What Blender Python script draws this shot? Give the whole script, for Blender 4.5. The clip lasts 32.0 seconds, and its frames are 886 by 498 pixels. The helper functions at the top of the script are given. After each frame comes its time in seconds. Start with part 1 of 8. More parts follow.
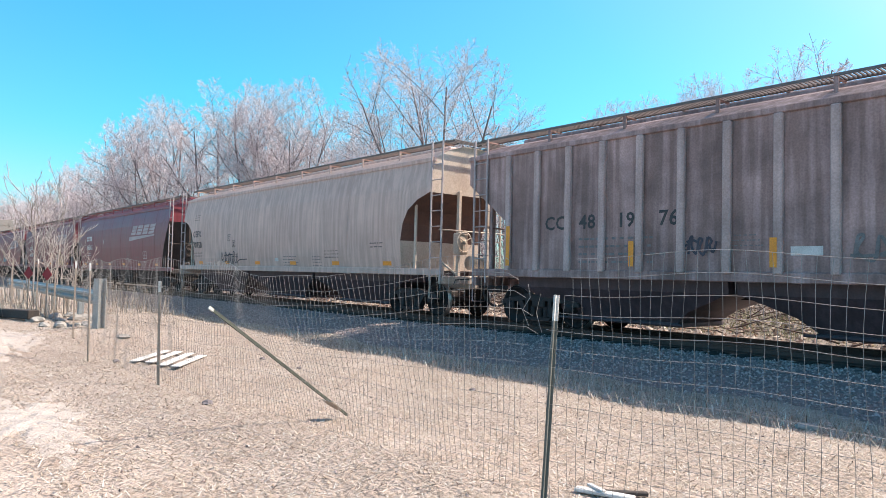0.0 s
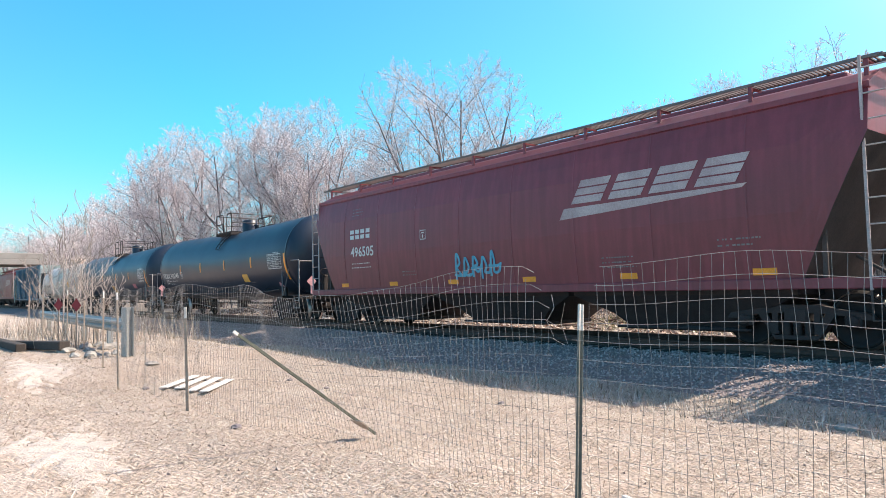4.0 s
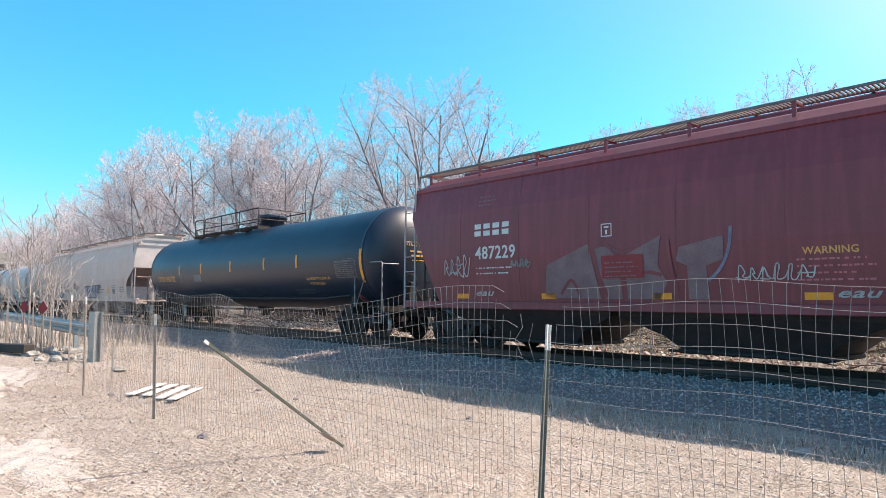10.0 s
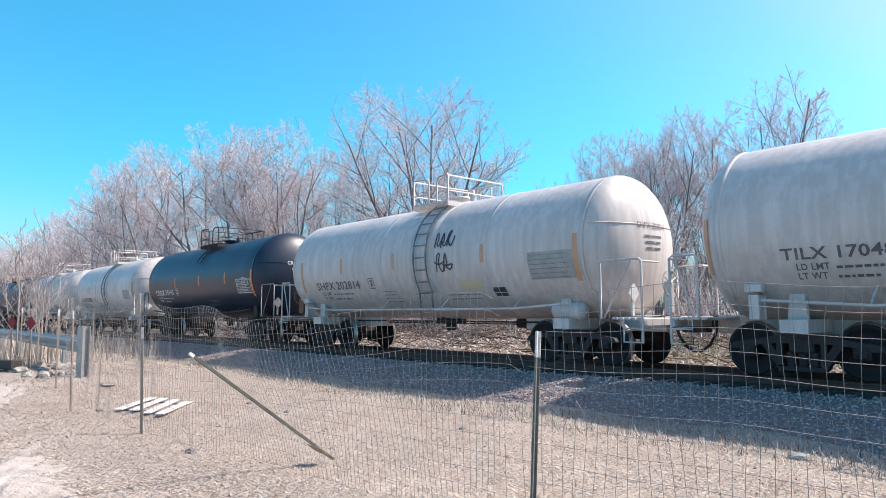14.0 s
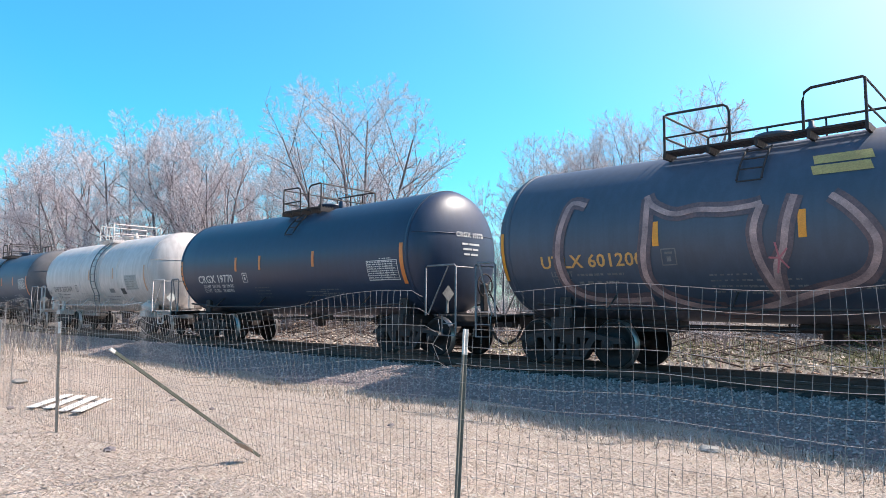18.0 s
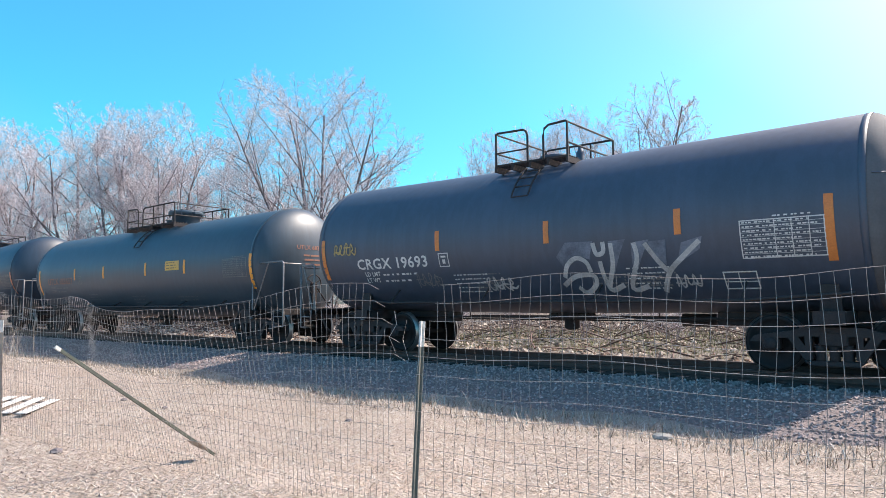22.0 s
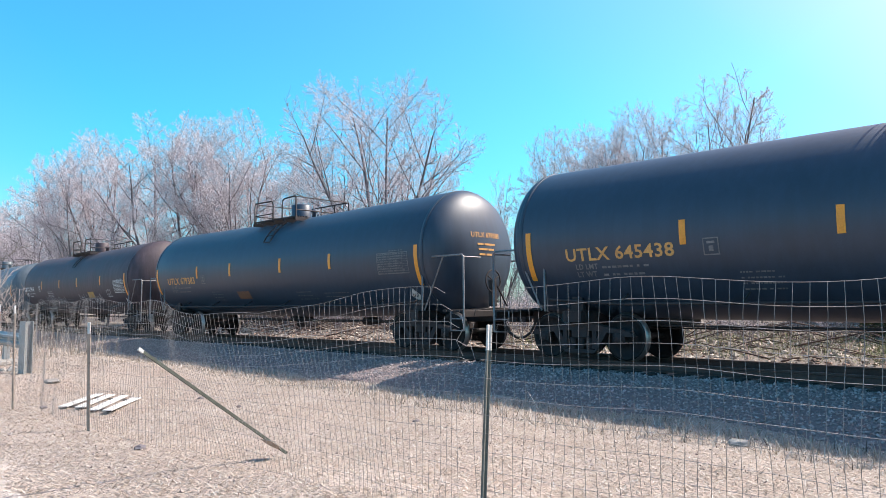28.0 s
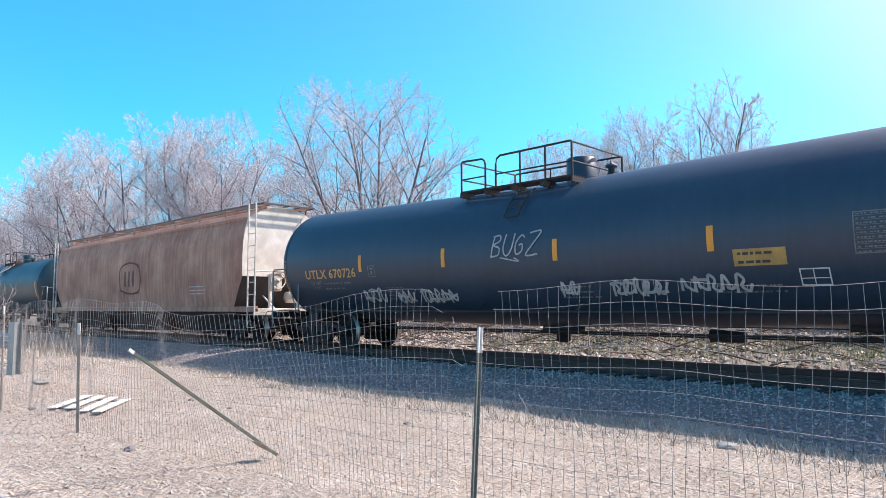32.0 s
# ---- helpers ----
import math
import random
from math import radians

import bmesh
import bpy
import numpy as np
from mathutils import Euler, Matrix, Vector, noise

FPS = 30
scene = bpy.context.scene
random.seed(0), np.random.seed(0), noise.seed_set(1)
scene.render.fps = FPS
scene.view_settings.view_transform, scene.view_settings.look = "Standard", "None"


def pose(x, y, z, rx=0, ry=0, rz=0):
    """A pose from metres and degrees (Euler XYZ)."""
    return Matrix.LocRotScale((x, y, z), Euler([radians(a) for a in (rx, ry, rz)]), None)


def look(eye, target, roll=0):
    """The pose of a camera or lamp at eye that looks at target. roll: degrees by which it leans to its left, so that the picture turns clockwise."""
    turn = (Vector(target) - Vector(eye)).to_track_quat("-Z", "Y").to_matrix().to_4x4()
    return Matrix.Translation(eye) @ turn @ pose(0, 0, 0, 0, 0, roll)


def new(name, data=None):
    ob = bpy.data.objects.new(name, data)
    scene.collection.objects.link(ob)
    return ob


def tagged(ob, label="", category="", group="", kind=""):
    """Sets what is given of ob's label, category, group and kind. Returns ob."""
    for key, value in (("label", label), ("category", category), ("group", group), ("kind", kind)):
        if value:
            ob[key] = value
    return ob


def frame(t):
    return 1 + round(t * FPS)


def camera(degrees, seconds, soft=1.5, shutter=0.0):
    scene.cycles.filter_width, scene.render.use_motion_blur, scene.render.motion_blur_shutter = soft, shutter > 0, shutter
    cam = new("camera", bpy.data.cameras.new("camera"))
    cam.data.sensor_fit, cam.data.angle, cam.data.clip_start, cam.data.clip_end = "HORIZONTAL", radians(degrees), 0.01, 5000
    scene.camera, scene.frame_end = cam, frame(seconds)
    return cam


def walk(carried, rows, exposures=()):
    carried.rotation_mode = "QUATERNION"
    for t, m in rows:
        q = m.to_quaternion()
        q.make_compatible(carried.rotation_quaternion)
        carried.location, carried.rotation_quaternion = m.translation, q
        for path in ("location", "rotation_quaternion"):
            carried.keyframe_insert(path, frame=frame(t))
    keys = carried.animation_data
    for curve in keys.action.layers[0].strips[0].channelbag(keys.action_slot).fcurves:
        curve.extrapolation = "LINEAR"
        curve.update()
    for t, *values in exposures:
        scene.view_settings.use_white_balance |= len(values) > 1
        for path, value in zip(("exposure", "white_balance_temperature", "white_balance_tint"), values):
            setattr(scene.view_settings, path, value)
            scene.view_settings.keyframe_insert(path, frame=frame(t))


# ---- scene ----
EXPO, SKY, SUNE = 0.90, 0.116, 4.3
cam = camera(66.0, 32.0, soft=0.65)
# Camera held by hand on one spot: seconds, place, tilt, lean, heading
ROWS = [
    (0.0, -0.043, -0.008, 1.679, 92.164, -1.339, 49.119),
    (0.5, -0.068, -0.001, 1.682, 93.010, 0.168, 49.498),
    (1.0, -0.023, 0.007, 1.697, 93.619, -0.436, 48.456),
    (1.5, -0.032, 0.046, 1.692, 94.116, 1.021, 49.780),
    (2.0, -0.039, 0.064, 1.669, 93.305, 1.351, 50.122),
    (2.5, -0.049, 0.065, 1.684, 93.289, 1.433, 51.051),
    (3.0, -0.047, 0.064, 1.684, 93.414, 1.585, 51.025),
    (3.5, -0.065, 0.046, 1.685, 93.291, 1.397, 51.299),
    (5.5, -0.019, 0.017, 1.702, 93.486, 0.574, 49.854),
    (6.0, -0.011, 0.024, 1.672, 93.901, 0.705, 50.003),
    (6.5, -0.016, 0.027, 1.702, 93.738, 0.697, 50.205),
    (7.0, -0.017, 0.010, 1.720, 93.099, 0.257, 50.310),
    (7.5, 0.010, 0.026, 1.702, 92.063, 1.101, 50.753),
    (8.0, -0.008, 0.004, 1.703, 92.390, 0.329, 51.793),
    (8.5, 0.011, -0.006, 1.704, 93.433, 0.043, 50.459),
    (9.0, -0.007, 0.006, 1.702, 93.027, 0.116, 50.551),
    (9.5, 0.010, -0.006, 1.705, 93.470, 0.038, 50.167),
    (10.0, 0.033, -0.025, 1.718, 94.374, -0.507, 48.915),
    (10.5, 0.009, 0.022, 1.708, 93.710, -0.404, 49.387),
    (11.0, 0.027, 0.027, 1.711, 94.851, -0.368, 48.980),
    (11.5, 0.018, 0.015, 1.712, 94.583, -0.025, 49.165),
    (12.0, -0.002, 0.013, 1.707, 94.794, 0.083, 48.887),
    (12.5, -0.005, 0.056, 1.718, 95.166, 0.123, 48.918),
    (13.0, -0.005, 0.076, 1.697, 94.880, 0.256, 48.863),
    (13.5, -0.007, 0.072, 1.704, 95.522, 1.051, 48.755),
    (14.0, 0.002, 0.075, 1.699, 95.215, 0.307, 48.470),
    (14.5, 0.007, 0.061, 1.702, 94.609, 0.036, 48.085),
    (16.5, 0.064, 0.029, 1.700, 94.210, 0.440, 47.134),
    (17.0, 0.061, 0.025, 1.693, 94.597, -0.001, 45.728),
    (17.5, 0.063, 0.037, 1.709, 95.320, -0.067, 45.180),
    (18.0, 0.080, 0.035, 1.708, 94.935, -0.293, 42.846),
    (18.5, 0.080, 0.057, 1.714, 95.499, -0.893, 42.283),
    (19.0, 0.076, 0.049, 1.713, 95.581, -0.291, 42.537),
    (19.5, 0.071, 0.060, 1.713, 95.040, -0.418, 42.960),
    (20.0, 0.087, 0.059, 1.717, 94.531, -0.348, 41.646),
    (20.5, 0.103, 0.052, 1.706, 93.896, -0.400, 41.128),
    (21.0, 0.113, 0.063, 1.693, 93.595, 0.179, 40.763),
    (21.5, 0.088, 0.083, 1.687, 93.970, 0.380, 40.984),
    (22.0, 0.082, 0.063, 1.681, 94.558, 0.340, 39.421),
    (22.5, 0.081, 0.102, 1.682, 94.004, -0.130, 38.276),
    (23.0, 0.067, 0.112, 1.679, 93.955, 0.329, 39.951),
    (23.5, 0.050, 0.099, 1.680, 93.950, 0.252, 41.351),
    (24.0, 0.075, 0.108, 1.692, 94.628, 0.166, 41.727),
    (24.5, 0.064, 0.102, 1.703, 94.472, -0.230, 41.967),
    (25.0, 0.076, 0.094, 1.706, 94.888, -0.156, 42.284),
    (25.5, 0.063, 0.087, 1.722, 95.778, -0.176, 42.955),
    (26.0, 0.064, 0.074, 1.717, 95.056, -0.512, 42.851),
    (26.5, 0.027, 0.107, 1.703, 94.973, 0.310, 44.705),
    (28.5, 0.078, 0.028, 1.715, 94.111, 0.703, 44.722),
    (29.0, 0.066, 0.075, 1.704, 93.222, 0.260, 44.980),
    (29.5, 0.079, 0.037, 1.714, 93.768, -0.057, 44.350),
    (30.0, 0.060, 0.058, 1.705, 94.202, -0.186, 44.833),
    (30.5, 0.055, 0.045, 1.708, 94.135, -0.565, 45.013),
    (31.0, 0.058, 0.047, 1.711, 93.980, -0.634, 45.125),
    (31.5, 0.078, 0.046, 1.707, 94.389, -0.161, 44.533),
    (32.0, 0.090, 0.027, 1.711, 94.775, 0.232, 44.070),
]
walk(cam, [(t, pose(x, y, z, rx, ry, rz)) for t, x, y, z, rx, ry, rz in ROWS], exposures=[(0.0, EXPO, 6950, 11), (1.0, EXPO + 0.05, 7250, 11), (2.0, EXPO + 0.09, 7250, 11), (3.5, EXPO + 0.09, 7150, 11), (6.0, EXPO + 0.04, 6750, 11), (7.0, EXPO - 0.15, 6750, 11), (8.0, EXPO - 0.10, 6750, 11), (9.0, EXPO - 0.02, 6750, 11), (10.0, EXPO + 0.03, 6950, 11), (12.0, EXPO - 0.05, 6550, 11), (14.0, EXPO - 0.12, 6500, 11), (18.0, EXPO - 0.03, 6600, 11), (19.0, EXPO - 0.11, 6250, 11), (20.0, EXPO - 0.09, 6500, 11), (21.0, EXPO, 6850, 11), (22.0, EXPO, 6650, 11), (24.0, EXPO, 6450, 11), (26.0, EXPO - 0.06, 6500, 11), (30.0, EXPO + 0.02, 6600, 11), (32.0, EXPO, 6300, 11)])

# ---- world, sun ----
SUN_TO = Vector((0.42, 0.78, 1.0)).normalized()
world = bpy.data.worlds.new("sky")
scene.world = world
world.use_nodes = True
wn, wl = world.node_tree.nodes, world.node_tree.links
wn.clear()
sky = wn.new("ShaderNodeTexSky")
sky.sky_type = "NISHITA"
sky.sun_disc = False
sky.sun_elevation = math.asin(SUN_TO.z)
sky.sun_rotation = math.atan2(SUN_TO.x, SUN_TO.y)
sky.altitude, sky.air_density, sky.dust_density, sky.ozone_density = 200, 1.0, 2.0, 1.0
tint = wn.new("ShaderNodeMixRGB")
tint.blend_type = "MULTIPLY"
tint.inputs[0].default_value = 1.0
# clear cyan sky that pales in the haze round the sun
aim = wn.new("ShaderNodeTexCoord")
near_sun = wn.new("ShaderNodeVectorMath")
near_sun.operation = "DOT_PRODUCT"
near_sun.inputs[1].default_value = SUN_TO
hue = wn.new("ShaderNodeValToRGB")
HUES = ((-0.30, 0.44, 1.10, 1.36), (0.10, 0.27, 1.17, 1.34), (0.50, 0.37, 1.12, 1.36), (0.66, 0.54, 1.08, 1.36), (0.79, 1.00, 1.03, 1.16), (1.0, 1.30, 1.06, 1.05))
while len(hue.color_ramp.elements) < len(HUES):
    hue.color_ramp.elements.new(0.5)
for e, (at_dot, *rgb) in zip(hue.color_ramp.elements, HUES):
    e.position = 0.5 + 0.5 * at_dot
    e.color = (*[c / 1.4 for c in rgb], 1)
wl.new(aim.outputs["Generated"], near_sun.inputs[0])
half = wn.new("ShaderNodeMath")
half.operation = "MULTIPLY_ADD"
half.inputs[1].default_value, half.inputs[2].default_value = 0.5, 0.5
wl.new(near_sun.outputs["Value"], half.inputs[0])
wl.new(half.outputs[0], hue.inputs[0])
up_is = wn.new("ShaderNodeSeparateXYZ")
low_sky = wn.new("ShaderNodeMapRange")
low_sky.interpolation_type = "SMOOTHSTEP"
low_sky.inputs["From Min"].default_value, low_sky.inputs["From Max"].default_value = 0.0, 0.20
low_sky.inputs["To Min"].default_value, low_sky.inputs["To Max"].default_value = 0.75, 0.0
pale = wn.new("ShaderNodeMixRGB")
pale.inputs[2].default_value = (0.62, 0.78, 0.88, 1)
wl.new(aim.outputs["Generated"], up_is.inputs[0])
wl.new(up_is.outputs["Z"], low_sky.inputs[0])
wl.new(low_sky.outputs[0], pale.inputs[0])
wl.new(hue.outputs[0], pale.inputs[1])
wl.new(pale.outputs[0], tint.inputs[2])
bg = wn.new("ShaderNodeBackground")
bg.inputs["Strength"].default_value = SKY * 1.4
wo = wn.new("ShaderNodeOutputWorld")
wl.new(sky.outputs[0], tint.inputs[1])
wl.new(tint.outputs[0], bg.inputs[0])
wl.new(bg.outputs[0], wo.inputs[0])

sun = new("sun", bpy.data.lights.new("sun", "SUN"))
sun.data.energy, sun.data.angle, sun.data.color = SUNE, radians(0.6), (1.0, 0.93, 0.84)
sun.matrix_world = look((0, 0, 60), Vector((0, 0, 60)) - SUN_TO)

# ---- materials ----
def mat_of(name, base, base2=None, rough=0.6, metal=0.0, scale=4.0, grain=60.0, bump=0.15, streak=0.0, mix=0.5, stretch=None, coord="Object", vary=0.0, spec=0.5, third=None, third_at=0.62, bump_d=0.01, fine_amt=0.7):
    """Two-tone noisy surface: large stains, fine grain, bump, and streaks that run down."""
    m = bpy.data.materials.new(name)
    m.use_nodes = True
    n, l = m.node_tree.nodes, m.node_tree.links
    b = n["Principled BSDF"]
    base2 = base2 or tuple(c * 0.7 for c in base)
    tc = n.new("ShaderNodeTexCoord")
    mp = n.new("ShaderNodeMapping")
    l.new(tc.outputs[coord], mp.inputs[0])
    if stretch:
        mp.inputs["Scale"].default_value = stretch
    big = n.new("ShaderNodeTexNoise")
    big.inputs["Scale"].default_value, big.inputs["Detail"].default_value, big.inputs["Roughness"].default_value = scale, 6, 0.62
    fine = n.new("ShaderNodeTexNoise")
    fine.inputs["Scale"].default_value, fine.inputs["Detail"].default_value = grain, 4
    l.new(mp.outputs[0], big.inputs[0])
    l.new(tc.outputs[coord], fine.inputs[0])
    r1 = n.new("ShaderNodeValToRGB")
    r1.color_ramp.elements[0].position, r1.color_ramp.elements[1].position = 0.5 - mix * 0.35, 0.5 + mix * 0.35
    r1.color_ramp.elements[0].color, r1.color_ramp.elements[1].color = (*base2, 1), (*base, 1)
    if third:
        e = r1.color_ramp.elements.new(third_at + 0.22)
        e.color = (*third, 1)
    l.new(big.outputs[0], r1.inputs[0])
    col = r1.outputs[0]
    r2 = n.new("ShaderNodeValToRGB")
    r2.color_ramp.elements[0].position, r2.color_ramp.elements[1].position = 0.3, 0.7
    r2.color_ramp.elements[0].color, r2.color_ramp.elements[1].color = (0.72, 0.72, 0.72, 1), (1.15, 1.15, 1.15, 1)
    l.new(fine.outputs[0], r2.inputs[0])
    mu = n.new("ShaderNodeMixRGB")
    mu.blend_type = "MULTIPLY"
    mu.inputs[0].default_value = fine_amt
    l.new(col, mu.inputs[1])
    l.new(r2.outputs[0], mu.inputs[2])
    col = mu.outputs[0]
    if streak:
        m2 = n.new("ShaderNodeMapping")
        m2.inputs["Scale"].default_value = (3.2, 3.2, 0.22)
        st = n.new("ShaderNodeTexNoise")
        st.inputs["Scale"].default_value, st.inputs["Detail"].default_value = 2.2, 5
        l.new(tc.outputs[coord], m2.inputs[0])
        l.new(m2.outputs[0], st.inputs[0])
        r3 = n.new("ShaderNodeValToRGB")
        r3.color_ramp.elements[0].position, r3.color_ramp.elements[1].position = 0.42, 0.62
        r3.color_ramp.elements[0].color, r3.color_ramp.elements[1].color = (0.45, 0.4, 0.36, 1), (1, 1, 1, 1)
        l.new(st.outputs[0], r3.inputs[0])
        m3 = n.new("ShaderNodeMixRGB")
        m3.blend_type = "MULTIPLY"
        m3.inputs[0].default_value = streak
        l.new(col, m3.inputs[1])
        l.new(r3.outputs[0], m3.inputs[2])
        col = m3.outputs[0]
    if vary:
        oi = n.new("ShaderNodeObjectInfo")
        mr = n.new("ShaderNodeMapRange")
        mr.inputs["To Min"].default_value, mr.inputs["To Max"].default_value = 1 - vary, 1 + vary
        l.new(oi.outputs["Random"], mr.inputs[0])
        m4 = n.new("ShaderNodeMixRGB")
        m4.blend_type = "MULTIPLY"
        m4.inputs[0].default_value = 1
        l.new(col, m4.inputs[1])
        l.new(mr.outputs[0], m4.inputs[2])
        col = m4.outputs[0]
    l.new(col, b.inputs["Base Color"])
    b.inputs["Metallic"].default_value = metal
    b.inputs["Specular IOR Level"].default_value = spec
    rr = n.new("ShaderNodeMapRange")
    rr.inputs["To Min"].default_value, rr.inputs["To Max"].default_value = max(0.05, rough - 0.12), min(1, rough + 0.12)
    l.new(big.outputs[0], rr.inputs[0])
    l.new(rr.outputs[0], b.inputs["Roughness"])
    if bump:
        bp = n.new("ShaderNodeBump")
        bp.inputs["Strength"].default_value, bp.inputs["Distance"].default_value = bump, bump_d
        l.new(fine.outputs[0], bp.inputs["Height"])
        l.new(bp.outputs[0], b.inputs["Normal"])
    return m


def island_mat(name, cols, rough=0.8, bump=0.2, grain=80):
    """Pieces joined in one mesh, each island its own tone."""
    m = mat_of(name, cols[0], cols[-1], rough=rough, bump=bump, grain=grain, scale=1.5)
    n, l = m.node_tree.nodes, m.node_tree.links
    b = n["Principled BSDF"]
    g = n.new("ShaderNodeNewGeometry")
    r = n.new("ShaderNodeValToRGB")
    r.color_ramp.elements[0].color, r.color_ramp.elements[1].color = (*cols[0], 1), (*cols[-1], 1)
    for i, c in enumerate(cols[1:-1]):
        e = r.color_ramp.elements.new((i + 1) / (len(cols) - 1))
        e.color = (*c, 1)
    l.new(g.outputs["Random Per Island"], r.inputs[0])
    l.new(r.outputs[0], b.inputs["Base Color"])
    return m


BLACK = mat_of("black_tank_paint", (0.029, 0.051, 0.082), (0.021, 0.037, 0.060), rough=0.46, scale=0.5, grain=30, bump=0.03, streak=0.2, spec=0.6, fine_amt=0.22)
BLUEBLACK = mat_of("blue_black_gloss_paint", (0.017, 0.028, 0.050), (0.012, 0.020, 0.037), rough=0.40, scale=0.5, grain=30, bump=0.02, streak=0.15, spec=0.5, fine_amt=0.22)
RIBPALE = mat_of("pale_rib_paint", (0.62, 0.47, 0.44), (0.42, 0.31, 0.29), rough=0.65, scale=1.2, grain=30, bump=0.04, streak=0.3)
BLACK_DULL = mat_of("dull_black_paint", (0.052, 0.073, 0.112), (0.039, 0.055, 0.085), rough=0.54, scale=0.6, grain=30, bump=0.02, streak=0.22, spec=0.8, fine_amt=0.22)
BROWNBLACK = mat_of("brown_black_paint", (0.098, 0.066, 0.074), (0.055, 0.042, 0.050), rough=0.6, scale=0.6, grain=30, bump=0.04, streak=0.4)
GREYTANK = mat_of("dark_grey_paint", (0.155, 0.195, 0.245), (0.112, 0.142, 0.18), rough=0.62, scale=0.5, grain=30, bump=0.02, streak=0.12, spec=0.9, fine_amt=0.22)
WHITETANK = mat_of("white_tank_paint", (0.68, 0.625, 0.595), (0.50, 0.45, 0.415), rough=0.5, scale=0.5, grain=30, bump=0.03, streak=0.25, mix=0.7, fine_amt=0.22)
CREAM = mat_of("cream_tank_paint", (0.93, 0.78, 0.67), (0.72, 0.555, 0.45), rough=0.5, scale=0.5, grain=30, bump=0.02, streak=0.3, mix=0.7, fine_amt=0.22)
RUSTY = mat_of("rust_stained_paint", (0.26, 0.13, 0.09), (0.12, 0.05, 0.035), rough=0.8, scale=1.2, grain=40, bump=0.1)
MAROON = mat_of("mineral_red_paint", (0.25, 0.046, 0.06), (0.185, 0.036, 0.048), rough=0.45, scale=0.5, grain=30, bump=0.03, streak=0.3, fine_amt=0.22)
BEIGE = mat_of("weathered_beige_paint", (0.73, 0.52, 0.44), (0.61, 0.42, 0.355), rough=0.6, scale=0.6, grain=30, bump=0.03, streak=0.35, fine_amt=0.22)
PALEGREY = mat_of("pale_grey_paint", (0.68, 0.505, 0.435), (0.60, 0.435, 0.37), rough=0.6, scale=0.6, grain=30, bump=0.03, streak=0.14, fine_amt=0.22)
RIBGREY = mat_of("sooty_grey_paint", (0.53, 0.365, 0.345), (0.25, 0.165, 0.155), rough=0.65, scale=0.9, grain=30, bump=0.04, streak=0.65)
TEAL = mat_of("faded_teal_paint", (0.045, 0.185, 0.27), (0.085, 0.108, 0.138), rough=0.5, scale=0.45, grain=30, bump=0.03, streak=0.35, mix=0.45, fine_amt=0.22)
RUSTHOP = mat_of("worn_tan_and_rust_paint", (0.66, 0.385, 0.26), (0.34, 0.135, 0.085), rough=0.75, scale=0.6, grain=30, bump=0.05, streak=0.4, mix=0.6)
DARKTEAL = mat_of("dark_teal_paint", (0.03, 0.06, 0.075), (0.02, 0.04, 0.05), rough=0.45, scale=0.5, grain=30, bump=0.03, streak=0.2)
STEEL = mat_of("grimy_cast_steel", (0.052, 0.041, 0.039), (0.028, 0.022, 0.022), rough=0.75, metal=0.2, scale=3, grain=50, bump=0.25)
WHEEL = mat_of("dark_wheel_steel", (0.02, 0.018, 0.018), (0.012, 0.011, 0.011), rough=0.7, metal=0.3, scale=4, grain=70, bump=0.05)
TREAD = mat_of("polished_wheel_tread", (0.45, 0.43, 0.41), (0.30, 0.27, 0.25), rough=0.35, metal=0.9, scale=4, grain=70, bump=0.0)
RAILM = mat_of("rail_steel", (0.10, 0.065, 0.05), (0.06, 0.04, 0.035), rough=0.6, metal=0.3, scale=6, grain=60, bump=0.2)
YELLOW = mat_of("yellow_reflective_tape", (0.92, 0.35, 0.03), (0.80, 0.29, 0.025), rough=0.4, scale=3, grain=90, bump=0.0)
CAUTION = mat_of("faded_yellow_panel", (0.86, 0.46, 0.07), (0.66, 0.36, 0.08), rough=0.5, scale=3, grain=60, bump=0.0)
ORANGE = mat_of("orange_reflective_tape", (0.75, 0.24, 0.05), (0.62, 0.18, 0.04), rough=0.4, scale=3, grain=90, bump=0.0)
FADED_TAPE = mat_of("faded_orange_tape", (0.62, 0.34, 0.19), (0.50, 0.30, 0.19), rough=0.5, scale=3, grain=90, bump=0.0)
INK = mat_of("faded_black_lettering", (0.085, 0.085, 0.09), (0.15, 0.145, 0.145), rough=0.6, scale=5, grain=60, bump=0)
LETTER_W = mat_of("white_lettering", (0.70, 0.70, 0.68), (0.55, 0.55, 0.53), rough=0.6, scale=5, grain=60, bump=0)
EMBLEM = mat_of("faded_emblem_paint", (0.50, 0.42, 0.41), (0.36, 0.27, 0.27), rough=0.6, scale=1.5, grain=40, bump=0)
LETTER_Y = mat_of("amber_lettering", (0.78, 0.40, 0.12), (0.58, 0.29, 0.09), rough=0.6, scale=5, grain=60, bump=0)
LETTER_K = mat_of("black_lettering", (0.03, 0.03, 0.035), (0.06, 0.06, 0.06), rough=0.6, scale=5, grain=60, bump=0)
LETTER_DIM = mat_of("faded_lettering", (0.22, 0.22, 0.22), (0.12, 0.12, 0.12), rough=0.6, scale=5, grain=60, bump=0)
GREYDECAL = mat_of("grey_decal", (0.20, 0.20, 0.20), (0.14, 0.14, 0.14), rough=0.6, scale=6, grain=60, bump=0)
RED = mat_of("red_sign_paint", (0.30, 0.03, 0.04), (0.22, 0.025, 0.03), rough=0.6, scale=5, grain=60, bump=0)
PINK = mat_of("faded_red_decal", (0.55, 0.18, 0.20), (0.40, 0.12, 0.14), rough=0.6, scale=5, grain=60, bump=0)
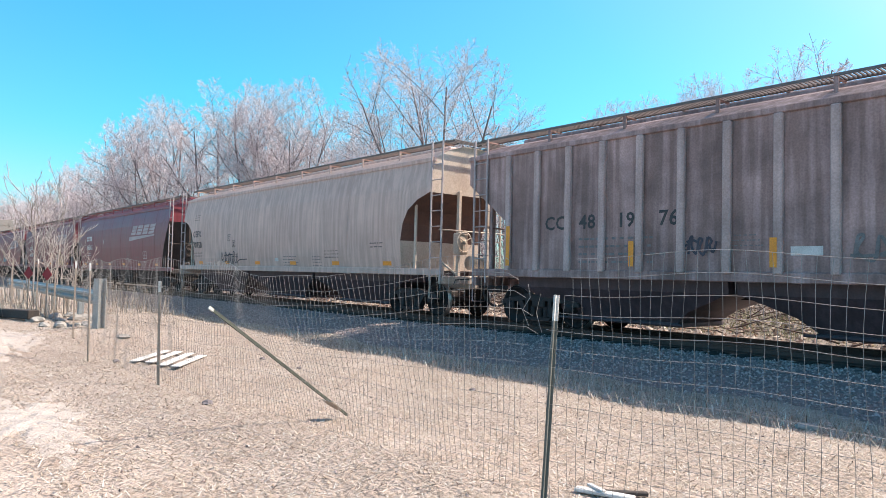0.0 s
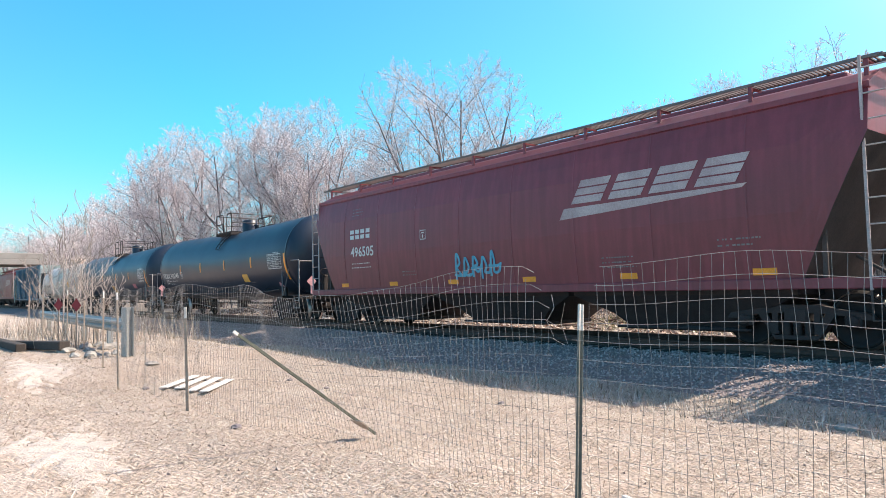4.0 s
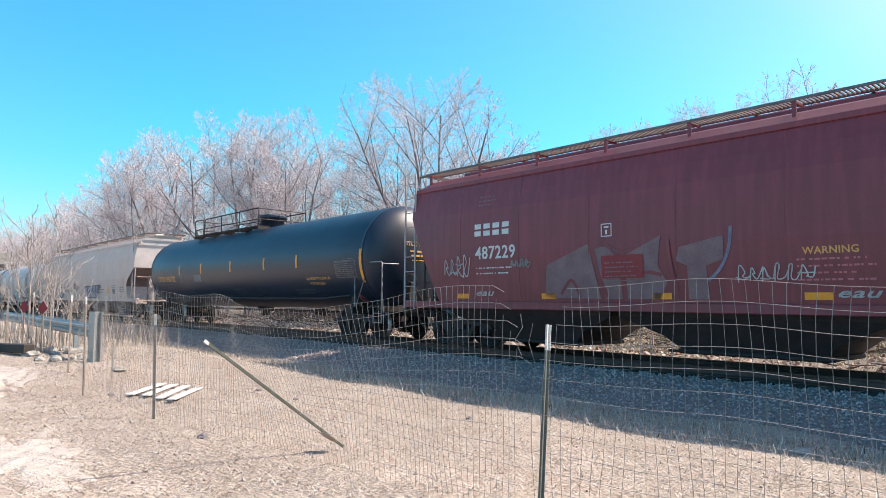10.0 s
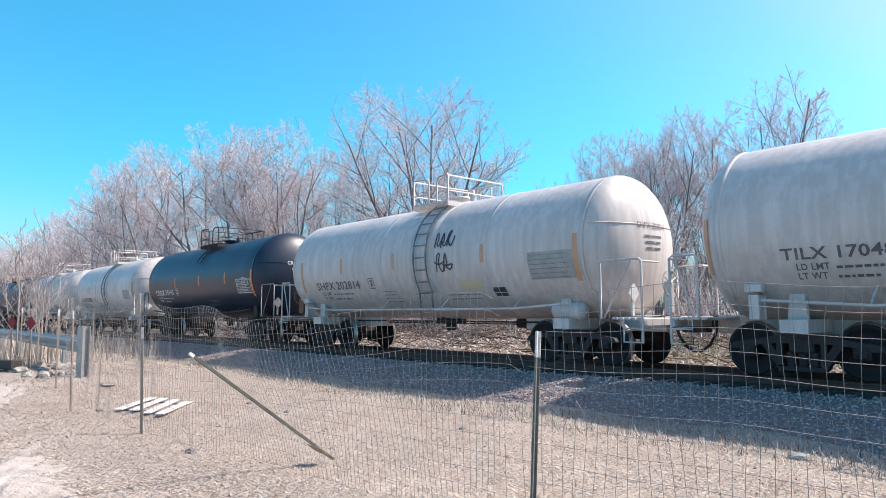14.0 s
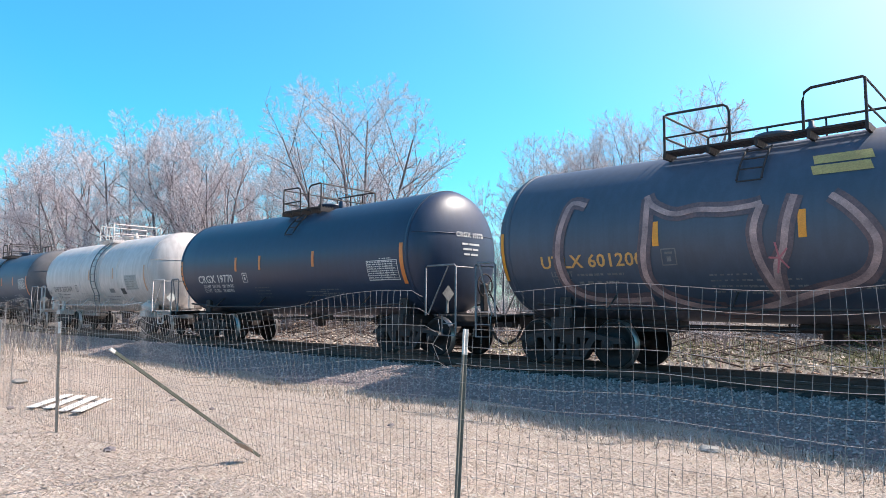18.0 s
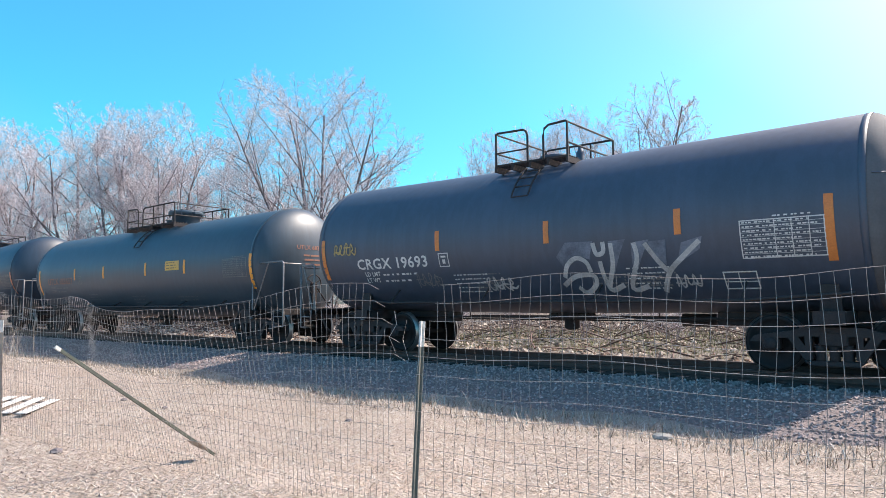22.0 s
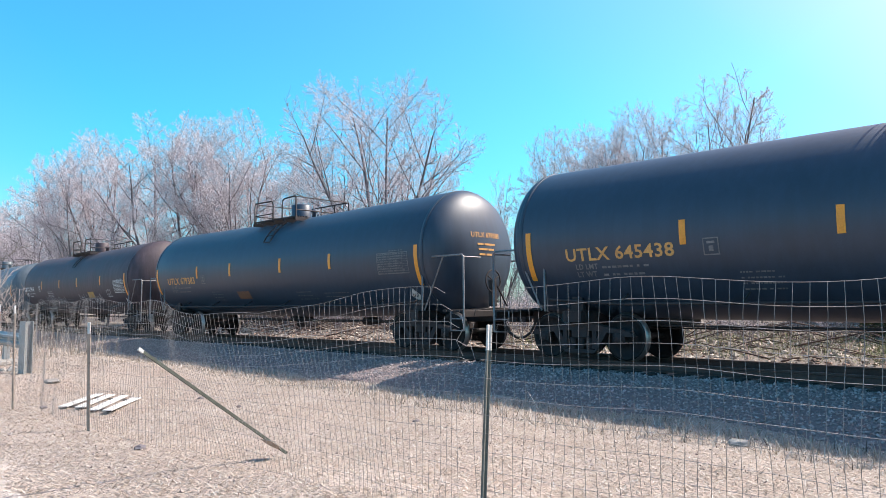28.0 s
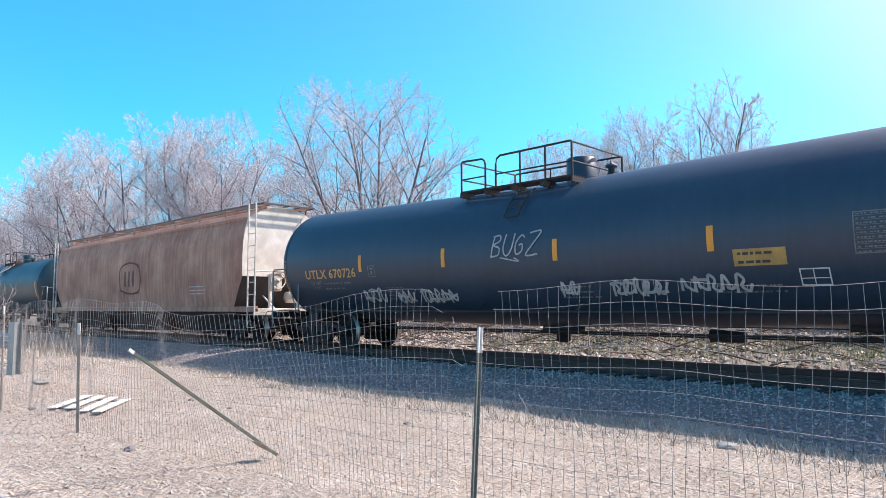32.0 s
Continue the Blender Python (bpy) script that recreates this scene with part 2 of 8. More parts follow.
SPRAY_W = mat_of("white_spray_paint", (0.55, 0.53, 0.52), (0.30, 0.29, 0.28), rough=0.7, scale=3, grain=40, bump=0)
SPRAY_P = mat_of("rosy_white_spray_paint", (0.62, 0.40, 0.36), (0.22, 0.15, 0.15), rough=0.7, scale=2.0, grain=40, bump=0)
SPRAY_B = mat_of("light_blue_spray_paint", (0.10, 0.42, 0.55), (0.06, 0.30, 0.42), rough=0.6, scale=3, grain=40, bump=0)
SPRAY_Y = mat_of("yellow_spray_paint", (0.55, 0.40, 0.14), (0.42, 0.28, 0.10), rough=0.6, scale=3, grain=40, bump=0)
SPRAY_K = mat_of("dark_spray_paint", (0.035, 0.035, 0.05), (0.06, 0.06, 0.08), rough=0.6, scale=3, grain=40, bump=0)
SPRAY_V = mat_of("violet_grey_spray_paint", (0.22, 0.22, 0.30), (0.14, 0.14, 0.2), rough=0.6, scale=3, grain=40, bump=0)
LADDERM = mat_of("pale_ladder_paint", (0.50, 0.43, 0.42), (0.36, 0.30, 0.29), rough=0.6, scale=4, grain=40, bump=0.05)
SAND = mat_of("pale_sandy_gravel", (0.542, 0.478, 0.427), (0.41, 0.338, 0.29), rough=0.95, scale=2.5, grain=40, bump=0.8, mix=0.9, bump_d=0.03)
# end grime, darkened further to paint in the shade of the end recess
SLOPE = mat_of("shaded_grimy_slope_sheet", (0.10, 0.075, 0.066), (0.055, 0.042, 0.038), rough=0.85, scale=1.5, grain=30, bump=0.1)
GREYBLUE = mat_of("slate_blue_paint", (0.165, 0.195, 0.215), (0.122, 0.145, 0.163), rough=0.5, scale=0.5, grain=30, bump=0.03, streak=0.3, fine_amt=0.22)
GRASS = mat_of("dry_mown_grass", (0.496, 0.416, 0.363), (0.323, 0.246, 0.193), rough=0.95, scale=0.8, grain=22, bump=1.0, mix=0.8, third=(0.614, 0.564, 0.533), bump_d=0.05)
STRAW = island_mat("straw", [(0.599, 0.52, 0.431), (0.425, 0.338, 0.257), (0.11, 0.0737, 0.0552), (0.662, 0.615, 0.552)], rough=0.9)
LITTER = island_mat("leaf_litter", [(0.292, 0.189, 0.131), (0.487, 0.387, 0.295), (0.13, 0.0859, 0.0607), (0.39, 0.275, 0.208)], rough=0.9)
BRUSH = island_mat("dead_brush", [(0.055, 0.037, 0.031), (0.11, 0.07, 0.055), (0.03, 0.022, 0.02), (0.19, 0.12, 0.10)], rough=0.9)
THICKET = island_mat("grey_thicket_stems", [(0.17, 0.13, 0.12), (0.30, 0.25, 0.24), (0.09, 0.07, 0.065), (0.44, 0.38, 0.37)], rough=0.9)
WEEDS = island_mat("spring_weeds", [(0.136, 0.17, 0.0595), (0.255, 0.255, 0.102), (0.085, 0.111, 0.0425), (0.357, 0.306, 0.17)], rough=0.9)
STONES = island_mat("ballast_stone", [(0.344, 0.273, 0.255), (0.191, 0.148, 0.141), (0.497, 0.404, 0.377), (0.267, 0.209, 0.197)], rough=0.85)
BALLAST = mat_of("ballast_bed", (0.296, 0.232, 0.219), (0.172, 0.131, 0.124), rough=0.9, scale=9, grain=26, bump=1.0, mix=0.9, bump_d=0.05)
TIEM = mat_of("creosoted_timber", (0.065, 0.05, 0.042), (0.035, 0.028, 0.024), rough=0.9, scale=5, grain=50, bump=0.4, stretch=(1, 8, 8), vary=0.25)
WIRE = mat_of("galvanised_wire", (0.36, 0.34, 0.33), (0.24, 0.22, 0.21), rough=0.5, metal=0.5, scale=8, grain=90, bump=0.0)
POSTG = mat_of("green_post_paint", (0.17, 0.172, 0.15), (0.105, 0.108, 0.092), rough=0.6, scale=7, grain=60, bump=0.1)
POSTD = mat_of("dark_green_post_paint", (0.115, 0.125, 0.10), (0.07, 0.078, 0.06), rough=0.65, scale=7, grain=60, bump=0.1)
POSTB = mat_of("rusty_brown_post", (0.44, 0.36, 0.29), (0.28, 0.215, 0.175), rough=0.75, scale=7, grain=60, bump=0.2)
POSTW = mat_of("white_post_tip", (0.72, 0.70, 0.66), (0.55, 0.52, 0.48), rough=0.6, scale=12, grain=60, bump=0.1)
GALV = mat_of("galvanised_steel", (0.37, 0.385, 0.38), (0.27, 0.28, 0.275), rough=0.5, metal=0.4, scale=5, grain=60, bump=0.05)
BOARD = mat_of("white_painted_board", (0.68, 0.671, 0.646), (0.561, 0.535, 0.51), rough=0.6, scale=4, grain=50, bump=0.1, stretch=(0.85, 5.1, 5.1), vary=0.06)
BARK = mat_of("bark", (0.25, 0.212, 0.216), (0.16, 0.138, 0.142), rough=0.95, scale=3, grain=30, bump=0.4)
TWIG = mat_of("twig_bark", (0.76, 0.675, 0.69), (0.58, 0.51, 0.525), rough=0.95, scale=0.4, grain=20, bump=0.1)
SAPLING = mat_of("pale_sapling_bark", (0.42, 0.36, 0.325), (0.29, 0.245, 0.22), rough=0.9, scale=2, grain=30, bump=0.1)
CONCRETE = mat_of("weathered_concrete", (0.36, 0.34, 0.31), (0.25, 0.23, 0.21), rough=0.9, scale=0.4, grain=12, bump=0.2)
LAWN = mat_of("spring_lawn", (0.20, 0.20, 0.06), (0.34, 0.28, 0.12), rough=0.95, scale=0.15, grain=9, bump=0.5, mix=0.7)
SIDING = mat_of("grey_board_siding", (0.20, 0.20, 0.22), (0.14, 0.14, 0.155), rough=0.8, scale=1.0, grain=20, bump=0.2, stretch=(1, 1, 6))
SIDING_D = mat_of("dark_siding", (0.11, 0.095, 0.09), (0.07, 0.06, 0.055), rough=0.8, scale=1.0, grain=20, bump=0.2)
ROOFM = mat_of("shingle_roof", (0.26, 0.25, 0.24), (0.16, 0.155, 0.15), rough=0.9, scale=3, grain=18, bump=0.4)
CARWHITE = mat_of("silver_car_paint", (0.55, 0.55, 0.55), (0.46, 0.46, 0.46), rough=0.3, metal=0.2, scale=0.8, grain=30, bump=0)
CARRED = mat_of("red_car_paint", (0.45, 0.04, 0.06), (0.36, 0.03, 0.05), rough=0.3, scale=0.8, grain=30, bump=0)
RUBBER = mat_of("tyre_rubber", (0.025, 0.025, 0.025), (0.015, 0.015, 0.015), rough=0.85, scale=5, grain=50, bump=0.2)
POLEW = mat_of("utility_pole_wood", (0.22, 0.18, 0.15), (0.15, 0.12, 0.10), rough=0.9, scale=3, grain=40, bump=0.3)
GLASS = mat_of("window_glass", (0.05, 0.06, 0.065), (0.04, 0.05, 0.055), rough=0.12, scale=1, grain=5, bump=0)
EVERGREEN = island_mat("evergreen_leaf", [(0.05, 0.07, 0.03), (0.09, 0.10, 0.04), (0.12, 0.11, 0.06)], rough=0.8)
HOSE = mat_of("air_hose_rubber", (0.05, 0.04, 0.038), (0.03, 0.025, 0.024), rough=0.7, scale=8, grain=50, bump=0.1)

GRATE = mat_of("walkway_grating_steel", (0.20, 0.18, 0.175), (0.12, 0.105, 0.10), rough=0.6, metal=0.4, scale=5, grain=50, bump=0.05)
LITTER_FAR = island_mat("pinkish_leaf_litter", [(0.263, 0.203, 0.152), (0.407, 0.359, 0.29), (0.0991, 0.0742, 0.0611), (0.328, 0.273, 0.217)], rough=0.9)
FLOOR_L = mat_of("leaf_covered_soil", (0.309, 0.262, 0.216), (0.131, 0.105, 0.0853), rough=0.95, scale=1.3, grain=24, bump=1.0, mix=0.8, third=(0.402, 0.358, 0.297), bump_d=0.05)
NAVY = mat_of("glossy_navy_paint", (0.026, 0.046, 0.088), (0.019, 0.034, 0.066), rough=0.42, scale=0.5, grain=30, bump=0.015, streak=0.15, fine_amt=0.22)

# grey iron; on end railings its light tone stands for the sun's glint
GRAB = mat_of("sunlit_grey_iron", (0.27, 0.26, 0.26), (0.15, 0.14, 0.14), rough=0.45, metal=0.4, scale=6, grain=50, bump=0.05)
# dust on black heads, paler still so that sunlight is in the colour
SUNLIT_DUSTY_HEAD = mat_of("sunlit_dusty_black_head", (0.165, 0.155, 0.158), (0.088, 0.087, 0.094), rough=0.8, scale=0.7, grain=30, bump=0.02, fine_amt=0.3, spec=0.3)

# ---- mesh helpers ----
class Mesh:
    """Collects vertices and faces of one mesh."""

    def __init__(self):
        self.v, self.f, self.smooth = [], [], []

    def add(self, verts, faces, smooth=False):
        o = len(self.v)
        self.v += [tuple(p) for p in verts]
        self.f += [tuple(i + o for i in f) for f in faces]
        self.smooth += [smooth] * len(faces)
        return self

    def box(self, x0, x1, y0, y1, z0, z1, c=0.0, m=None):
        if c <= 0:
            vs = [(x, y, z) for x in (x0, x1) for y in (y0, y1) for z in (z0, z1)]
            fs = [(0, 1, 3, 2), (4, 6, 7, 5), (0, 4, 5, 1), (2, 3, 7, 6), (0, 2, 6, 4), (1, 5, 7, 3)]
        else:
            c = min(c, (x1 - x0) / 2.1, (y1 - y0) / 2.1, (z1 - z0) / 2.1)
            vs, fs = [], []
            lo, hi = (x0, y0, z0), (x1, y1, z1)
            idx = {}
            for sx in (0, 1):
                for sy in (0, 1):
                    for sz in (0, 1):
                        s = (sx, sy, sz)
                        for ax in range(3):
                            p = []
                            for k in range(3):
                                e = hi[k] if s[k] else lo[k]
                                p.append(e if k == ax else e + (-c if s[k] else c))
                            idx[s, ax] = len(vs)
                            vs.append(tuple(p))
            for ax in range(3):
                a, b = [k for k in range(3) if k != ax]
                for side in (0, 1):
                    q = []
                    for u, w in ((0, 0), (1, 0), (1, 1), (0, 1)):
                        s = [0, 0, 0]
                        s[ax], s[a], s[b] = side, u, w
                        q.append(idx[tuple(s), ax])
                    fs.append(tuple(q))
            for ax in range(3):
                a, b = [k for k in range(3) if k != ax]
                for u in (0, 1):
                    for w in (0, 1):
                        s0, s1 = [0, 0, 0], [0, 0, 0]
                        s0[a] = s1[a] = u
                        s0[b] = s1[b] = w
                        s1[ax] = 1
                        s0, s1 = tuple(s0), tuple(s1)
                        fs.append((idx[s0, a], idx[s1, a], idx[s1, b], idx[s0, b]))
            for s in {k[0] for k in idx}:
                fs.append((idx[s, 0], idx[s, 1], idx[s, 2]))
        if m is not None:
            vs = [m @ Vector(p) for p in vs]
        return self.add(vs, fs)

    def tube(self, pts, r, n=6, r1=None, caps=True):
        """A round bar along a polyline."""
        pts = [Vector(p) for p in pts]
        vs, fs = [], []
        up = Vector((0, 0, 1))
        for i, p in enumerate(pts):
            d = (pts[min(i + 1, len(pts) - 1)] - pts[max(i - 1, 0)]).normalized()
            a = d.cross(up if abs(d.z) < 0.95 else Vector((1, 0, 0))).normalized()
            b = d.cross(a)
            rr = r if r1 is None else r + (r1 - r) * i / (len(pts) - 1)
            vs += [p + (a * math.cos(2 * math.pi * k / n) + b * math.sin(2 * math.pi * k / n)) * rr for k in range(n)]
        for i in range(len(pts) - 1):
            for k in range(n):
                fs.append((i * n + k, i * n + (k + 1) % n, (i + 1) * n + (k + 1) % n, (i + 1) * n + k))
        o = len(pts) - 1
        self.add(vs, fs, True)
        if caps:
            self.add([vs[k] for k in range(n)] + [vs[o * n + k] for k in range(n)], [tuple(range(n)), tuple(range(2 * n - 1, n - 1, -1))])
        return self

    def lathe(self, prof, axis="x", n=32, centre=(0, 0, 0), smooth=True):
        """Turns (along, radius) points round an axis."""
        vs, fs = [], []
        for a, r in prof:
            for k in range(n):
                c, s = math.cos(2 * math.pi * k / n) * r, math.sin(2 * math.pi * k / n) * r
                p = {"x": (a, c, s), "y": (c, a, s), "z": (c, s, a)}[axis]
                vs.append((p[0] + centre[0], p[1] + centre[1], p[2] + centre[2]))
        for i in range(len(prof) - 1):
            for k in range(n):
                fs.append((i * n + k, i * n + (k + 1) % n, (i + 1) * n + (k + 1) % n, (i + 1) * n + k))
        return self.add(vs, fs, smooth)

    def slab(self, poly, y0, y1):
        """A polygon of (x, z) points made thick along y."""
        k = len(poly)
        vs = [(x, y0, z) for x, z in poly] + [(x, y1, z) for x, z in poly]
        fs = [tuple(range(k)), tuple(range(2 * k - 1, k - 1, -1))] + [(i, (i + 1) % k, (i + 1) % k + k, i + k) for i in range(k)]
        return self.add(vs, fs)

    def data(self, name, mat):
        me = bpy.data.meshes.new(name)
        me.from_pydata(self.v, [], self.f)
        me.polygons.foreach_set("use_smooth", self.smooth)
        me.materials.append(mat)
        bm = bmesh.new()
        bm.from_mesh(me)
        bmesh.ops.recalc_face_normals(bm, faces=bm.faces)
        bm.to_mesh(me)
        bm.free()
        return me


def part(name, mesh, mat, parent, label="", at=None):
    me = mesh if isinstance(mesh, bpy.types.Mesh) else mesh.data(name, mat)
    ob = new(name, me)
    ob.parent = parent
    if at is not None:
        ob.matrix_basis = at
    if label:
        ob["label"] = label
    return ob


def thing(name, label, category, at=None, group="", kind="", mesh=None, mat=None):
    ob = new(name, None if mesh is None else mesh.data(name, mat))
    if at is not None:
        ob.matrix_basis = at
    return tagged(ob, label, category, group, kind)


def raw_mesh(name, verts, faces, mat, smooth=False):
    """From arrays, for large counts; faces all of one size."""
    me = bpy.data.meshes.new(name)
    verts, faces = np.asarray(verts, np.float32), np.asarray(faces, np.int32)
    k = faces.shape[1]
    me.vertices.add(len(verts))
    me.vertices.foreach_set("co", verts.ravel())
    me.loops.add(faces.size)
    me.loops.foreach_set("vertex_index", faces.ravel())
    me.polygons.add(len(faces))
    me.polygons.foreach_set("loop_start", np.arange(0, faces.size, k, dtype=np.int32))
    me.polygons.foreach_set("use_smooth", np.full(len(faces), smooth))
    me.update()
    me.validate()
    me.materials.append(mat)
    return me


RAIL = 0.53      # top of rail over the near ground
TRACK = 13.15    # centre line of the track
RNG = np.random.default_rng(7)


def smooth(a, b, v):
    q = np.clip((v - a) / (b - a), 0, 1)
    return q * q * (3 - 2 * q)


def ground_z(x, y):
    x, y = np.asarray(x, float), np.asarray(y, float)
    z = 0.30 * smooth(-13.8, -16.2, x) * (1 - smooth(6.5, 9, y)) * smooth(-2, 1, y)
    z = z + 0.20 * smooth(8.9, 11.2, y)
    z = z + 0.25 * smooth(16.5, 21.0, y) + 0.75 * smooth(20, 30, y)
    z = z + 0.02 * np.sin(x * 1.7 + y * 0.9) + 0.015 * np.sin(x * 0.6 - y * 2.1)
    return z


# ---- ground, ballast, track ----
xs = np.unique(np.concatenate([np.linspace(-2500, -200, 16), np.linspace(-200, -40, 40), np.arange(-40, 12, 0.4), np.linspace(12, 200, 40), np.linspace(200, 2500, 16)]))
ys = np.unique(np.concatenate([np.linspace(-2500, -30, 12), np.linspace(-30, -2, 12), np.arange(-2, 34, 0.4), np.linspace(34, 200, 24), np.linspace(200, 2500, 12)]))
gx, gy = np.meshgrid(xs, ys, indexing="ij")
gv = np.stack([gx, gy, ground_z(gx, gy)], -1).reshape(-1, 3)
ii, jj = np.meshgrid(np.arange(len(xs) - 1), np.arange(len(ys) - 1), indexing="ij")
ii, jj = ii.ravel(), jj.ravel()
w_ = len(ys)
gf = np.stack([ii * w_ + jj, (ii + 1) * w_ + jj, (ii + 1) * w_ + jj + 1, ii * w_ + jj + 1], 1)
ground = tagged(new("ground", raw_mesh("ground", gv, gf, GRASS, True)), "pale dry mown grass and sandy soil beside the track", "ground", kind="structure")
# leaf-covered soil between the ballast and the trees
fx, fy = xs[(xs > -130) & (xs < 14)], ys[(ys > 16.0) & (ys < 33)]
lx, ly = np.meshgrid(fx, fy, indexing="ij")
fi, fj = np.meshgrid(np.arange(len(fx) - 1), np.arange(len(fy) - 1), indexing="ij")
fi, fj, fw = fi.ravel(), fj.ravel(), len(fy)
tagged(new("forest_floor", raw_mesh("forest_floor", np.stack([lx, ly, ground_z(lx, ly) + 0.012], -1).reshape(-1, 3), np.stack([fi * fw + fj, (fi + 1) * fw + fj, (fi + 1) * fw + fj + 1, fi * fw + fj + 1], 1), FLOOR_L, True)), "pinkish brown soil covered with dead leaves", "soil", kind="structure")
# lawn beyond the trees to the right
LAWN_ON = raw_mesh("lawn", [(-24, 30, 0), (30, 30, 0), (30, 75, 0), (-24, 75, 0)], [(0, 1, 2, 3)], LAWN)
lawn = tagged(new("lawn", LAWN_ON), "patchy yellow-green lawn behind the trees", "lawn", kind="structure")
lawn.location.z = 1.26

bed = Mesh()
prof = [(8.9, -0.12), (9.6, 0.08), (10.6, 0.24), (11.45, 0.335), (14.85, 0.335), (15.7, 0.22), (17.0, -0.1)]
for a, b in ((-900, -60), (-60, 20), (20, 700)):
    steps = 1 if a != -60 else 120
    for s in range(steps):
        x0, x1 = a + (b - a) * s / steps, a + (b - a) * (s + 1) / steps
        for (y0, z0), (y1, z1) in zip(prof, prof[1:]):
            bed.add([(x0, y0, z0), (x1, y0, z0), (x1, y1, z1), (x0, y1, z1)], [(0, 1, 2, 3)])
ballast = thing("ballast", "blue-grey crushed stone ballast bed under the track", "ballast", kind="structure", mesh=bed, mat=BALLAST)


def stones(name, count, x0, x1, y0, y1, zf, lo, hi, mat):
    """Angular stones, each its own island."""
    base = np.array([(1, 0, 0), (-1, 0, 0), (0, 1, 0), (0, -1, 0), (0, 0, 1), (0, 0, -1)], float)
    fc = np.array([(0, 2, 4), (2, 1, 4), (1, 3, 4), (3, 0, 4), (2, 0, 5), (1, 2, 5), (3, 1, 5), (0, 3, 5)])
    p = np.stack([RNG.uniform(x0, x1, count), RNG.uniform(y0, y1, count)], 1)
    r = RNG.uniform(lo, hi, count)
    jit = base[None] * RNG.uniform(0.55, 1.15, (count, 6, 1)) + RNG.normal(0, 0.22, (count, 6, 3))
    ang = RNG.uniform(0, 6.28, count)
    c, s = np.cos(ang)[:, None], np.sin(ang)[:, None]
    vx = jit[..., 0] * c - jit[..., 1] * s
    vy = jit[..., 0] * s + jit[..., 1] * c
    v = np.stack([vx, vy, jit[..., 2] * 0.75], -1) * r[:, None, None]
    v += np.concatenate([p, (zf(p[:, 0], p[:, 1]) + r * 0.25)[:, None]], 1)[:, None]
    f = fc[None] + (np.arange(count) * 6)[:, None, None]
    return raw_mesh(name, v.reshape(-1, 3), f.reshape(-1, 3), mat)


def bed_z(x, y):
    return np.interp(y, [a for a, _ in prof], [b for _, b in prof])


tagged(new("ballast_stones", stones("ballast_stones", 34000, -34, 5, 9.0, 12.2, bed_z, 0.014, 0.036, STONES)), "loose blue-grey ballast stones on the shoulder", "stones", kind="stuff")
tagged(new("ballast_stones", stones("ballast_stones_far", 7000, -60, 12, 14.0, 16.4, bed_z, 0.025, 0.055, STONES)), "loose ballast stones on the far shoulder", "stones", kind="stuff")
tagged(new("pebbles", stones("pebbles", 2600, -22, 4, 1.5, 9.2, ground_z, 0.006, 0.022, STONES)), "small pebbles strewn over the dry ground", "stones", kind="stuff")


def blades(name, count, x0, x1, y0, y1, zf, ln, up, mat, keep=None):
    """Thin strips of dry grass, lying or standing."""
    p = np.stack([RNG.uniform(x0, x1, count), RNG.uniform(y0, y1, count)], 1)
    if keep is not None:
        p = p[keep(p)]
    k = len(p)
    z = zf(p[:, 0], p[:, 1])
    a = RNG.uniform(0, 6.28, k)
    l_ = RNG.uniform(*ln, k)
    el = RNG.uniform(*up, k)
    d = np.stack([np.cos(a) * np.cos(el), np.sin(a) * np.cos(el), np.sin(el)], 1) * l_[:, None]
    side = np.stack([-np.sin(a), np.cos(a), 0 * a], 1) * RNG.uniform(0.0025, 0.0065, k)[:, None]
    o = np.concatenate([p, (z + 0.004)[:, None]], 1)
    tip = o + d
    v = np.stack([o - side, o + side, tip + side * 0.4, tip - side * 0.4], 1)
    f = np.arange(k * 4).reshape(k, 4)
    return raw_mesh(name, v.reshape(-1, 3), f, mat)


tagged(new("dry_grass", blades("dry_grass", 190000, -24, 3, 1.2, 9.6, ground_z, (0.03, 0.09), (0.02, 0.40), STRAW)), "short dry straw and mown grass", "grass", kind="stuff")
tagged(new("dry_grass", blades("grass_edge", 9000, -26, 4, 7.9, 9.2, ground_z, (0.06, 0.17), (0.3, 1.3), STRAW)), "tufts of dry grass at the edge of the ballast", "grass", kind="stuff")
tagged(new("dry_grass", blades("grass_behind", 45000, -24, 10, -7, 1.25, ground_z, (0.05, 0.15), (0.02, 0.45), STRAW)), "short dry straw round the camera's stand", "grass", kind="stuff")
tagged(new("dry_grass", blades("grass_beside", 24000, 2.9, 12, 1.2, 9.6, ground_z, (0.05, 0.14), (0.02, 0.45), STRAW)), "short dry straw and mown grass", "grass", kind="stuff")
tagged(new("leaf_litter", blades("leaf_chips", 9000, -24, 3, 1.2, 9.4, ground_z, (0.03, 0.08), (0.0, 0.3), LITTER)), "brown chips of dead leaf on the dry grass", "leaf litter", kind="stuff")
tagged(new("leaf_litter", blades("leaf_litter", 80000, -48, 6, 16.6, 24.5, ground_z, (0.08, 0.24), (0.0, 0.5), LITTER_FAR)), "brown leaf litter and dead stalks beyond the track", "leaf litter", kind="stuff")

tagged(new("dead_brush", blades("dead_brush", 26000, -52, 6, 18.8, 26, ground_z, (0.10, 0.6), (0.4, 1.5), BRUSH, lambda p: np.sin(p[:, 0] * 1.9 + np.sin(p[:, 1] * 1.3) * 2) + np.sin(p[:, 0] * 0.7 + p[:, 1] * 2.3) + (p[:, 1] - 21.5) * 0.5 > 0.2)), "dark dead brush and stalks along the wood's edge", "undergrowth", kind="stuff")
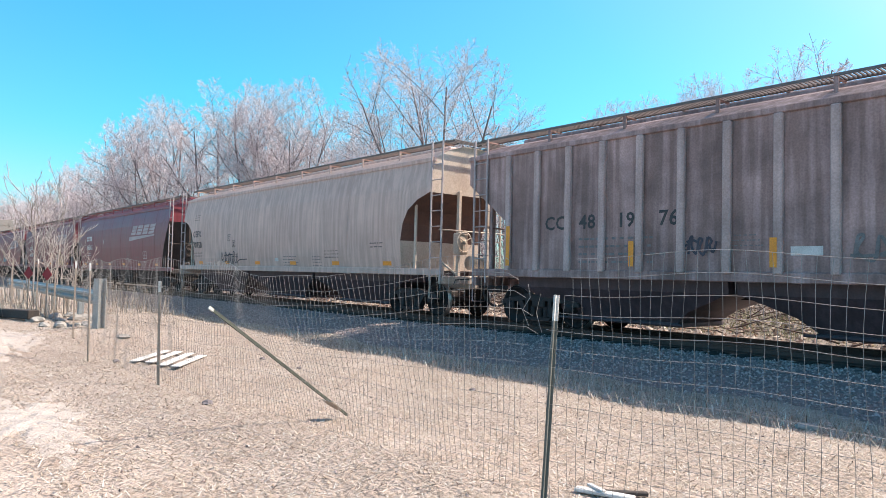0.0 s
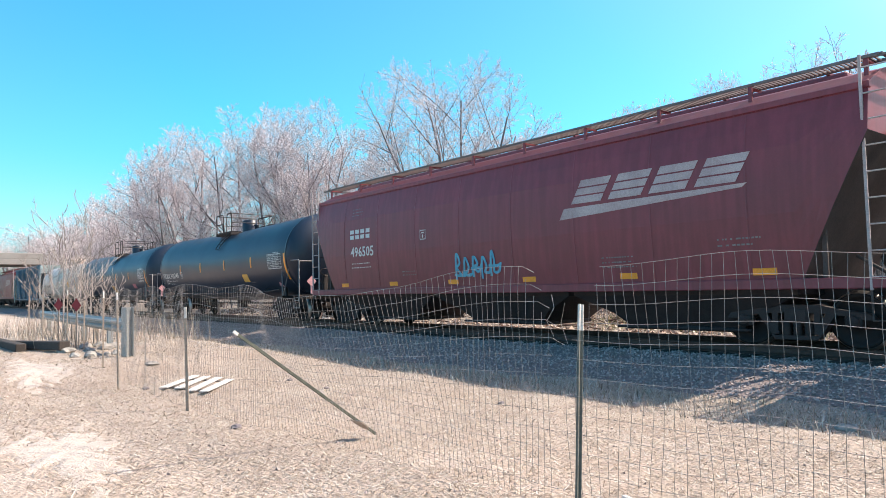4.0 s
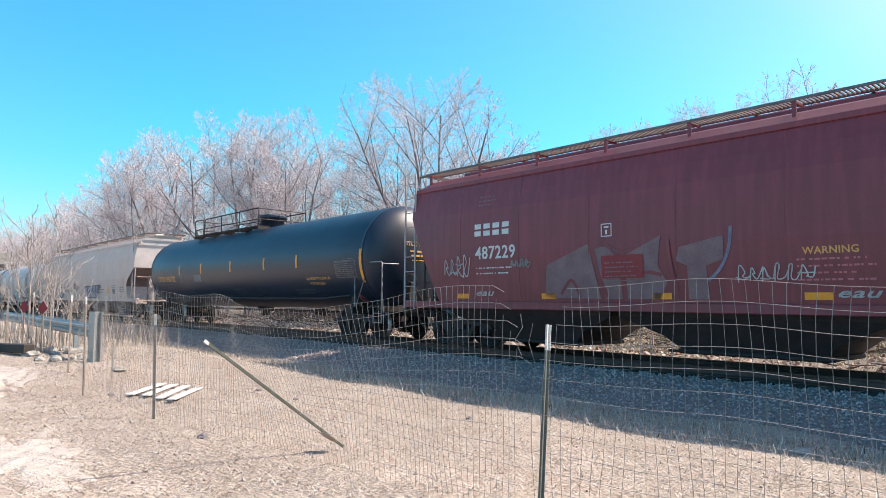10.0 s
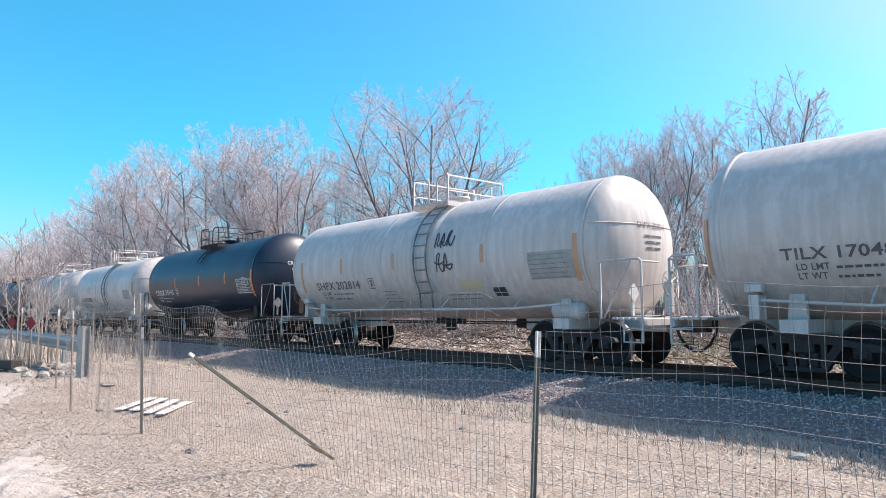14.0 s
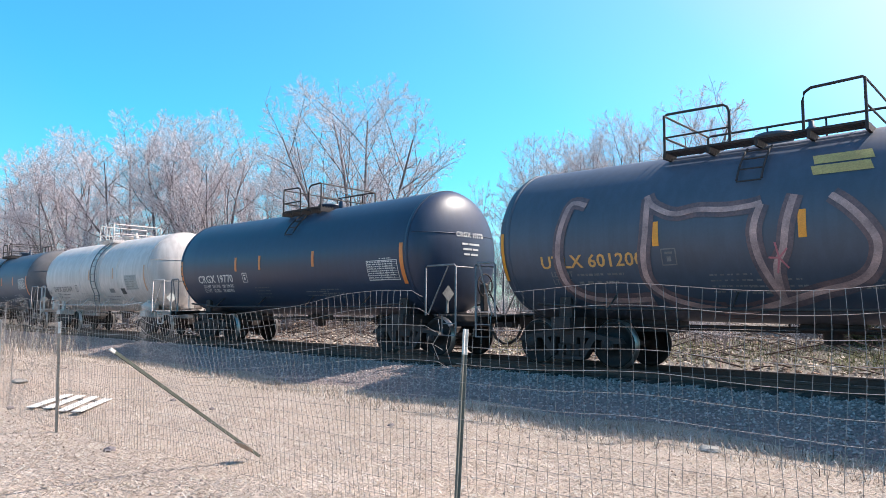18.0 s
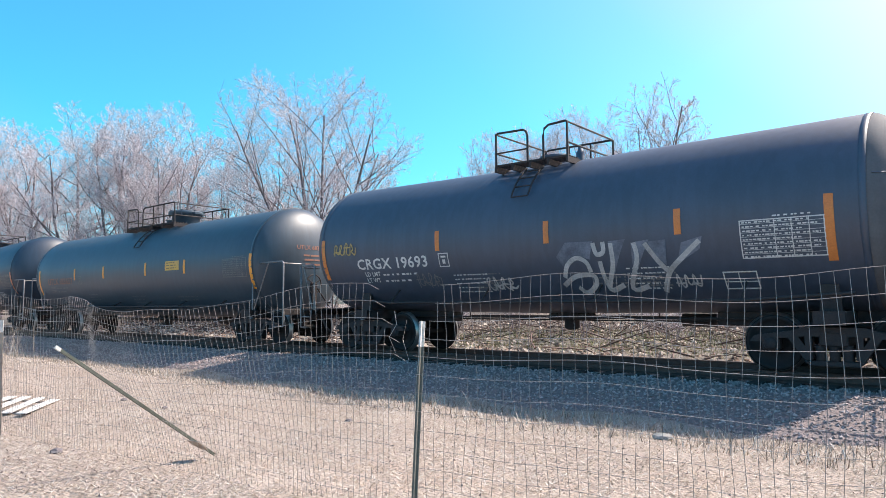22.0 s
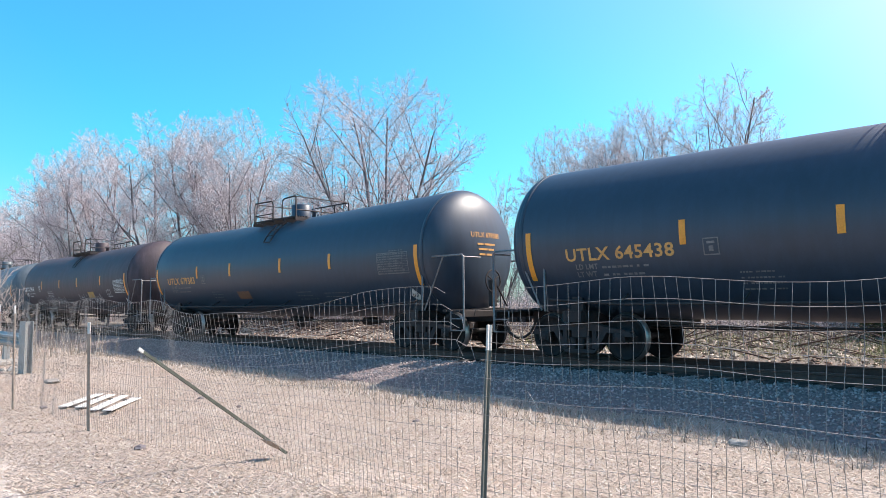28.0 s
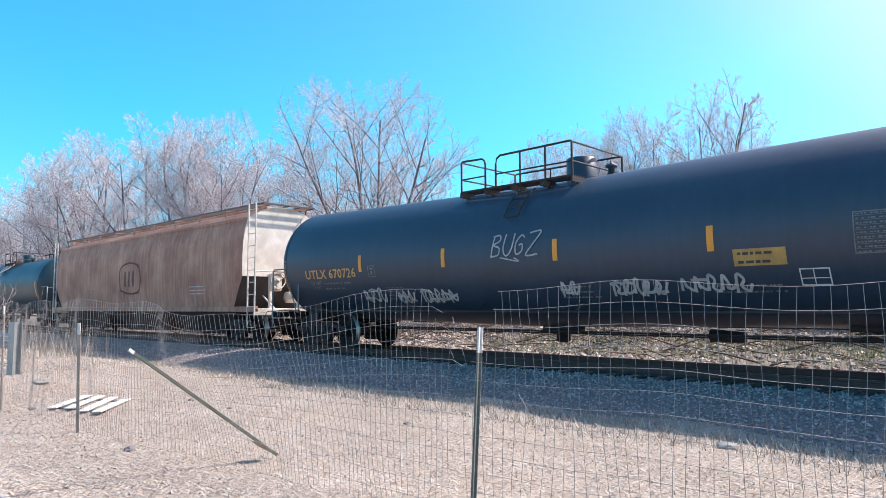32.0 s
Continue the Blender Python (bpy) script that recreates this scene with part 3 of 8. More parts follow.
FALLEN = island_mat("mixed_dead_leaves", [(0.52, 0.42, 0.33), (0.07, 0.048, 0.04), (0.30, 0.19, 0.13), (0.62, 0.54, 0.45), (0.14, 0.09, 0.07)], rough=0.95)
tagged(new("leaf_litter", stones("leaf_clumps", 16000, -50, 7, 16.2, 25.5, ground_z, 0.03, 0.11, FALLEN)), "curled clumps of dead leaves beyond the track", "leaf litter", kind="stuff")


def fallen_wood(count):
    """Dead branches that lie and lean among the leaves."""
    rnd = random.Random(31)
    m = Mesh()
    for _ in range(count):
        x, y = rnd.uniform(-48, 6), rnd.uniform(17.2, 25.0)
        a, ln, up = rnd.uniform(0, 6.28), rnd.uniform(0.5, 2.2), rnd.uniform(0.0, 0.35)
        z = float(ground_z(x, y)) + 0.02
        pts = [(x + math.cos(a) * ln * q + rnd.uniform(-0.06, 0.06), y + math.sin(a) * ln * q + rnd.uniform(-0.06, 0.06), z + up * ln * q + rnd.uniform(0, 0.05)) for q in (0, 0.35, 0.7, 1.0)]
        m.tube(pts, rnd.uniform(0.012, 0.032), 4, 0.006)
    return m.data("fallen_branches", BRUSH)


tagged(new("fallen_branches", fallen_wood(620)), "dark dead branches lying among the leaves", "branches", kind="stuff")
tagged(new("weeds", blades("weeds", 12000, -16, 4, 17.6, 23, ground_z, (0.08, 0.32), (0.3, 1.3), WEEDS)), "low green and yellow weeds beyond the track", "weeds", kind="stuff")
tagged(new("weeds", blades("weed_patch", 9000, -4.5, 7, 18.2, 24, ground_z, (0.15, 0.45), (0.3, 1.3), WEEDS, lambda p: np.sin(p[:, 0] * 1.3 + p[:, 1]) + np.sin(p[:, 0] * 0.6 - p[:, 1] * 1.7) > -0.3)), "yellow-green weeds in patches among dead leaves", "weeds", kind="stuff")

tagged(new("dead_brush", blades("thicket_stems", 16000, -110, 8, 26, 40, ground_z, (0.8, 3.6), (1.15, 1.55), THICKET)), "thin grey stems of the thicket under the trees", "undergrowth", kind="stuff")
# rails and ties
track = tagged(new("railway_track"), "single railway track on dark timber ties", "railway track", kind="structure")
for s in (-1, 1):
    rm = Mesh()
    yc = TRACK + s * 0.755
    rp = [(-0.07, -0.17), (0.07, -0.17), (0.07, -0.155), (0.012, -0.13), (0.012, -0.045), (0.036, -0.035), (0.036, -0.006), (0.028, 0), (-0.028, 0), (-0.036, -0.006), (-0.036, -0.035), (-0.012, -0.045), (-0.012, -0.13), (-0.07, -0.155)]
    k = len(rp)
    rm.add([(x, yc + a, RAIL + b) for x in (-900, 700) for a, b in rp], [(i, (i + 1) % k, (i + 1) % k + k, i + k) for i in range(k)])
    part("rail", rm, RAILM, track)


def bare_patch(cx, cy, rx, ry, seed, label):
    """A worn patch of pale sand, thin and ragged-edged, lying on the ground."""
    rnd = random.Random(seed)
    ph = [rnd.uniform(0, 6.28) for _ in range(4)]
    vs, fs = [(cx, cy, float(ground_z(cx, cy)) + 0.012)], []
    n, rings = 120, 30
    for r in range(1, rings + 1):
        for k in range(n):
            a = 2 * math.pi * k / n
            e = 1 + 0.22 * math.sin(3 * a + ph[0]) + 0.14 * math.sin(7 * a + ph[1]) + 0.08 * math.sin(13 * a + ph[2])
            x, y = cx + rx * e * r / rings * math.cos(a), cy + ry * e * r / rings * math.sin(a)
            lumps = 0.5 * math.sin(x * 9 + 3 * math.sin(y * 7 + ph[3])) + 0.5 * math.sin(y * 23 + 2 * math.sin(x * 13 + ph[1]))
            vs.append((x, y, float(ground_z(x, y)) + 0.022 - 0.034 * (r / rings) ** 2 + 0.013 * lumps))
    fs += [(0, 1 + k, 1 + (k + 1) % n) for k in range(n)]
    for r in range(rings - 1):
        fs += [(1 + r * n + k, 1 + (r + 1) * n + k, 1 + (r + 1) * n + (k + 1) % n, 1 + r * n + (k + 1) % n) for k in range(n)]
    m = Mesh()
    m.add(vs, fs, True)
    return tagged(new("bare_patch", m.data("bare_patch", SAND)), label, "bare ground", kind="structure")


bare_patch(-8.6, 1.55, 1.9, 0.62, 3, "pale worn sandy patch in the dry grass")
bare_patch(-15.9, 2.25, 2.2, 0.6, 5, "pale worn sandy patch near the road end")

# ---- trees ----
def tree_mesh(name, seed, height, stems, trunk_r, kids, angle, reach, lean=0.0, start=0.3, rise=0.03, mat=None, twig=0.006, crown=None):
    """A bare tree: stems carry limbs, limbs carry branches, branches carry twigs."""
    rnd = random.Random(seed)
    segs = []
    last = len(kids)

    def outside(p):
        """How far a point lies out of the crown's rounded outline (1 on it)."""
        if not crown:
            return 0.0
        return math.hypot(p.x, p.y) ** 2 / (crown * height) ** 2 + ((p.z - 0.56 * height) / ((0.44 if p.z > 0.56 * height else 0.60) * height)) ** 2

    def grow(p, d, length, r, level):
        if level >= 1:
            if outside(p) > 1.02:
                return
            edge = rnd.uniform(0.94, 1.05)
            for _ in range(7):
                if outside(p + d * length) > edge:
                    length *= 0.8
        n = (8, 6, 5, 3, 2)[level]
        pts, dirs = [p], [d]
        for i in range(n):
            g = (0.05, 0.085, 0.11, 0.13, 0.12)[level]
            d = (d + Vector((rnd.gauss(0, g), rnd.gauss(0, g), rnd.gauss(0, g * 0.6) + (rise if level else 0.01)))).normalized()
            q = pts[-1] + d * length / n
            ra, rb = r * (1 - 0.75 * i / n), r * (1 - 0.75 * (i + 1) / n)
            low_r = twig * (1.5, 1.4, 1.2, 1.0, 0.85)[level]
            segs.append((pts[-1], q, max(ra, low_r), max(rb, low_r * 0.9), level))
            pts.append(q)
            dirs.append(d)
        if level >= last:
            return
        az = rnd.random() * 6.28
        f0 = start if level == 0 else 0.16
        for c in range(kids[level]):
            f = f0 + (0.985 - f0) * (c + rnd.uniform(0.1, 0.9)) / kids[level]
            i = min(int(f * n), n - 1)
            o = pts[i].lerp(pts[i + 1], f * n - i)
            dd = dirs[i + 1]
            az += 2.4 + rnd.uniform(-0.5, 0.5)
            a = dd.orthogonal().normalized()
            b = dd.cross(a)
            side = a * math.cos(az) + b * math.sin(az)
            if level >= 1 and side.z < -0.2:
                side.z *= 0.35
            w = radians(angle[min(level, len(angle) - 1)] * rnd.uniform(0.75, 1.2))
            nd = (dd * math.cos(w) + side * math.sin(w)).normalized()
            k = reach[min(level, len(reach) - 1)]
            grow(o, nd, length * k * rnd.uniform(0.75, 1.15) * (1.05 - (0.30, 0.34, 0.4, 0.4)[level] * f), max(r * (1 - 0.75 * f) * rnd.uniform(0.45, 0.65), twig), level + 1)

    turn = rnd.random() * 6.28
    for s in range(stems):
        a = turn + 6.28 * s / stems + rnd.uniform(-0.3, 0.3)
        le = 0.0 if stems == 1 else (0.12 * lean if s == 0 else lean * (0.55 + 0.6 * ((s * 3) % stems) / stems))
        base = Vector((math.cos(a), math.sin(a), 0)) * (0 if stems == 1 else trunk_r * 0.9)
        grow(base - Vector((0, 0, 0.3)), Vector((math.cos(a) * le, math.sin(a) * le, 1)).normalized(), height * 0.80 * (1.0 if s == 0 else rnd.uniform(0.80, 0.98)), trunk_r * (1.0 if s == 0 else rnd.uniform(0.6, 0.9)), 0)
    p0 = np.array([s[0][:] for s in segs])
    p1 = np.array([s[1][:] for s in segs])
    r0 = np.array([s[2] for s in segs])
    r1 = np.array([s[3] for s in segs])
    lv = np.array([s[4] for s in segs])
    top = p1[:, 2].max()
    d = p1 - p0
    d /= np.linalg.norm(d, axis=1, keepdims=True) + 1e-9
    ref = np.where(np.abs(d[:, 2:3]) < 0.9, np.array([[0, 0, 1.0]]), np.array([[1.0, 0, 0]]))
    a = np.cross(d, ref)
    a /= np.linalg.norm(a, axis=1, keepdims=True) + 1e-9
    b = np.cross(d, a)

    def tubes(sel, k, nm, mt):
        rings = []
        for p, r in ((p0, r0), (p1, r1)):
            for j in range(k):
                t = 2 * math.pi * j / k
                rings.append(p[sel] + (a[sel] * math.cos(t) + b[sel] * math.sin(t)) * r[sel][:, None])
        v = np.stack(rings, 1) * (height / top)
        f = np.array([(j, (j + 1) % k, (j + 1) % k + k, j + k) for j in range(k)])
        f = f[None] + (np.arange(sel.sum()) * 2 * k)[:, None, None]
        return raw_mesh(nm, v.reshape(-1, 3), f.reshape(-1, 4), mt, True)

    return tubes(lv <= 2, 5, name + "_trunk", mat or BARK), tubes(lv > 2, 3, name + "_crown", mat or TWIG)


KINDS = {
    "tall": tree_mesh("tall", 3, 15, 1, 0.20, (12, 9, 10, 9), (48, 48, 52), (0.60, 0.48, 0.44, 0.45), start=0.24, rise=0.025, crown=0.33),
    "tall2": tree_mesh("tall2", 11, 15, 2, 0.17, (9, 8, 10, 9), (46, 48, 52), (0.56, 0.48, 0.44, 0.45), lean=0.24, start=0.26, rise=0.025, crown=0.31),
    "narrow": tree_mesh("narrow", 5, 14, 1, 0.11, (12, 7, 8, 7), (34, 40, 48), (0.44, 0.46, 0.46, 0.45), start=0.22, rise=0.03, crown=0.18),
    "broad": tree_mesh("broad", 24, 15, 7, 0.20, (10, 8, 9, 8), (42, 46, 52), (0.50, 0.46, 0.44, 0.45), lean=0.62, start=0.28, rise=0.01, crown=0.47),
    "broad2": tree_mesh("broad2", 33, 14, 4, 0.16, (9, 8, 10, 9), (46, 48, 52), (0.52, 0.46, 0.44, 0.45), lean=0.40, start=0.26, rise=0.025, crown=0.34),
    "scrub": tree_mesh("scrub", 8, 6, 6, 0.03, (6, 5, 4, 3), (30, 34, 40), (0.45, 0.5, 0.45, 0.5), lean=0.35, start=0.2, rise=0.05, twig=0.006),
}


def tree(kind, x, y, h, turn, label, name="tree", group="bare trees behind the track", sx=1.0, base=None):
    big, small = KINDS[kind]
    nat = {"tall": 15, "tall2": 15, "narrow": 14, "broad": 15, "broad2": 14, "scrub": 6, "sapling": 3.2}[kind]
    z = float(ground_z(x, y)) if base is None else base
    s = h / nat
    t = thing(name, label, "tree", pose(x, y, z, 0, 0, turn) @ Matrix.Diagonal((s * sx, s * sx, s, 1)), group)
    part("trunk", big, None, t)
    part("crown", small, None, t, "fine grey-pink leafless twigs")
    return t


def at_ray(deg, dist):
    """A place seen from the camera's spot under a heading (degrees from +x)."""
    return dist * math.cos(radians(deg)), dist * math.sin(radians(deg))


# heading, distance, share of the skyline's height, kind, breadth
SKY_H = [100, 102.3, 103, 104.7, 107, 109.3, 110.3, 112.4, 114.5, 116.7, 119.9, 124.6, 126.8, 129.9, 132, 134.4, 138.3, 142.6, 146, 148.2, 151, 155, 157.1, 160.7, 162.5, 164, 165.3, 167, 171.2, 173, 180]
SKY_T = [0.10, 0.14, 0.206, 0.22, 0.22, 0.30, 0.328, 0.322, 0.283, 0.293, 0.286, 0.279, 0.219, 0.205, 0.25, 0.322, 0.354, 0.34, 0.25, 0.264, 0.286, 0.272, 0.264, 0.242, 0.235, 0.198, 0.173, 0.146, 0.126, 0.09, 0.07]
WOODS = [
    (174.5, 120, 1.0, "tall2", 1.2), (172.3, 105, 0.9, "broad2", 1.1), (171.0, 92, 1.0, "broad2", 1.1), (169.2, 84, 0.95, "tall2", 1.1), (167.2, 80, 1.0, "broad2", 1.0), (165.6, 74, 1.0, "tall2", 1.0),
    (164.0, 68, 1.0, "tall", 1.0), (162.4, 64, 1.0, "broad2", 0.9), (160.8, 62, 0.98, "tall2", 1.1), (157.6, 56, 1.0, "tall2", 1.1), 
    (154.8, 53, 1.0, "broad2", 0.9), (153.2, 52, 0.98, "tall", 1.0), (151.4, 50, 1.0, "broad2", 0.9), (148.8, 54, 0.85, "narrow", 1.0), (147.2, 50, 0.88, "tall2", 0.8), (145.4, 52, 0.95, "narrow", 1.1),
    (139.6, 44, 1.0, "broad", 0.92), (143.4, 50, 0.60, "tall2", 0.8), (136.4, 50, 0.62, "narrow", 1.1), (133.9, 48, 0.66, "narrow", 1.1), (132.0, 48, 0.55, "scrub", 0.9), (129.9, 46, 0.95, "narrow", 0.6),
    (125.2, 45, 1.0, "broad2", 0.78), (123.4, 48, 0.90, "tall", 0.8), (121.0, 47, 0.93, "tall2", 0.8), (119.4, 46, 1.0, "broad2", 0.7), (116.8, 47, 1.0, "tall2", 0.8), (115.0, 45, 0.93, "tall", 0.75),
    (112.6, 45, 0.97, "tall2", 0.72), (113.0, 43, 0.62, "narrow", 0.8), (108.4, 40, 0.75, "narrow", 0.9), (104.3, 36, 1.0, "broad2", 0.62), (106.4, 40, 0.8, "narrow", 0.9), (103.0, 60, 0.6, "tall2", 0.9),
    (111.8, 44, 0.96, "narrow", 1.25), (109.5, 47, 0.92, "tall", 0.55), (117.6, 50, 0.96, "tall", 0.7), (122.2, 51, 0.95, "broad2", 0.6),
    (158.2, 48, 0.60, "narrow", 1.2), (161.6, 56, 0.62, "narrow", 1.2), (165.0, 66, 0.7, "narrow", 1.2), (145.8, 42, 0.5, "scrub", 1.0), (138.6, 40, 0.35, "scrub", 1.0), (126.4, 40, 0.7, "scrub", 0.9), (121.0, 40, 0.6, "narrow", 0.9), (116.4, 38, 0.55, "scrub", 0.9),
    (155.6, 70, 0.82, "tall", 1.2), (150.4, 66, 0.80, "tall2", 1.2), (161.0, 76, 0.84, "tall", 1.2), (142.0, 64, 0.55, "tall", 1.2), (136.0, 66, 0.5, "tall2", 1.2),
]
TREE_LABELS = {"tall": "tall bare deciduous tree with upswept grey branches", "tall2": "tall bare deciduous tree with a fine twiggy crown", "narrow": "slender bare tree with steep grey-pink branches", "broad": "large bare tree with several wide-spreading limbs", "broad2": "bare tree with a forked trunk and rounded crown", "scrub": "leafless scrub of many thin stems"}
for i, (deg, dist, share, kind, sx) in enumerate(WOODS):
    x, y = at_ray(deg, dist)
    h = (1.7 + dist * float(np.interp(deg, SKY_H, SKY_T)) - float(ground_z(x, y))) * share
    tree(kind, x, max(y, 18.5), h, (i * 77) % 360, TREE_LABELS[kind], sx=sx)
# far haze of woods beyond the bend
for i in range(26):
    deg = 179.5 - i * 1.0
    x, y = at_ray(deg, 150)
    tree(("tall", "broad2", "tall2")[i % 3], x, y + 14, 12 + (i * 37 % 5), i * 53 % 360, "distant bare tree in the edge of the woods", sx=1.5)
for i in range(18):
    x, y = at_ray(126 - i * 2.6, 105)
    tree(("broad2", "tall2", "tall")[i % 3], x, y, 8.5 + (i * 37 % 5) * 0.6, i * 59 % 360, "distant bare tree beyond the lawn", sx=1.6)
# undergrowth that fills the wood's edge
for i in range(40):
    deg = 178.0 - i * 1.8
    far = 34 + (i * 37 % 13) if deg < 160 else 48 + (i * 41 % 30)
    x, y = at_ray(deg, far)
    tree(("narrow", "scrub")[i % 2], x, max(y, 21.0), 4.2 + (i * 29 % 7) * 0.42, i * 61 % 360, "leafless undergrowth of thin grey stems", "sapling_thicket", "undergrowth of the wood", 1.25)

# ---- shared running gear ----
WR, WB = 0.47, 1.80     # wheel radius, wheelbase of a truck


def wheelset_data():
    m = Mesh()
    m.lathe([(-1.02, 0.0), (-1.02, 0.075), (-0.9, 0.085), (-0.9, 0.07), (0.9, 0.07), (0.9, 0.085), (1.02, 0.075), (1.02, 0.0)], "y", 12)
    for s in (-1, 1):
        p = [(0.685, 0.0), (0.685, 0.12), (0.70, 0.14), (0.725, 0.38), (0.69, 0.40), (0.685, 0.495), (0.715, 0.505), (0.735, WR), (0.825, WR - 0.012), (0.835, 0.40), (0.80, 0.375), (0.775, 0.15), (0.845, 0.12), (0.845, 0.0)]
        m.lathe([(s * a, r) for a, r in p], "y", 28)
    me = m.data("wheelset", WHEEL)
    me.materials.append(TREAD)
    for p in me.polygons:
        c = p.center
        r = math.hypot(c.x, c.z)
        if r > 0.455 and abs(c.y) > 0.72:
            p.material_index = 1
    return me


def sideframe_data():
    m = Mesh()
    y0, y1 = -0.09, 0.09
    top = [(-1.22, 0.50), (-1.15, 0.60), (-0.62, 0.68), (-0.40, 0.74), (0.40, 0.74), (0.62, 0.68), (1.15, 0.60), (1.22, 0.50), (1.0, 0.50), (0.78, 0.56), (0.40, 0.60), (-0.40, 0.60), (-0.78, 0.56), (-1.0, 0.50)]
    m.slab(top, y0, y1)
    for s in (-1, 1):
        m.slab([(s * 0.66, 0.60), (s * 0.50, 0.60), (s * 0.28, 0.26), (s * 0.40, 0.22)], y0, y1)
        m.slab([(s * 0.40, 0.62), (s * 0.30, 0.62), (s * 0.30, 0.24), (s * 0.40, 0.24)], y0, y1)
        m.box(s * 0.9 - 0.13, s * 0.9 + 0.13, -0.10, 0.10, 0.37, 0.56, 0.02)
        m.lathe([(-0.13, 0.0), (-0.13, 0.085), (-0.10, 0.105), (0.10, 0.105)], "y", 14, (s * 0.9, 0, WR))
    m.slab([(-0.42, 0.22), (0.42, 0.22), (0.34, 0.15), (-0.34, 0.15)], y0 - 0.02, y1 + 0.02)
    for a in (-0.19, 0.0, 0.19):
        m.lathe([(0.22, 0.07), (0.25, 0.085), (0.30, 0.07), (0.33, 0.085), (0.38, 0.07), (0.41, 0.085), (0.46, 0.07)], "z", 10, (a, 0, 0))
    return m.data("sideframe", STEEL)


def bolster_data():
    m = Mesh()
    m.box(-0.2, 0.2, -1.1, 1.1, 0.44, 0.68, 0.03)
    m.lathe([(0.66, 0.0), (0.66, 0.2), (0.76, 0.2), (0.76, 0.0)], "z", 16)
    for s in (-1, 1):
        m.box(s * 0.42 - 0.04, s * 0.42 + 0.04, -0.8, 0.8, 0.30, 0.42, 0.01)
    return m.data("truck", STEEL)


def coupler_data():
    m = Mesh()
    m.box(-0.95, -0.18, -0.07, 0.07, 0.80, 0.96, 0.02)
    m.slab([(-0.2, 0.72), (-0.2, 1.03), (0.02, 1.03), (0.05, 0.98), (0.05, 0.77), (0.02, 0.72)], -0.15, 0.10)
    m.slab([(0.0, 0.76), (0.0, 0.99), (0.09, 0.97), (0.09, 0.78)], 0.02, 0.12)
    m.tube([(-0.3, -0.05, 1.04), (-0.3, -0.6, 1.06), (-0.32, -1.2, 1.02), (-0.32, -1.25, 0.9)], 0.016)
    return m.data("coupler", STEEL)


def hose_data():
    m = Mesh()
    m.tube([(-0.28, -0.22, 0.82), (-0.22, -0.24, 0.66), (-0.12, -0.2, 0.46), (-0.02, -0.1, 0.36), (0.03, -0.03, 0.34)], 0.032, 8)
    m.tube([(-0.3, -0.22, 0.95), (-0.28, -0.22, 0.80)], 0.045, 8)
    return m.data("air_hose", HOSE)


WHEELSET, SIDEFRAME, BOLSTER, COUPLER, AIRHOSE = wheelset_data(), sideframe_data(), bolster_data(), coupler_data(), hose_data()
WHEELS = []


def running_gear(car, L, inset=2.4):
    """Two trucks with turning wheelsets, couplers and hoses."""
    for s in (-1, 1):
        t = part("truck", BOLSTER, None, car, "grimy cast steel two-axle truck", pose(s * (L / 2 - inset), 0, 0))
        for q in (-1, 1):
            part("sideframe", SIDEFRAME, None, t, "", pose(0, q * 1.0, 0))
            w = part("wheelset", WHEELSET, None, t, "worn steel wheels on an axle", pose(q * WB / 2, 0, WR))
            WHEELS.append((w, car, q * WB / 2))
        turn = 0 if s > 0 else 180
        part("coupler", COUPLER, None, car, "", pose(s * (L / 2 - 0.04), 0, 0, 0, 0, turn))
        part("air_hose", AIRHOSE, None, car, "", pose(s * (L / 2 - 0.04), 0, 0, 0, 0, turn))


# ---- lettering and marks laid on a car's side ----
def flat_text(body, size, squeeze=1.0, shear=0.0):
    cu = bpy.data.curves.new("lettering", "FONT")
    cu.body, cu.size, cu.resolution_u, cu.shear, cu.space_character, cu.offset = body, size * 1.38, 2, shear, 1.05, size * 0.026
    ob = bpy.data.objects.new("lettering", cu)
    me = bpy.data.meshes.new_from_object(ob)
    v = np.empty(len(me.vertices) * 3, np.float32)
    me.vertices.foreach_get("co", v)
    v = v.reshape(-1, 3)
    f = [tuple(p.vertices) for p in me.polygons]
    bpy.data.objects.remove(ob)
    bpy.data.meshes.remove(me)
    bpy.data.curves.remove(cu)
    return v[:, 0] * squeeze, v[:, 1], f


def laid(name, us, vs, faces, surf, mat, car, label="", off=0.008):
    """Puts a flat drawing (along, height) on a side surface."""
    m = Mesh()
    lift = off if isinstance(off, list) else [off] * len(us)
    m.add([(u, -surf(u, v) - o, v) for u, v, o in zip(us, vs, lift)], faces)
    me = bpy.data.meshes.new(name)
    me.from_pydata(m.v, [], m.f)
    me.materials.append(mat)
    return part(name, me, mat, car, label)


def words(body, u, v, size, surf, mat, car, squeeze=1.0, label="", shear=0.0, name="lettering"):
    x, y, f = flat_text(body, size, squeeze, shear)
    if size >= 0.19 and body.count(" ") == 1:
        # mark and number are painted apart
        cut = float(flat_text(body.split(" ")[0], size, squeeze, shear)[0].max()) + 0.2 * size
        for side in (False, True):
            own = [q for q in f if (x[q[0]] > cut) == side]
            ids = sorted({k for q in own for k in q})
            at = {k: n for n, k in enumerate(ids)}
            laid(name, x[ids] + u, y[ids] + v, [tuple(at[k] for k in q) for q in own], surf, mat, car, label)
        return None
    return laid(name, x + u, y + v, f, surf, mat, car, label)


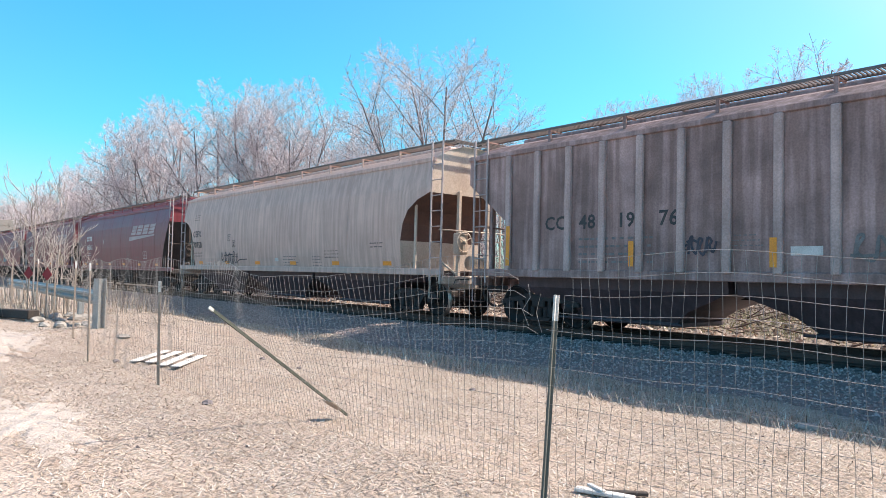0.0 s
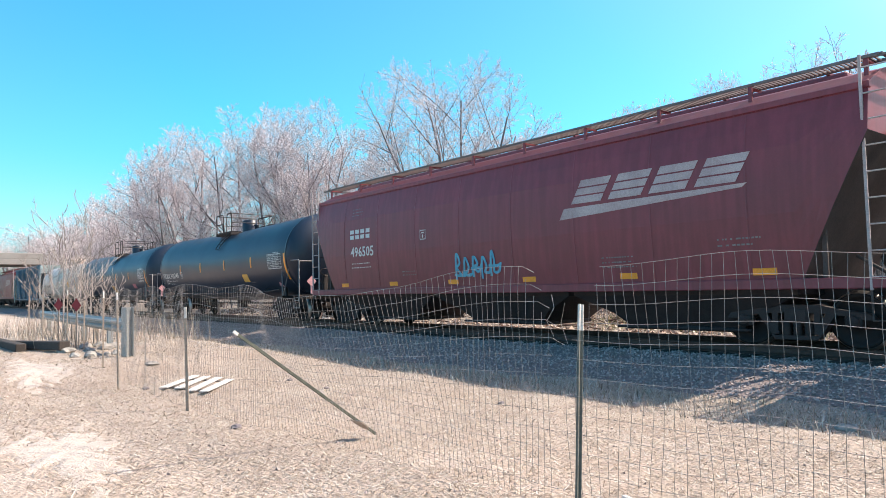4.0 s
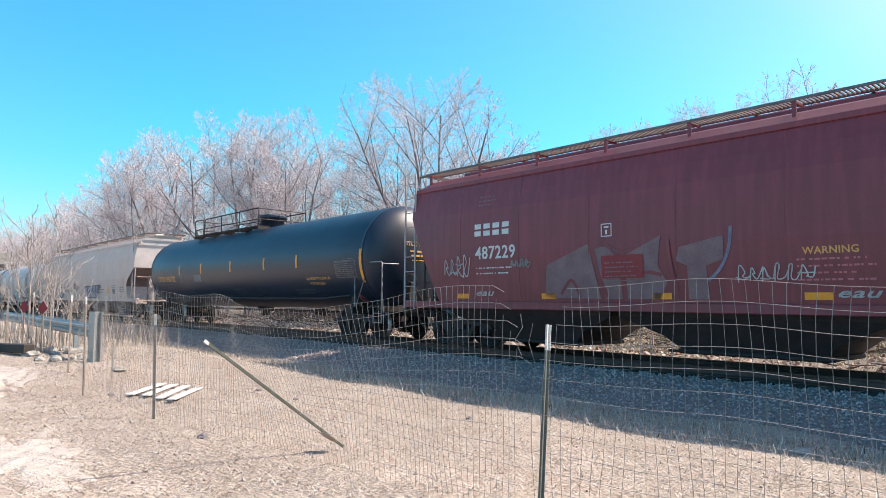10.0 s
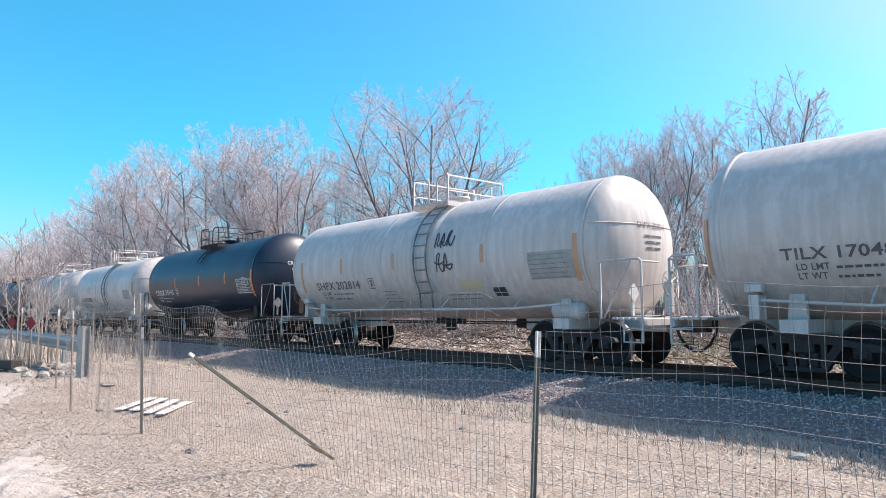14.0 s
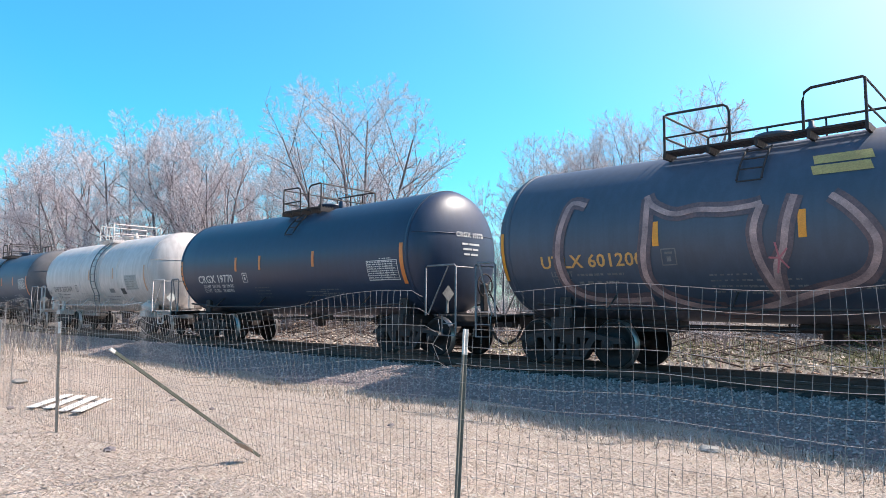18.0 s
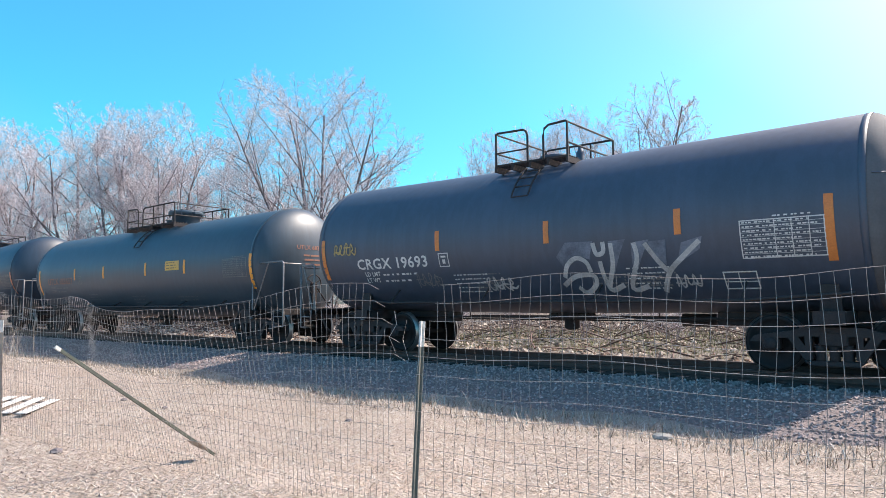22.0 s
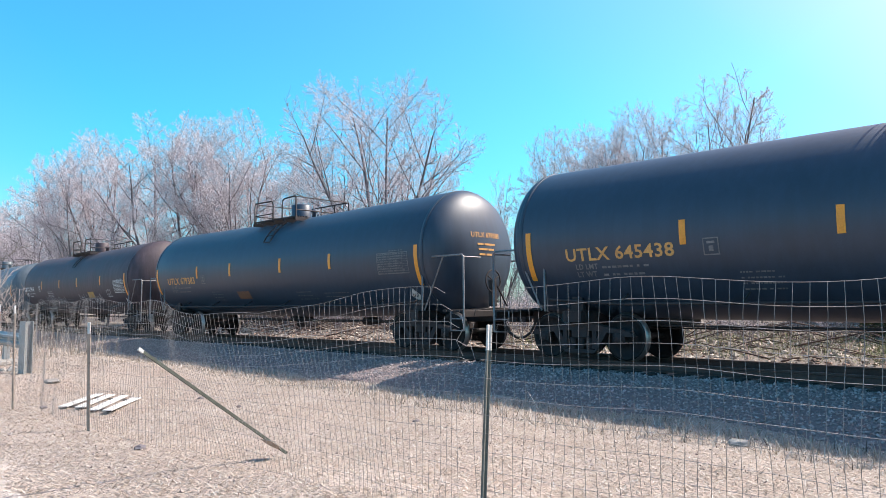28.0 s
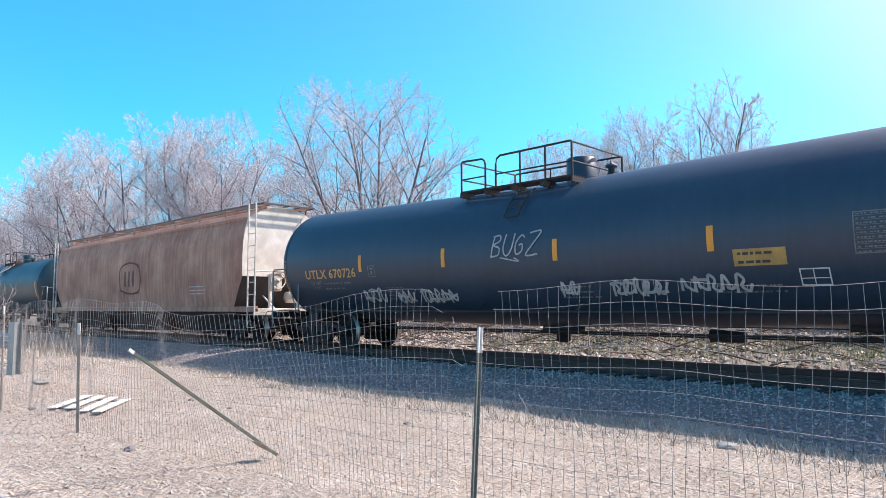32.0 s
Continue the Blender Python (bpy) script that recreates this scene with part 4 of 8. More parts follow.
def quads(name, rects, surf, mat, car, label="", off=0.008, shear=0.0):
    """Rectangles (u, v, width, height) as one mark; tall ones are cut so that they follow the curve."""
    us, vs, fs = [], [], []
    for u, v, w, h in rects:
        n = max(1, int(math.ceil(h / 0.12)))
        o = len(us)
        for i in range(n + 1):
            z = v + h * i / n
            us += [u + shear * (z - v), u + w + shear * (z - v)]
            vs += [z, z]
        fs += [(o + 2 * i, o + 2 * i + 1, o + 2 * i + 3, o + 2 * i + 2) for i in range(n)]
    return laid(name, us, vs, fs, surf, mat, car, label, off)


def bars(u, v, w, rows, surf, mat, car, h=0.05, gap=0.045, seed=1, name="small_lettering"):
    """Rows of lettering too small to read."""
    rnd = random.Random(seed)
    out = []
    for r in range(rows):
        x = u
        end = u + w * rnd.uniform(0.75, 1.0)
        while x < end:
            k = rnd.uniform(0.5, 1.6) * h
            out.append((x, v - r * (h + gap), min(k, end - x), h * 0.5))
            x += k + h * rnd.choice((0.35, 0.35, 1.1))
    return tagged(quads(name, out, surf, mat, car), kind="stuff")


def frame_box(u, v, w, h, surf, mat, car, seed=1):
    """A small stencilled box with a line or two in it."""
    t = 0.02
    quads("stencil_box", [(u, v, w, t), (u, v + h - t, w, t), (u, v, t, h), (u + w - t, v, t, h), (u + w * 0.45, v, t * 0.7, h), (u, v + h * 0.4, w, t * 0.7)], surf, mat, car)


def plain_box(u, v, w, h, surf, mat, car):
    """A stencilled square with a small mark inside."""
    t = 0.02
    return quads("stencil_box", [(u, v, w, t), (u, v + h - t, w, t), (u, v, t, h), (u + w - t, v, t, h), (u + w * 0.28, v + h * 0.66, w * 0.44, h * 0.12), (u + w * 0.40, v + h * 0.18, w * 0.2, h * 0.34)], surf, mat, car)


def stroke(name, lines, width, surf, mat, car, label="", first=0):
    """Sprayed lines: polylines of (u, v), drawn with a flat brush."""
    us, vs, fs, lift = [], [], [], []
    for q, ln in enumerate(lines):
        pts = []
        for i in range(len(ln) - 1):
            p0, p1 = ln[max(i - 1, 0)], ln[i]
            p2, p3 = ln[i + 1], ln[min(i + 2, len(ln) - 1)]
            for k in range(5):
                t = k / 5
                pts.append(tuple(0.5 * (2 * p1[a] + (p2[a] - p0[a]) * t + (2 * p0[a] - 5 * p1[a] + 4 * p2[a] - p3[a]) * t * t + (3 * p1[a] - p0[a] - 3 * p2[a] + p3[a]) * t ** 3) for a in (0, 1)))
        pts.append(ln[-1])
        o = len(us)
        for i, p in enumerate(pts):
            a, b = pts[max(i - 1, 0)], pts[min(i + 1, len(pts) - 1)]
            d = Vector((b[0] - a[0], b[1] - a[1]))
            d = d.normalized() if d.length > 1e-6 else Vector((1, 0))
            us += [p[0] - d.y * width / 2, p[0] + d.y * width / 2]
            vs += [p[1] + d.x * width / 2, p[1] - d.x * width / 2]
            lift += [0.012 + 0.0012 * (q + first) + 0.0001 * i] * 2
        fs += [(o + 2 * i, o + 2 * i + 1, o + 2 * i + 3, o + 2 * i + 2) for i in range(len(pts) - 1)]
    return laid(name, us, vs, fs, surf, mat, car, label, lift)


def scrawl(u, v, w, h, n, seed, width, surf, mat, car, label="illegible sprayed scrawl"):
    """A sprayed tag as loops that form no letters."""
    rnd = random.Random(seed)
    lines = []
    n = max(n, int(w / h * 1.6))
    cw = w / n
    for i in range(n):
        x = u + cw * i
        q = [(0.1, rnd.uniform(0, 0.2)), (0.25, rnd.uniform(0.75, 1.0)), (rnd.uniform(0.5, 0.7), rnd.uniform(0.3, 0.95)), (rnd.uniform(0.2, 0.5), rnd.uniform(0.2, 0.5)), (rnd.uniform(0.7, 1.0), rnd.uniform(0, 0.3)), (1.2, rnd.uniform(0.3, 0.9))]
        lines.append([(x + cw * a, v + h * c) for a, c in q])
        if rnd.random() < 0.65:
            c = rnd.uniform(0.2, 0.8)
            lines.append([(x - 0.1 * cw, v + h * c), (x + 0.5 * cw, v + h * (c + rnd.uniform(-0.15, 0.15))), (x + cw * 1.1, v + h * c)])
    for k, ln in enumerate(lines):
        stroke("sprayed_stroke", [ln], width, surf, mat, car, label, k)


GLYPHS = {
    "A": (((0, 0), (0.25, 0.55), (0.5, 1), (0.75, 0.5), (0.95, 0)), ((0.15, 0.35), (0.5, 0.42), (0.85, 0.35))),
    "B": (((0.12, 0), (0.1, 0.5), (0.14, 1)), ((0, 0.95), (0.6, 1), (0.75, 0.75), (0.2, 0.55), (0.8, 0.4), (0.75, 0.08), (0.05, 0.02))),
    "E": (((0.85, 1), (0.2, 0.92), (0.12, 0.5), (0.2, 0.05), (0.9, 0.02)), ((0.12, 0.5), (0.7, 0.55))),
    "G": (((0.9, 0.85), (0.5, 1), (0.08, 0.6), (0.3, 0.02), (0.85, 0.15), (0.8, 0.5), (0.45, 0.48)),),
    "H": (((0.1, 1), (0.14, 0)), ((0.8, 1), (0.85, 0)), ((0.1, 0.5), (0.85, 0.55))),
    "K": (((0.1, 1), (0.12, 0)), ((0.9, 1), (0.2, 0.5), (0.95, 0))),
    "L": (((0.15, 1), (0.1, 0.4), (0.14, 0.04), (0.9, 0.06)),),
    "O": (((0.5, 1), (0.1, 0.7), (0.15, 0.15), (0.6, 0), (0.95, 0.5), (0.8, 0.9), (0.45, 1)),),
    "S": (((0.9, 0.9), (0.4, 1), (0.1, 0.72), (0.75, 0.42), (0.85, 0.12), (0.1, 0.02)),),
    "T": (((0, 0.95), (1, 1)), ((0.5, 0.97), (0.45, 0))),
    "U": (((0.1, 1), (0.08, 0.3), (0.45, 0), (0.85, 0.3), (0.9, 1)),),
    "Y": (((0.05, 1), (0.45, 0.5)), ((0.95, 1), (0.45, 0.5), (0.4, 0))),
    "Z": (((0.05, 0.95), (0.95, 1), (0.5, 0.5), (0.02, 0.03), (0.98, 0.06)),),
}


def tag(body, u, v, w, h, width, surf, mat, car, label, lean=0.12, seed=1):
    """A sprayed word in quick capital strokes."""
    rnd = random.Random(seed)
    cw = w / len(body)
    lines = []
    for k, ch in enumerate(body):
        dz, q = rnd.uniform(-0.08, 0.08) * h, rnd.uniform(0.82, 1.1)
        for ln in GLYPHS[ch]:
            lines.append([(u + cw * (k + 0.92 * a * q) + lean * h * c, v + dz + h * c * q) for a, c in ln])
    for k, ln in enumerate(lines):
        stroke("sprayed_stroke", [ln], width, surf, mat, car, label, k)


def patch(points, surf, mat, car, label, off=0.010):
    """A sprayed flat patch with the given corners, cut fine so that it follows the curve."""
    n = len(points)
    cu, cv = sum(p[0] for p in points) / n, sum(p[1] for p in points) / n
    rim = [(a[0] + (b[0] - a[0]) * k / 4, a[1] + (b[1] - a[1]) * k / 4) for a, b in zip(points, points[1:] + points[:1]) for k in range(4)]
    pts, fs, m = [(cu, cv)], [], len(rim)
    for r in (0.34, 0.67, 1.0):
        pts += [(cu + (a - cu) * r, cv + (b - cv) * r) for a, b in rim]
    fs += [(0, 1 + i, 1 + (i + 1) % m) for i in range(m)]
    for r in (0, 1):
        fs += [(1 + r * m + i, 1 + (r + 1) * m + i, 1 + (r + 1) * m + (i + 1) % m, 1 + r * m + (i + 1) % m) for i in range(m)]
    return laid("sprayed_patch", [q[0] for q in pts], [q[1] for q in pts], fs, surf, mat, car, label, off)


def blocks(u, v, w, h, n, seed, surf, fill, line, car, label):
    """A sprayed piece of fat block letters that cannot be read, each outlined dark."""
    rnd = random.Random(seed)
    cw = w / n
    for k in range(n):
        x = u + cw * k
        top, low = h * rnd.uniform(0.86, 1.08), h * rnd.uniform(0.0, 0.05)
        q = rnd.uniform(0.35, 0.6)
        pts = [(-0.06, low), (-0.03, 0.42 * h), (-0.1, top * 0.92), (0.45, top), (1.02, top * rnd.uniform(0.88, 1.0)), (1.0, h * (q + 0.14)), (0.68, h * (q + 0.04)), (0.72, h * q), (1.03, h * (q - 0.1)), (1.0, low), (0.5, low + 0.03 * h)]
        ring = [(x + cw * a, v + b) for a, b in pts]
        base = 0.010 + 0.004 * k
        patch(ring, surf, fill, car, label, base)
        m = len(ring)
        fine = [(ring[i][0] + (ring[(i + 1) % m][0] - ring[i][0]) * j / 3, ring[i][1] + (ring[(i + 1) % m][1] - ring[i][1]) * j / 3) for i in range(m) for j in range(3)]
        stroke("sprayed_outline", [fine + [fine[0]]], 0.05, lambda a, b, o=base: surf(a, b) + o - 0.008, line, car)
        stroke("sprayed_outline", [[(x + cw * 0.32, v + h * rnd.uniform(0.25, 0.35)), (x + cw * 0.38, v + h * 0.5), (x + cw * 0.55, v + h * rnd.uniform(0.55, 0.7))]], 0.045, lambda a, b, o=base: surf(a, b) + o - 0.006, line, car)


def bubbles(cells, surf, fill, line, car, label):
    """Rounded sprayed bubbles (u, v, half width, half height, lean), each outlined dark."""
    for k, (u, v, a, c, lean) in enumerate(cells):
        ring = [(math.cos(t), math.sin(t)) for t in np.linspace(0, 2 * math.pi, 19)[:-1]]
        p = [(u + a * x + lean * c * y, v + c * y) for x, y in ring]
        n = len(p)
        m = [(u, v)] + p
        laid("sprayed_bubble", [q[0] for q in m], [q[1] for q in m], [(0, i + 1, (i + 1) % n + 1) for i in range(n)], surf, fill, car, label, 0.012 + 0.003 * k)
        stroke("sprayed_outline", [p + [p[0]]], 0.045, lambda x, z, k=k: surf(x, z) + 0.002 + 0.003 * k, line, car)


def ladder(car, x, y, z0, z1, w=0.42, mat=STEEL, along="x", rungs=None, label=""):
    m = Mesh()
    n = rungs or int((z1 - z0) / 0.42)
    for s in (0, 1):
        p = (x + s * w, y) if along == "x" else (x, y + s * w)
        m.box(p[0] - 0.022, p[0] + 0.022, p[1] - 0.022, p[1] + 0.022, z0, z1, 0.006)
    for i in range(n):
        z = z0 + (z1 - z0) * (i + 0.5) / n
        q = (x + w, y) if along == "x" else (x, y + w)
        m.tube([(x, y, z), (q[0], q[1], z)], 0.014, 6)
    return part("ladder", m, mat, car, label)


def brake_wheel(car, x, y, z, mat):
    m = Mesh()
    pts = [(x, y + 0.27 * math.cos(a * math.pi / 8), z + 0.27 * math.sin(a * math.pi / 8)) for a in range(17)]
    m.tube(pts, 0.018, 6, caps=False)
    for a in range(3):
        t = a * 2.094 + 0.5
        m.tube([(x, y, z), (x, y + 0.27 * math.cos(t), z + 0.27 * math.sin(t))], 0.014, 6)
    m.lathe([(-0.05, 0.0), (-0.05, 0.05), (0.03, 0.05), (0.03, 0.0)], "x", 10, (x, y, z))
    part("brake_wheel", m, mat, car, "round handbrake wheel")


# ---- tank cars ----
def tank_car(L, label, paint, R=1.62, zc=2.40, short=False, fittings=None, rail=(-1.3, 1.0), dome=None, dome_u=None, rail_z=4.80, lad=None, tape=YELLOW, cap=None, sill=True, bands=(), tapes=(-4.4, -1.8, 1.3, 4.0), longs=None, sag=0.0, back=0.0, front=0.0, sunlit_dusty=False, low_mat=None, shares=None, group="freight cars of the passing train"):
    car = thing("tank_car", label, "tank car", group=group)
    fit_m = fittings or STEEL
    end = 0.62 if not short else 0.70
    hl = L / 2 - end - (back + front) / 2
    off = (back - front) / 2
    hd = 0.72
    body = Mesh()
    prof = [(-hl, 0.0)]
    for i in range(1, 10):
        a = math.pi / 2 * i / 9
        prof.append((-hl + hd * (1 - math.cos(a)), R * math.sin(a)))
    for k in range(1, 12):
        prof.append((-hl + hd + (2 * hl - 2 * hd) * k / 12, R))
    prof += [(-a, r) for a, r in reversed(prof[:10])]
    body.lathe(prof, "x", 56, (0, 0, zc))
    # two halves that fall gently towards the outlet in the middle
    body.v = [(x + off, y, z + sag * abs(x) / hl) for x, y, z in body.v]
    shell = part("tank_shell", body, paint, car)
    # heads in a lighter tone: dust plus painted-in sun
    if sunlit_dusty:
        shell.data.materials.append(SUNLIT_DUSTY_HEAD)
        for f in shell.data.polygons:
            if abs(f.center.x - off) > hl - hd + 0.06:
                f.material_index = 1

    def surf(u, v):
        u -= off
        e = max(0.0, abs(u) - (hl - hd)) / hd
        rr = R * math.sqrt(max(0.02, 1 - e * e))
        return math.sqrt(max(0.01, rr * rr - (v - zc - sag * abs(u) / hl) ** 2))

    for x in (-hl + hd + off, hl - hd + off, *bands):
        b = Mesh()
        b.lathe([(x - 0.05, R), (x - 0.05, R + 0.007), (x + 0.05, R + 0.007), (x + 0.05, R)], "x", 56, (0, 0, zc + sag * abs(x - off) / hl))
        part("weld_band", b, paint, shell)
    if short:
        # lapped seam of the jacket across each head
        for s in (-1, 1):
            b = Mesh()
            zj = 0.42
            arc = []
            for k in range(-14, 15):
                y = k / 14 * (R * R - zj * zj) ** 0.5 * 0.985
                q = min(1.0, math.hypot(y, zj) / R)
                arc.append((off + s * (hl - hd + hd * math.sqrt(1 - q * q) + 0.004), y, zc + sag + zj))
            b.tube(arc, 0.011, 5)
            part("jacket_seam", b, paint, shell)
    # hatch, platform and guard rails on top
    top = zc + R
    a0, a1 = rail
    mid = (a0 + a1) / 2
    d = Mesh()
    dx = mid if dome_u is None else dome_u
    if dome == "tall":
        d.lathe([(top - 0.12, 0.46), (top + 0.34, 0.48), (top + 0.36, 0.60), (top + 0.46, 0.60), (top + 0.50, 0.54), (top + 0.51, 0.0)], "z", 28, (dx, 0, 0))
        d.box(dx + 0.58, dx + 0.78, -0.12, 0.12, top + 0.34, top + 0.44, 0.02)
        for k in range(8):
            t = k * 0.785
            d.box(dx + 0.57 * math.cos(t) - 0.03, dx + 0.57 * math.cos(t) + 0.03, 0.57 * math.sin(t) - 0.03, 0.57 * math.sin(t) + 0.03, top + 0.30, top + 0.52, 0.008)
        d.lathe([(top - 0.12, 0.26), (top + 0.22, 0.26), (top + 0.26, 0.30), (top + 0.30, 0.0)], "z", 16, (dx - 1.0, 0.1, 0))
    elif dome == "drum":
        d.lathe([(top - 0.12, 0.34), (top + 0.50, 0.34), (top + 0.52, 0.31), (top + 0.52, 0.0)], "z", 22, (dx, 0, 0))
        d.lathe([(top - 0.12, 0.07), (top + 0.20, 0.07), (top + 0.21, 0.13), (top + 0.26, 0.13), (top + 0.30, 0.04), (top + 0.38, 0.0)], "z", 12, (dx + 0.75, 0, 0))
        d.lathe([(top - 0.12, 0.05), (top + 0.18, 0.05), (top + 0.19, 0.0)], "z", 10, (dx + 0.5, 0.35, 0))
    elif dome == "box":
        d.box(dx - 0.45, dx + 0.45, -0.32, 0.32, top - 0.1, top + 0.50, 0.03)
        d.box(dx - 0.49, dx + 0.49, -0.36, 0.36, top + 0.46, top + 0.52, 0.015)
        d.lathe([(top - 0.12, 0.07), (top + 0.20, 0.07), (top + 0.26, 0.12), (top + 0.30, 0.0)], "z", 12, (dx + 0.85, 0, 0))
    else:
        d.lathe([(top - 0.1, 0.30), (top + 0.12, 0.30), (top + 0.14, 0.36), (top + 0.20, 0.36), (top + 0.22, 0.0)], "z", 20, (dx, 0, 0))
        d.lathe([(top - 0.1, 0.09), (top + 0.22, 0.09), (top + 0.26, 0.05), (top + 0.34, 0.05), (top + 0.36, 0.0)], "z", 12, (dx + 0.6, 0, 0))
        d.lathe([(top - 0.1, 0.07), (top + 0.2, 0.07), (top + 0.22, 0.0)], "z", 12, (dx - 0.55, 0.1, 0))
    part("manway", d, cap or paint, car, "round hatch with a bolted lid")
    zp = top - 0.17
    for s in (-1, 1):
        g = Mesh()
        for k in range(5):
            y = s * (0.62 + 0.10 * k)
            g.box(a0, a1, y - 0.022, y + 0.022, zp + 0.10, zp + 0.14)
        for k in range(5):
            x = a0 + (a1 - a0) * k / 4
            g.box(x - 0.025, x + 0.025, min(s * 0.5, s * 1.08), max(s * 0.5, s * 1.08), zp - 0.02, zp + 0.10)
        part("platform", g, fit_m, car, "slotted walkway round the hatch")
    z1 = rail_z
    h1 = min(1.2, (a1 - a0) * 0.46) if a1 - a0 < 4 else 1.0
    h2 = min(0.9, (a1 - a0) * 0.32) if a1 - a0 < 4 else a1 - a0 - 1.1
    if shares:
        h1, h2 = [(a1 - a0) * q for q in shares]
    r = Mesh()
    y = -1.05
    r.tube([(a0, y, zp), (a0, y, z1), (a0 + 0.04, y, z1 + 0.02), (a0 + h1 - 0.1, y, z1), (a0 + h1 - 0.03, y, z1 - 0.05), (a0 + h1, y, z1 - 0.14), (a0 + h1, y, zp + 0.1)], 0.025, 6)
    r.tube([(a0, y, z1 - 0.42), (a0 + h1, y, z1 - 0.42)], 0.018, 6)
    part("guard_rail", r, fit_m, car, "bent pipe guard rail")
    r = Mesh()
    r.tube([(a1 - h2, y, zp + 0.1), (a1 - h2, y, z1 - 0.2), (a1 - h2 + 0.03, y, z1 - 0.06), (a1 - h2 + 0.13, y, z1), (a1 - 0.03, y, z1 + 0.02), (a1, y, z1), (a1, y, zp)], 0.025, 6)
    if h2 > 2:
        for k in (0.33, 0.66):
            r.tube([(a1 - h2 * k, y, z1), (a1 - h2 * k, y, zp)], 0.022, 6)
        r.tube([(a1 - h2, y, z1 - 0.42), (a1, y, z1 - 0.42)], 0.018, 6)
    part("guard_rail", r, fit_m, car, "bent pipe guard rail")
    r = Mesh()
    y = 1.05
    r.tube([(a0, y, zp), (a0, y, z1 - 0.04), (a0 + 0.05, y, z1), (a1 - 0.05, y, z1), (a1, y, z1 - 0.04), (a1, y, zp)], 0.025, 6)
    for k in (0.36, 0.68):
        r.tube([(a0 + (a1 - a0) * k, y, z1), (a0 + (a1 - a0) * k, y, zp)], 0.02, 6)
    r.tube([(a0, y, z1 - 0.42), (a1, y, z1 - 0.42)], 0.018, 6)
    part("guard_rail", r, fit_m, car, "bent pipe guard rail")
    for x in (a0, a1):
        r = Mesh()
        r.tube([(x, -1.05, z1 - 0.42), (x, -1.05, z1), (x, 1.05, z1 - 0.01), (x, 1.05, z1 - 0.42), (x, -1.05, z1 - 0.42)], 0.02, 6)
        part("cross_rail", r, fit_m, car)
    if lad is not None:
        for s in (-1, 1):
            m = Mesh()
            xl = lad
            for q in (0, 0.5):
                pts = [(xl + q, s * (R + 0.09) * math.cos(t), zc + (R + 0.09) * math.sin(t)) for t in [radians(a) for a in range(70, -35, -10)]]
                m.tube(pts + [(xl + q, s * (R + 0.06) * 0.82, 0.75)], 0.025, 6)
            for a in range(66, -34, -11):
                t = radians(a)
                m.tube([(xl, s * (R + 0.09) * math.cos(t), zc + (R + 0.09) * math.sin(t)), (xl + 0.5, s * (R + 0.09) * math.cos(t), zc + (R + 0.09) * math.sin(t))], 0.018, 6)
            part("ladder", m, GRAB if fit_m is WHITETANK else fit_m, car, "curved ladder over the tank's flank")
        b = Mesh()
        b.lathe([(xl - 0.25, R), (xl - 0.25, R + 0.012), (xl + 0.75, R + 0.012), (xl + 0.75, R)], "x", 56, (0, 0, zc))
        part("belly_band", b, paint, car)
    elif not lad and rail[1] - rail[0] < 4:
        m = Mesh()
        xs0 = mid + (0.1 if dome == "drum" else -0.2)
        for q in (0, 0.4):
            m.tube([(xs0 + q, -(R + 0.07) * math.cos(t), zc + (R + 0.07) * math.sin(t)) for t in [radians(a) for a in range(58, 24, -6)]], 0.02, 6)
        for a in range(54, 26, -9):
            t = radians(a)
            m.tube([(xs0, -(R + 0.07) * math.cos(t), zc + (R + 0.07) * math.sin(t)), (xs0 + 0.4, -(R + 0.07) * math.cos(t), zc + (R + 0.07) * math.sin(t))], 0.015, 6)
        part("short_ladder", m, fit_m, car, "short ladder hanging below the platform")
    # underframe
    lo = zc - R
    for s in (-1, 1):
        u = Mesh()
        xa, xb = sorted((s * (L / 2 - 0.55), s * (L / 2 - 4.4)))
        u.box(xa, xb, -0.22, 0.22, 0.72, 1.06, 0.02)
        xt = s * (L / 2 - 2.4)
        for q in (-1, 1):
            u.slab([(xt - 0.22, 0.78), (xt + 0.22, 0.78), (xt + 0.22, 1.0), (xt - 0.22, 1.0)], q * 1.35, q * 0.2)
            u.slab([(xt - 0.16, 0.98), (xt + 0.16, 0.98), (xt + 0.12, zc + 0.75 * sag - math.sqrt(R * R - 1.1 * 1.1) + 0.02), (xt - 0.12, zc + 0.75 * sag - math.sqrt(R * R - 1.1 * 1.1) + 0.02)], q * 1.15, q * 1.06)
        part("stub_sill", u, low_mat or fit_m, car)
        p = Mesh()
        xe = s * (L / 2 - (0.30 if short else 0.46))
        for k in range(5):
            x = xe - s * (0.02 + 0.14 * k)
            p.box(min(x, x - s * 0.11), max(x, x - s * 0.11), -1.5, 1.5, 0.99, 1.03)
        p.box(min(xe, xe - s * 0.06), max(xe, xe - s * 0.06), -1.5, 1.5, 0.86, 1.01, 0.01)
        part("end_platform", p, fit_m, car, "slotted end platform")
        zr = 2.17 if short else 2.32
        xi = s * (L / 2 - ((1.25 if s > 0 else 0.84) if short else 1.85))
        for q in (-1, 1):
            h = Mesh()
            y = q * 1.5
            h.tube([(xi, y, 1.0), (xi, y, zr - 0.05), (xi + s * 0.05, y, zr), (xe - s * 0.05, y, zr), (xe, y, zr - 0.04), (xe, y, 0.55)], 0.024, 6)
            h.tube([(xe, y, 0.55), (xe - s * 0.42, y, 0.55), (xe - s * 0.42, y, 1.0)], 0.02, 6)
            h.tube([(xe, y, 0.82), (xe - s * 0.42, y, 0.82)], 0.016, 6)
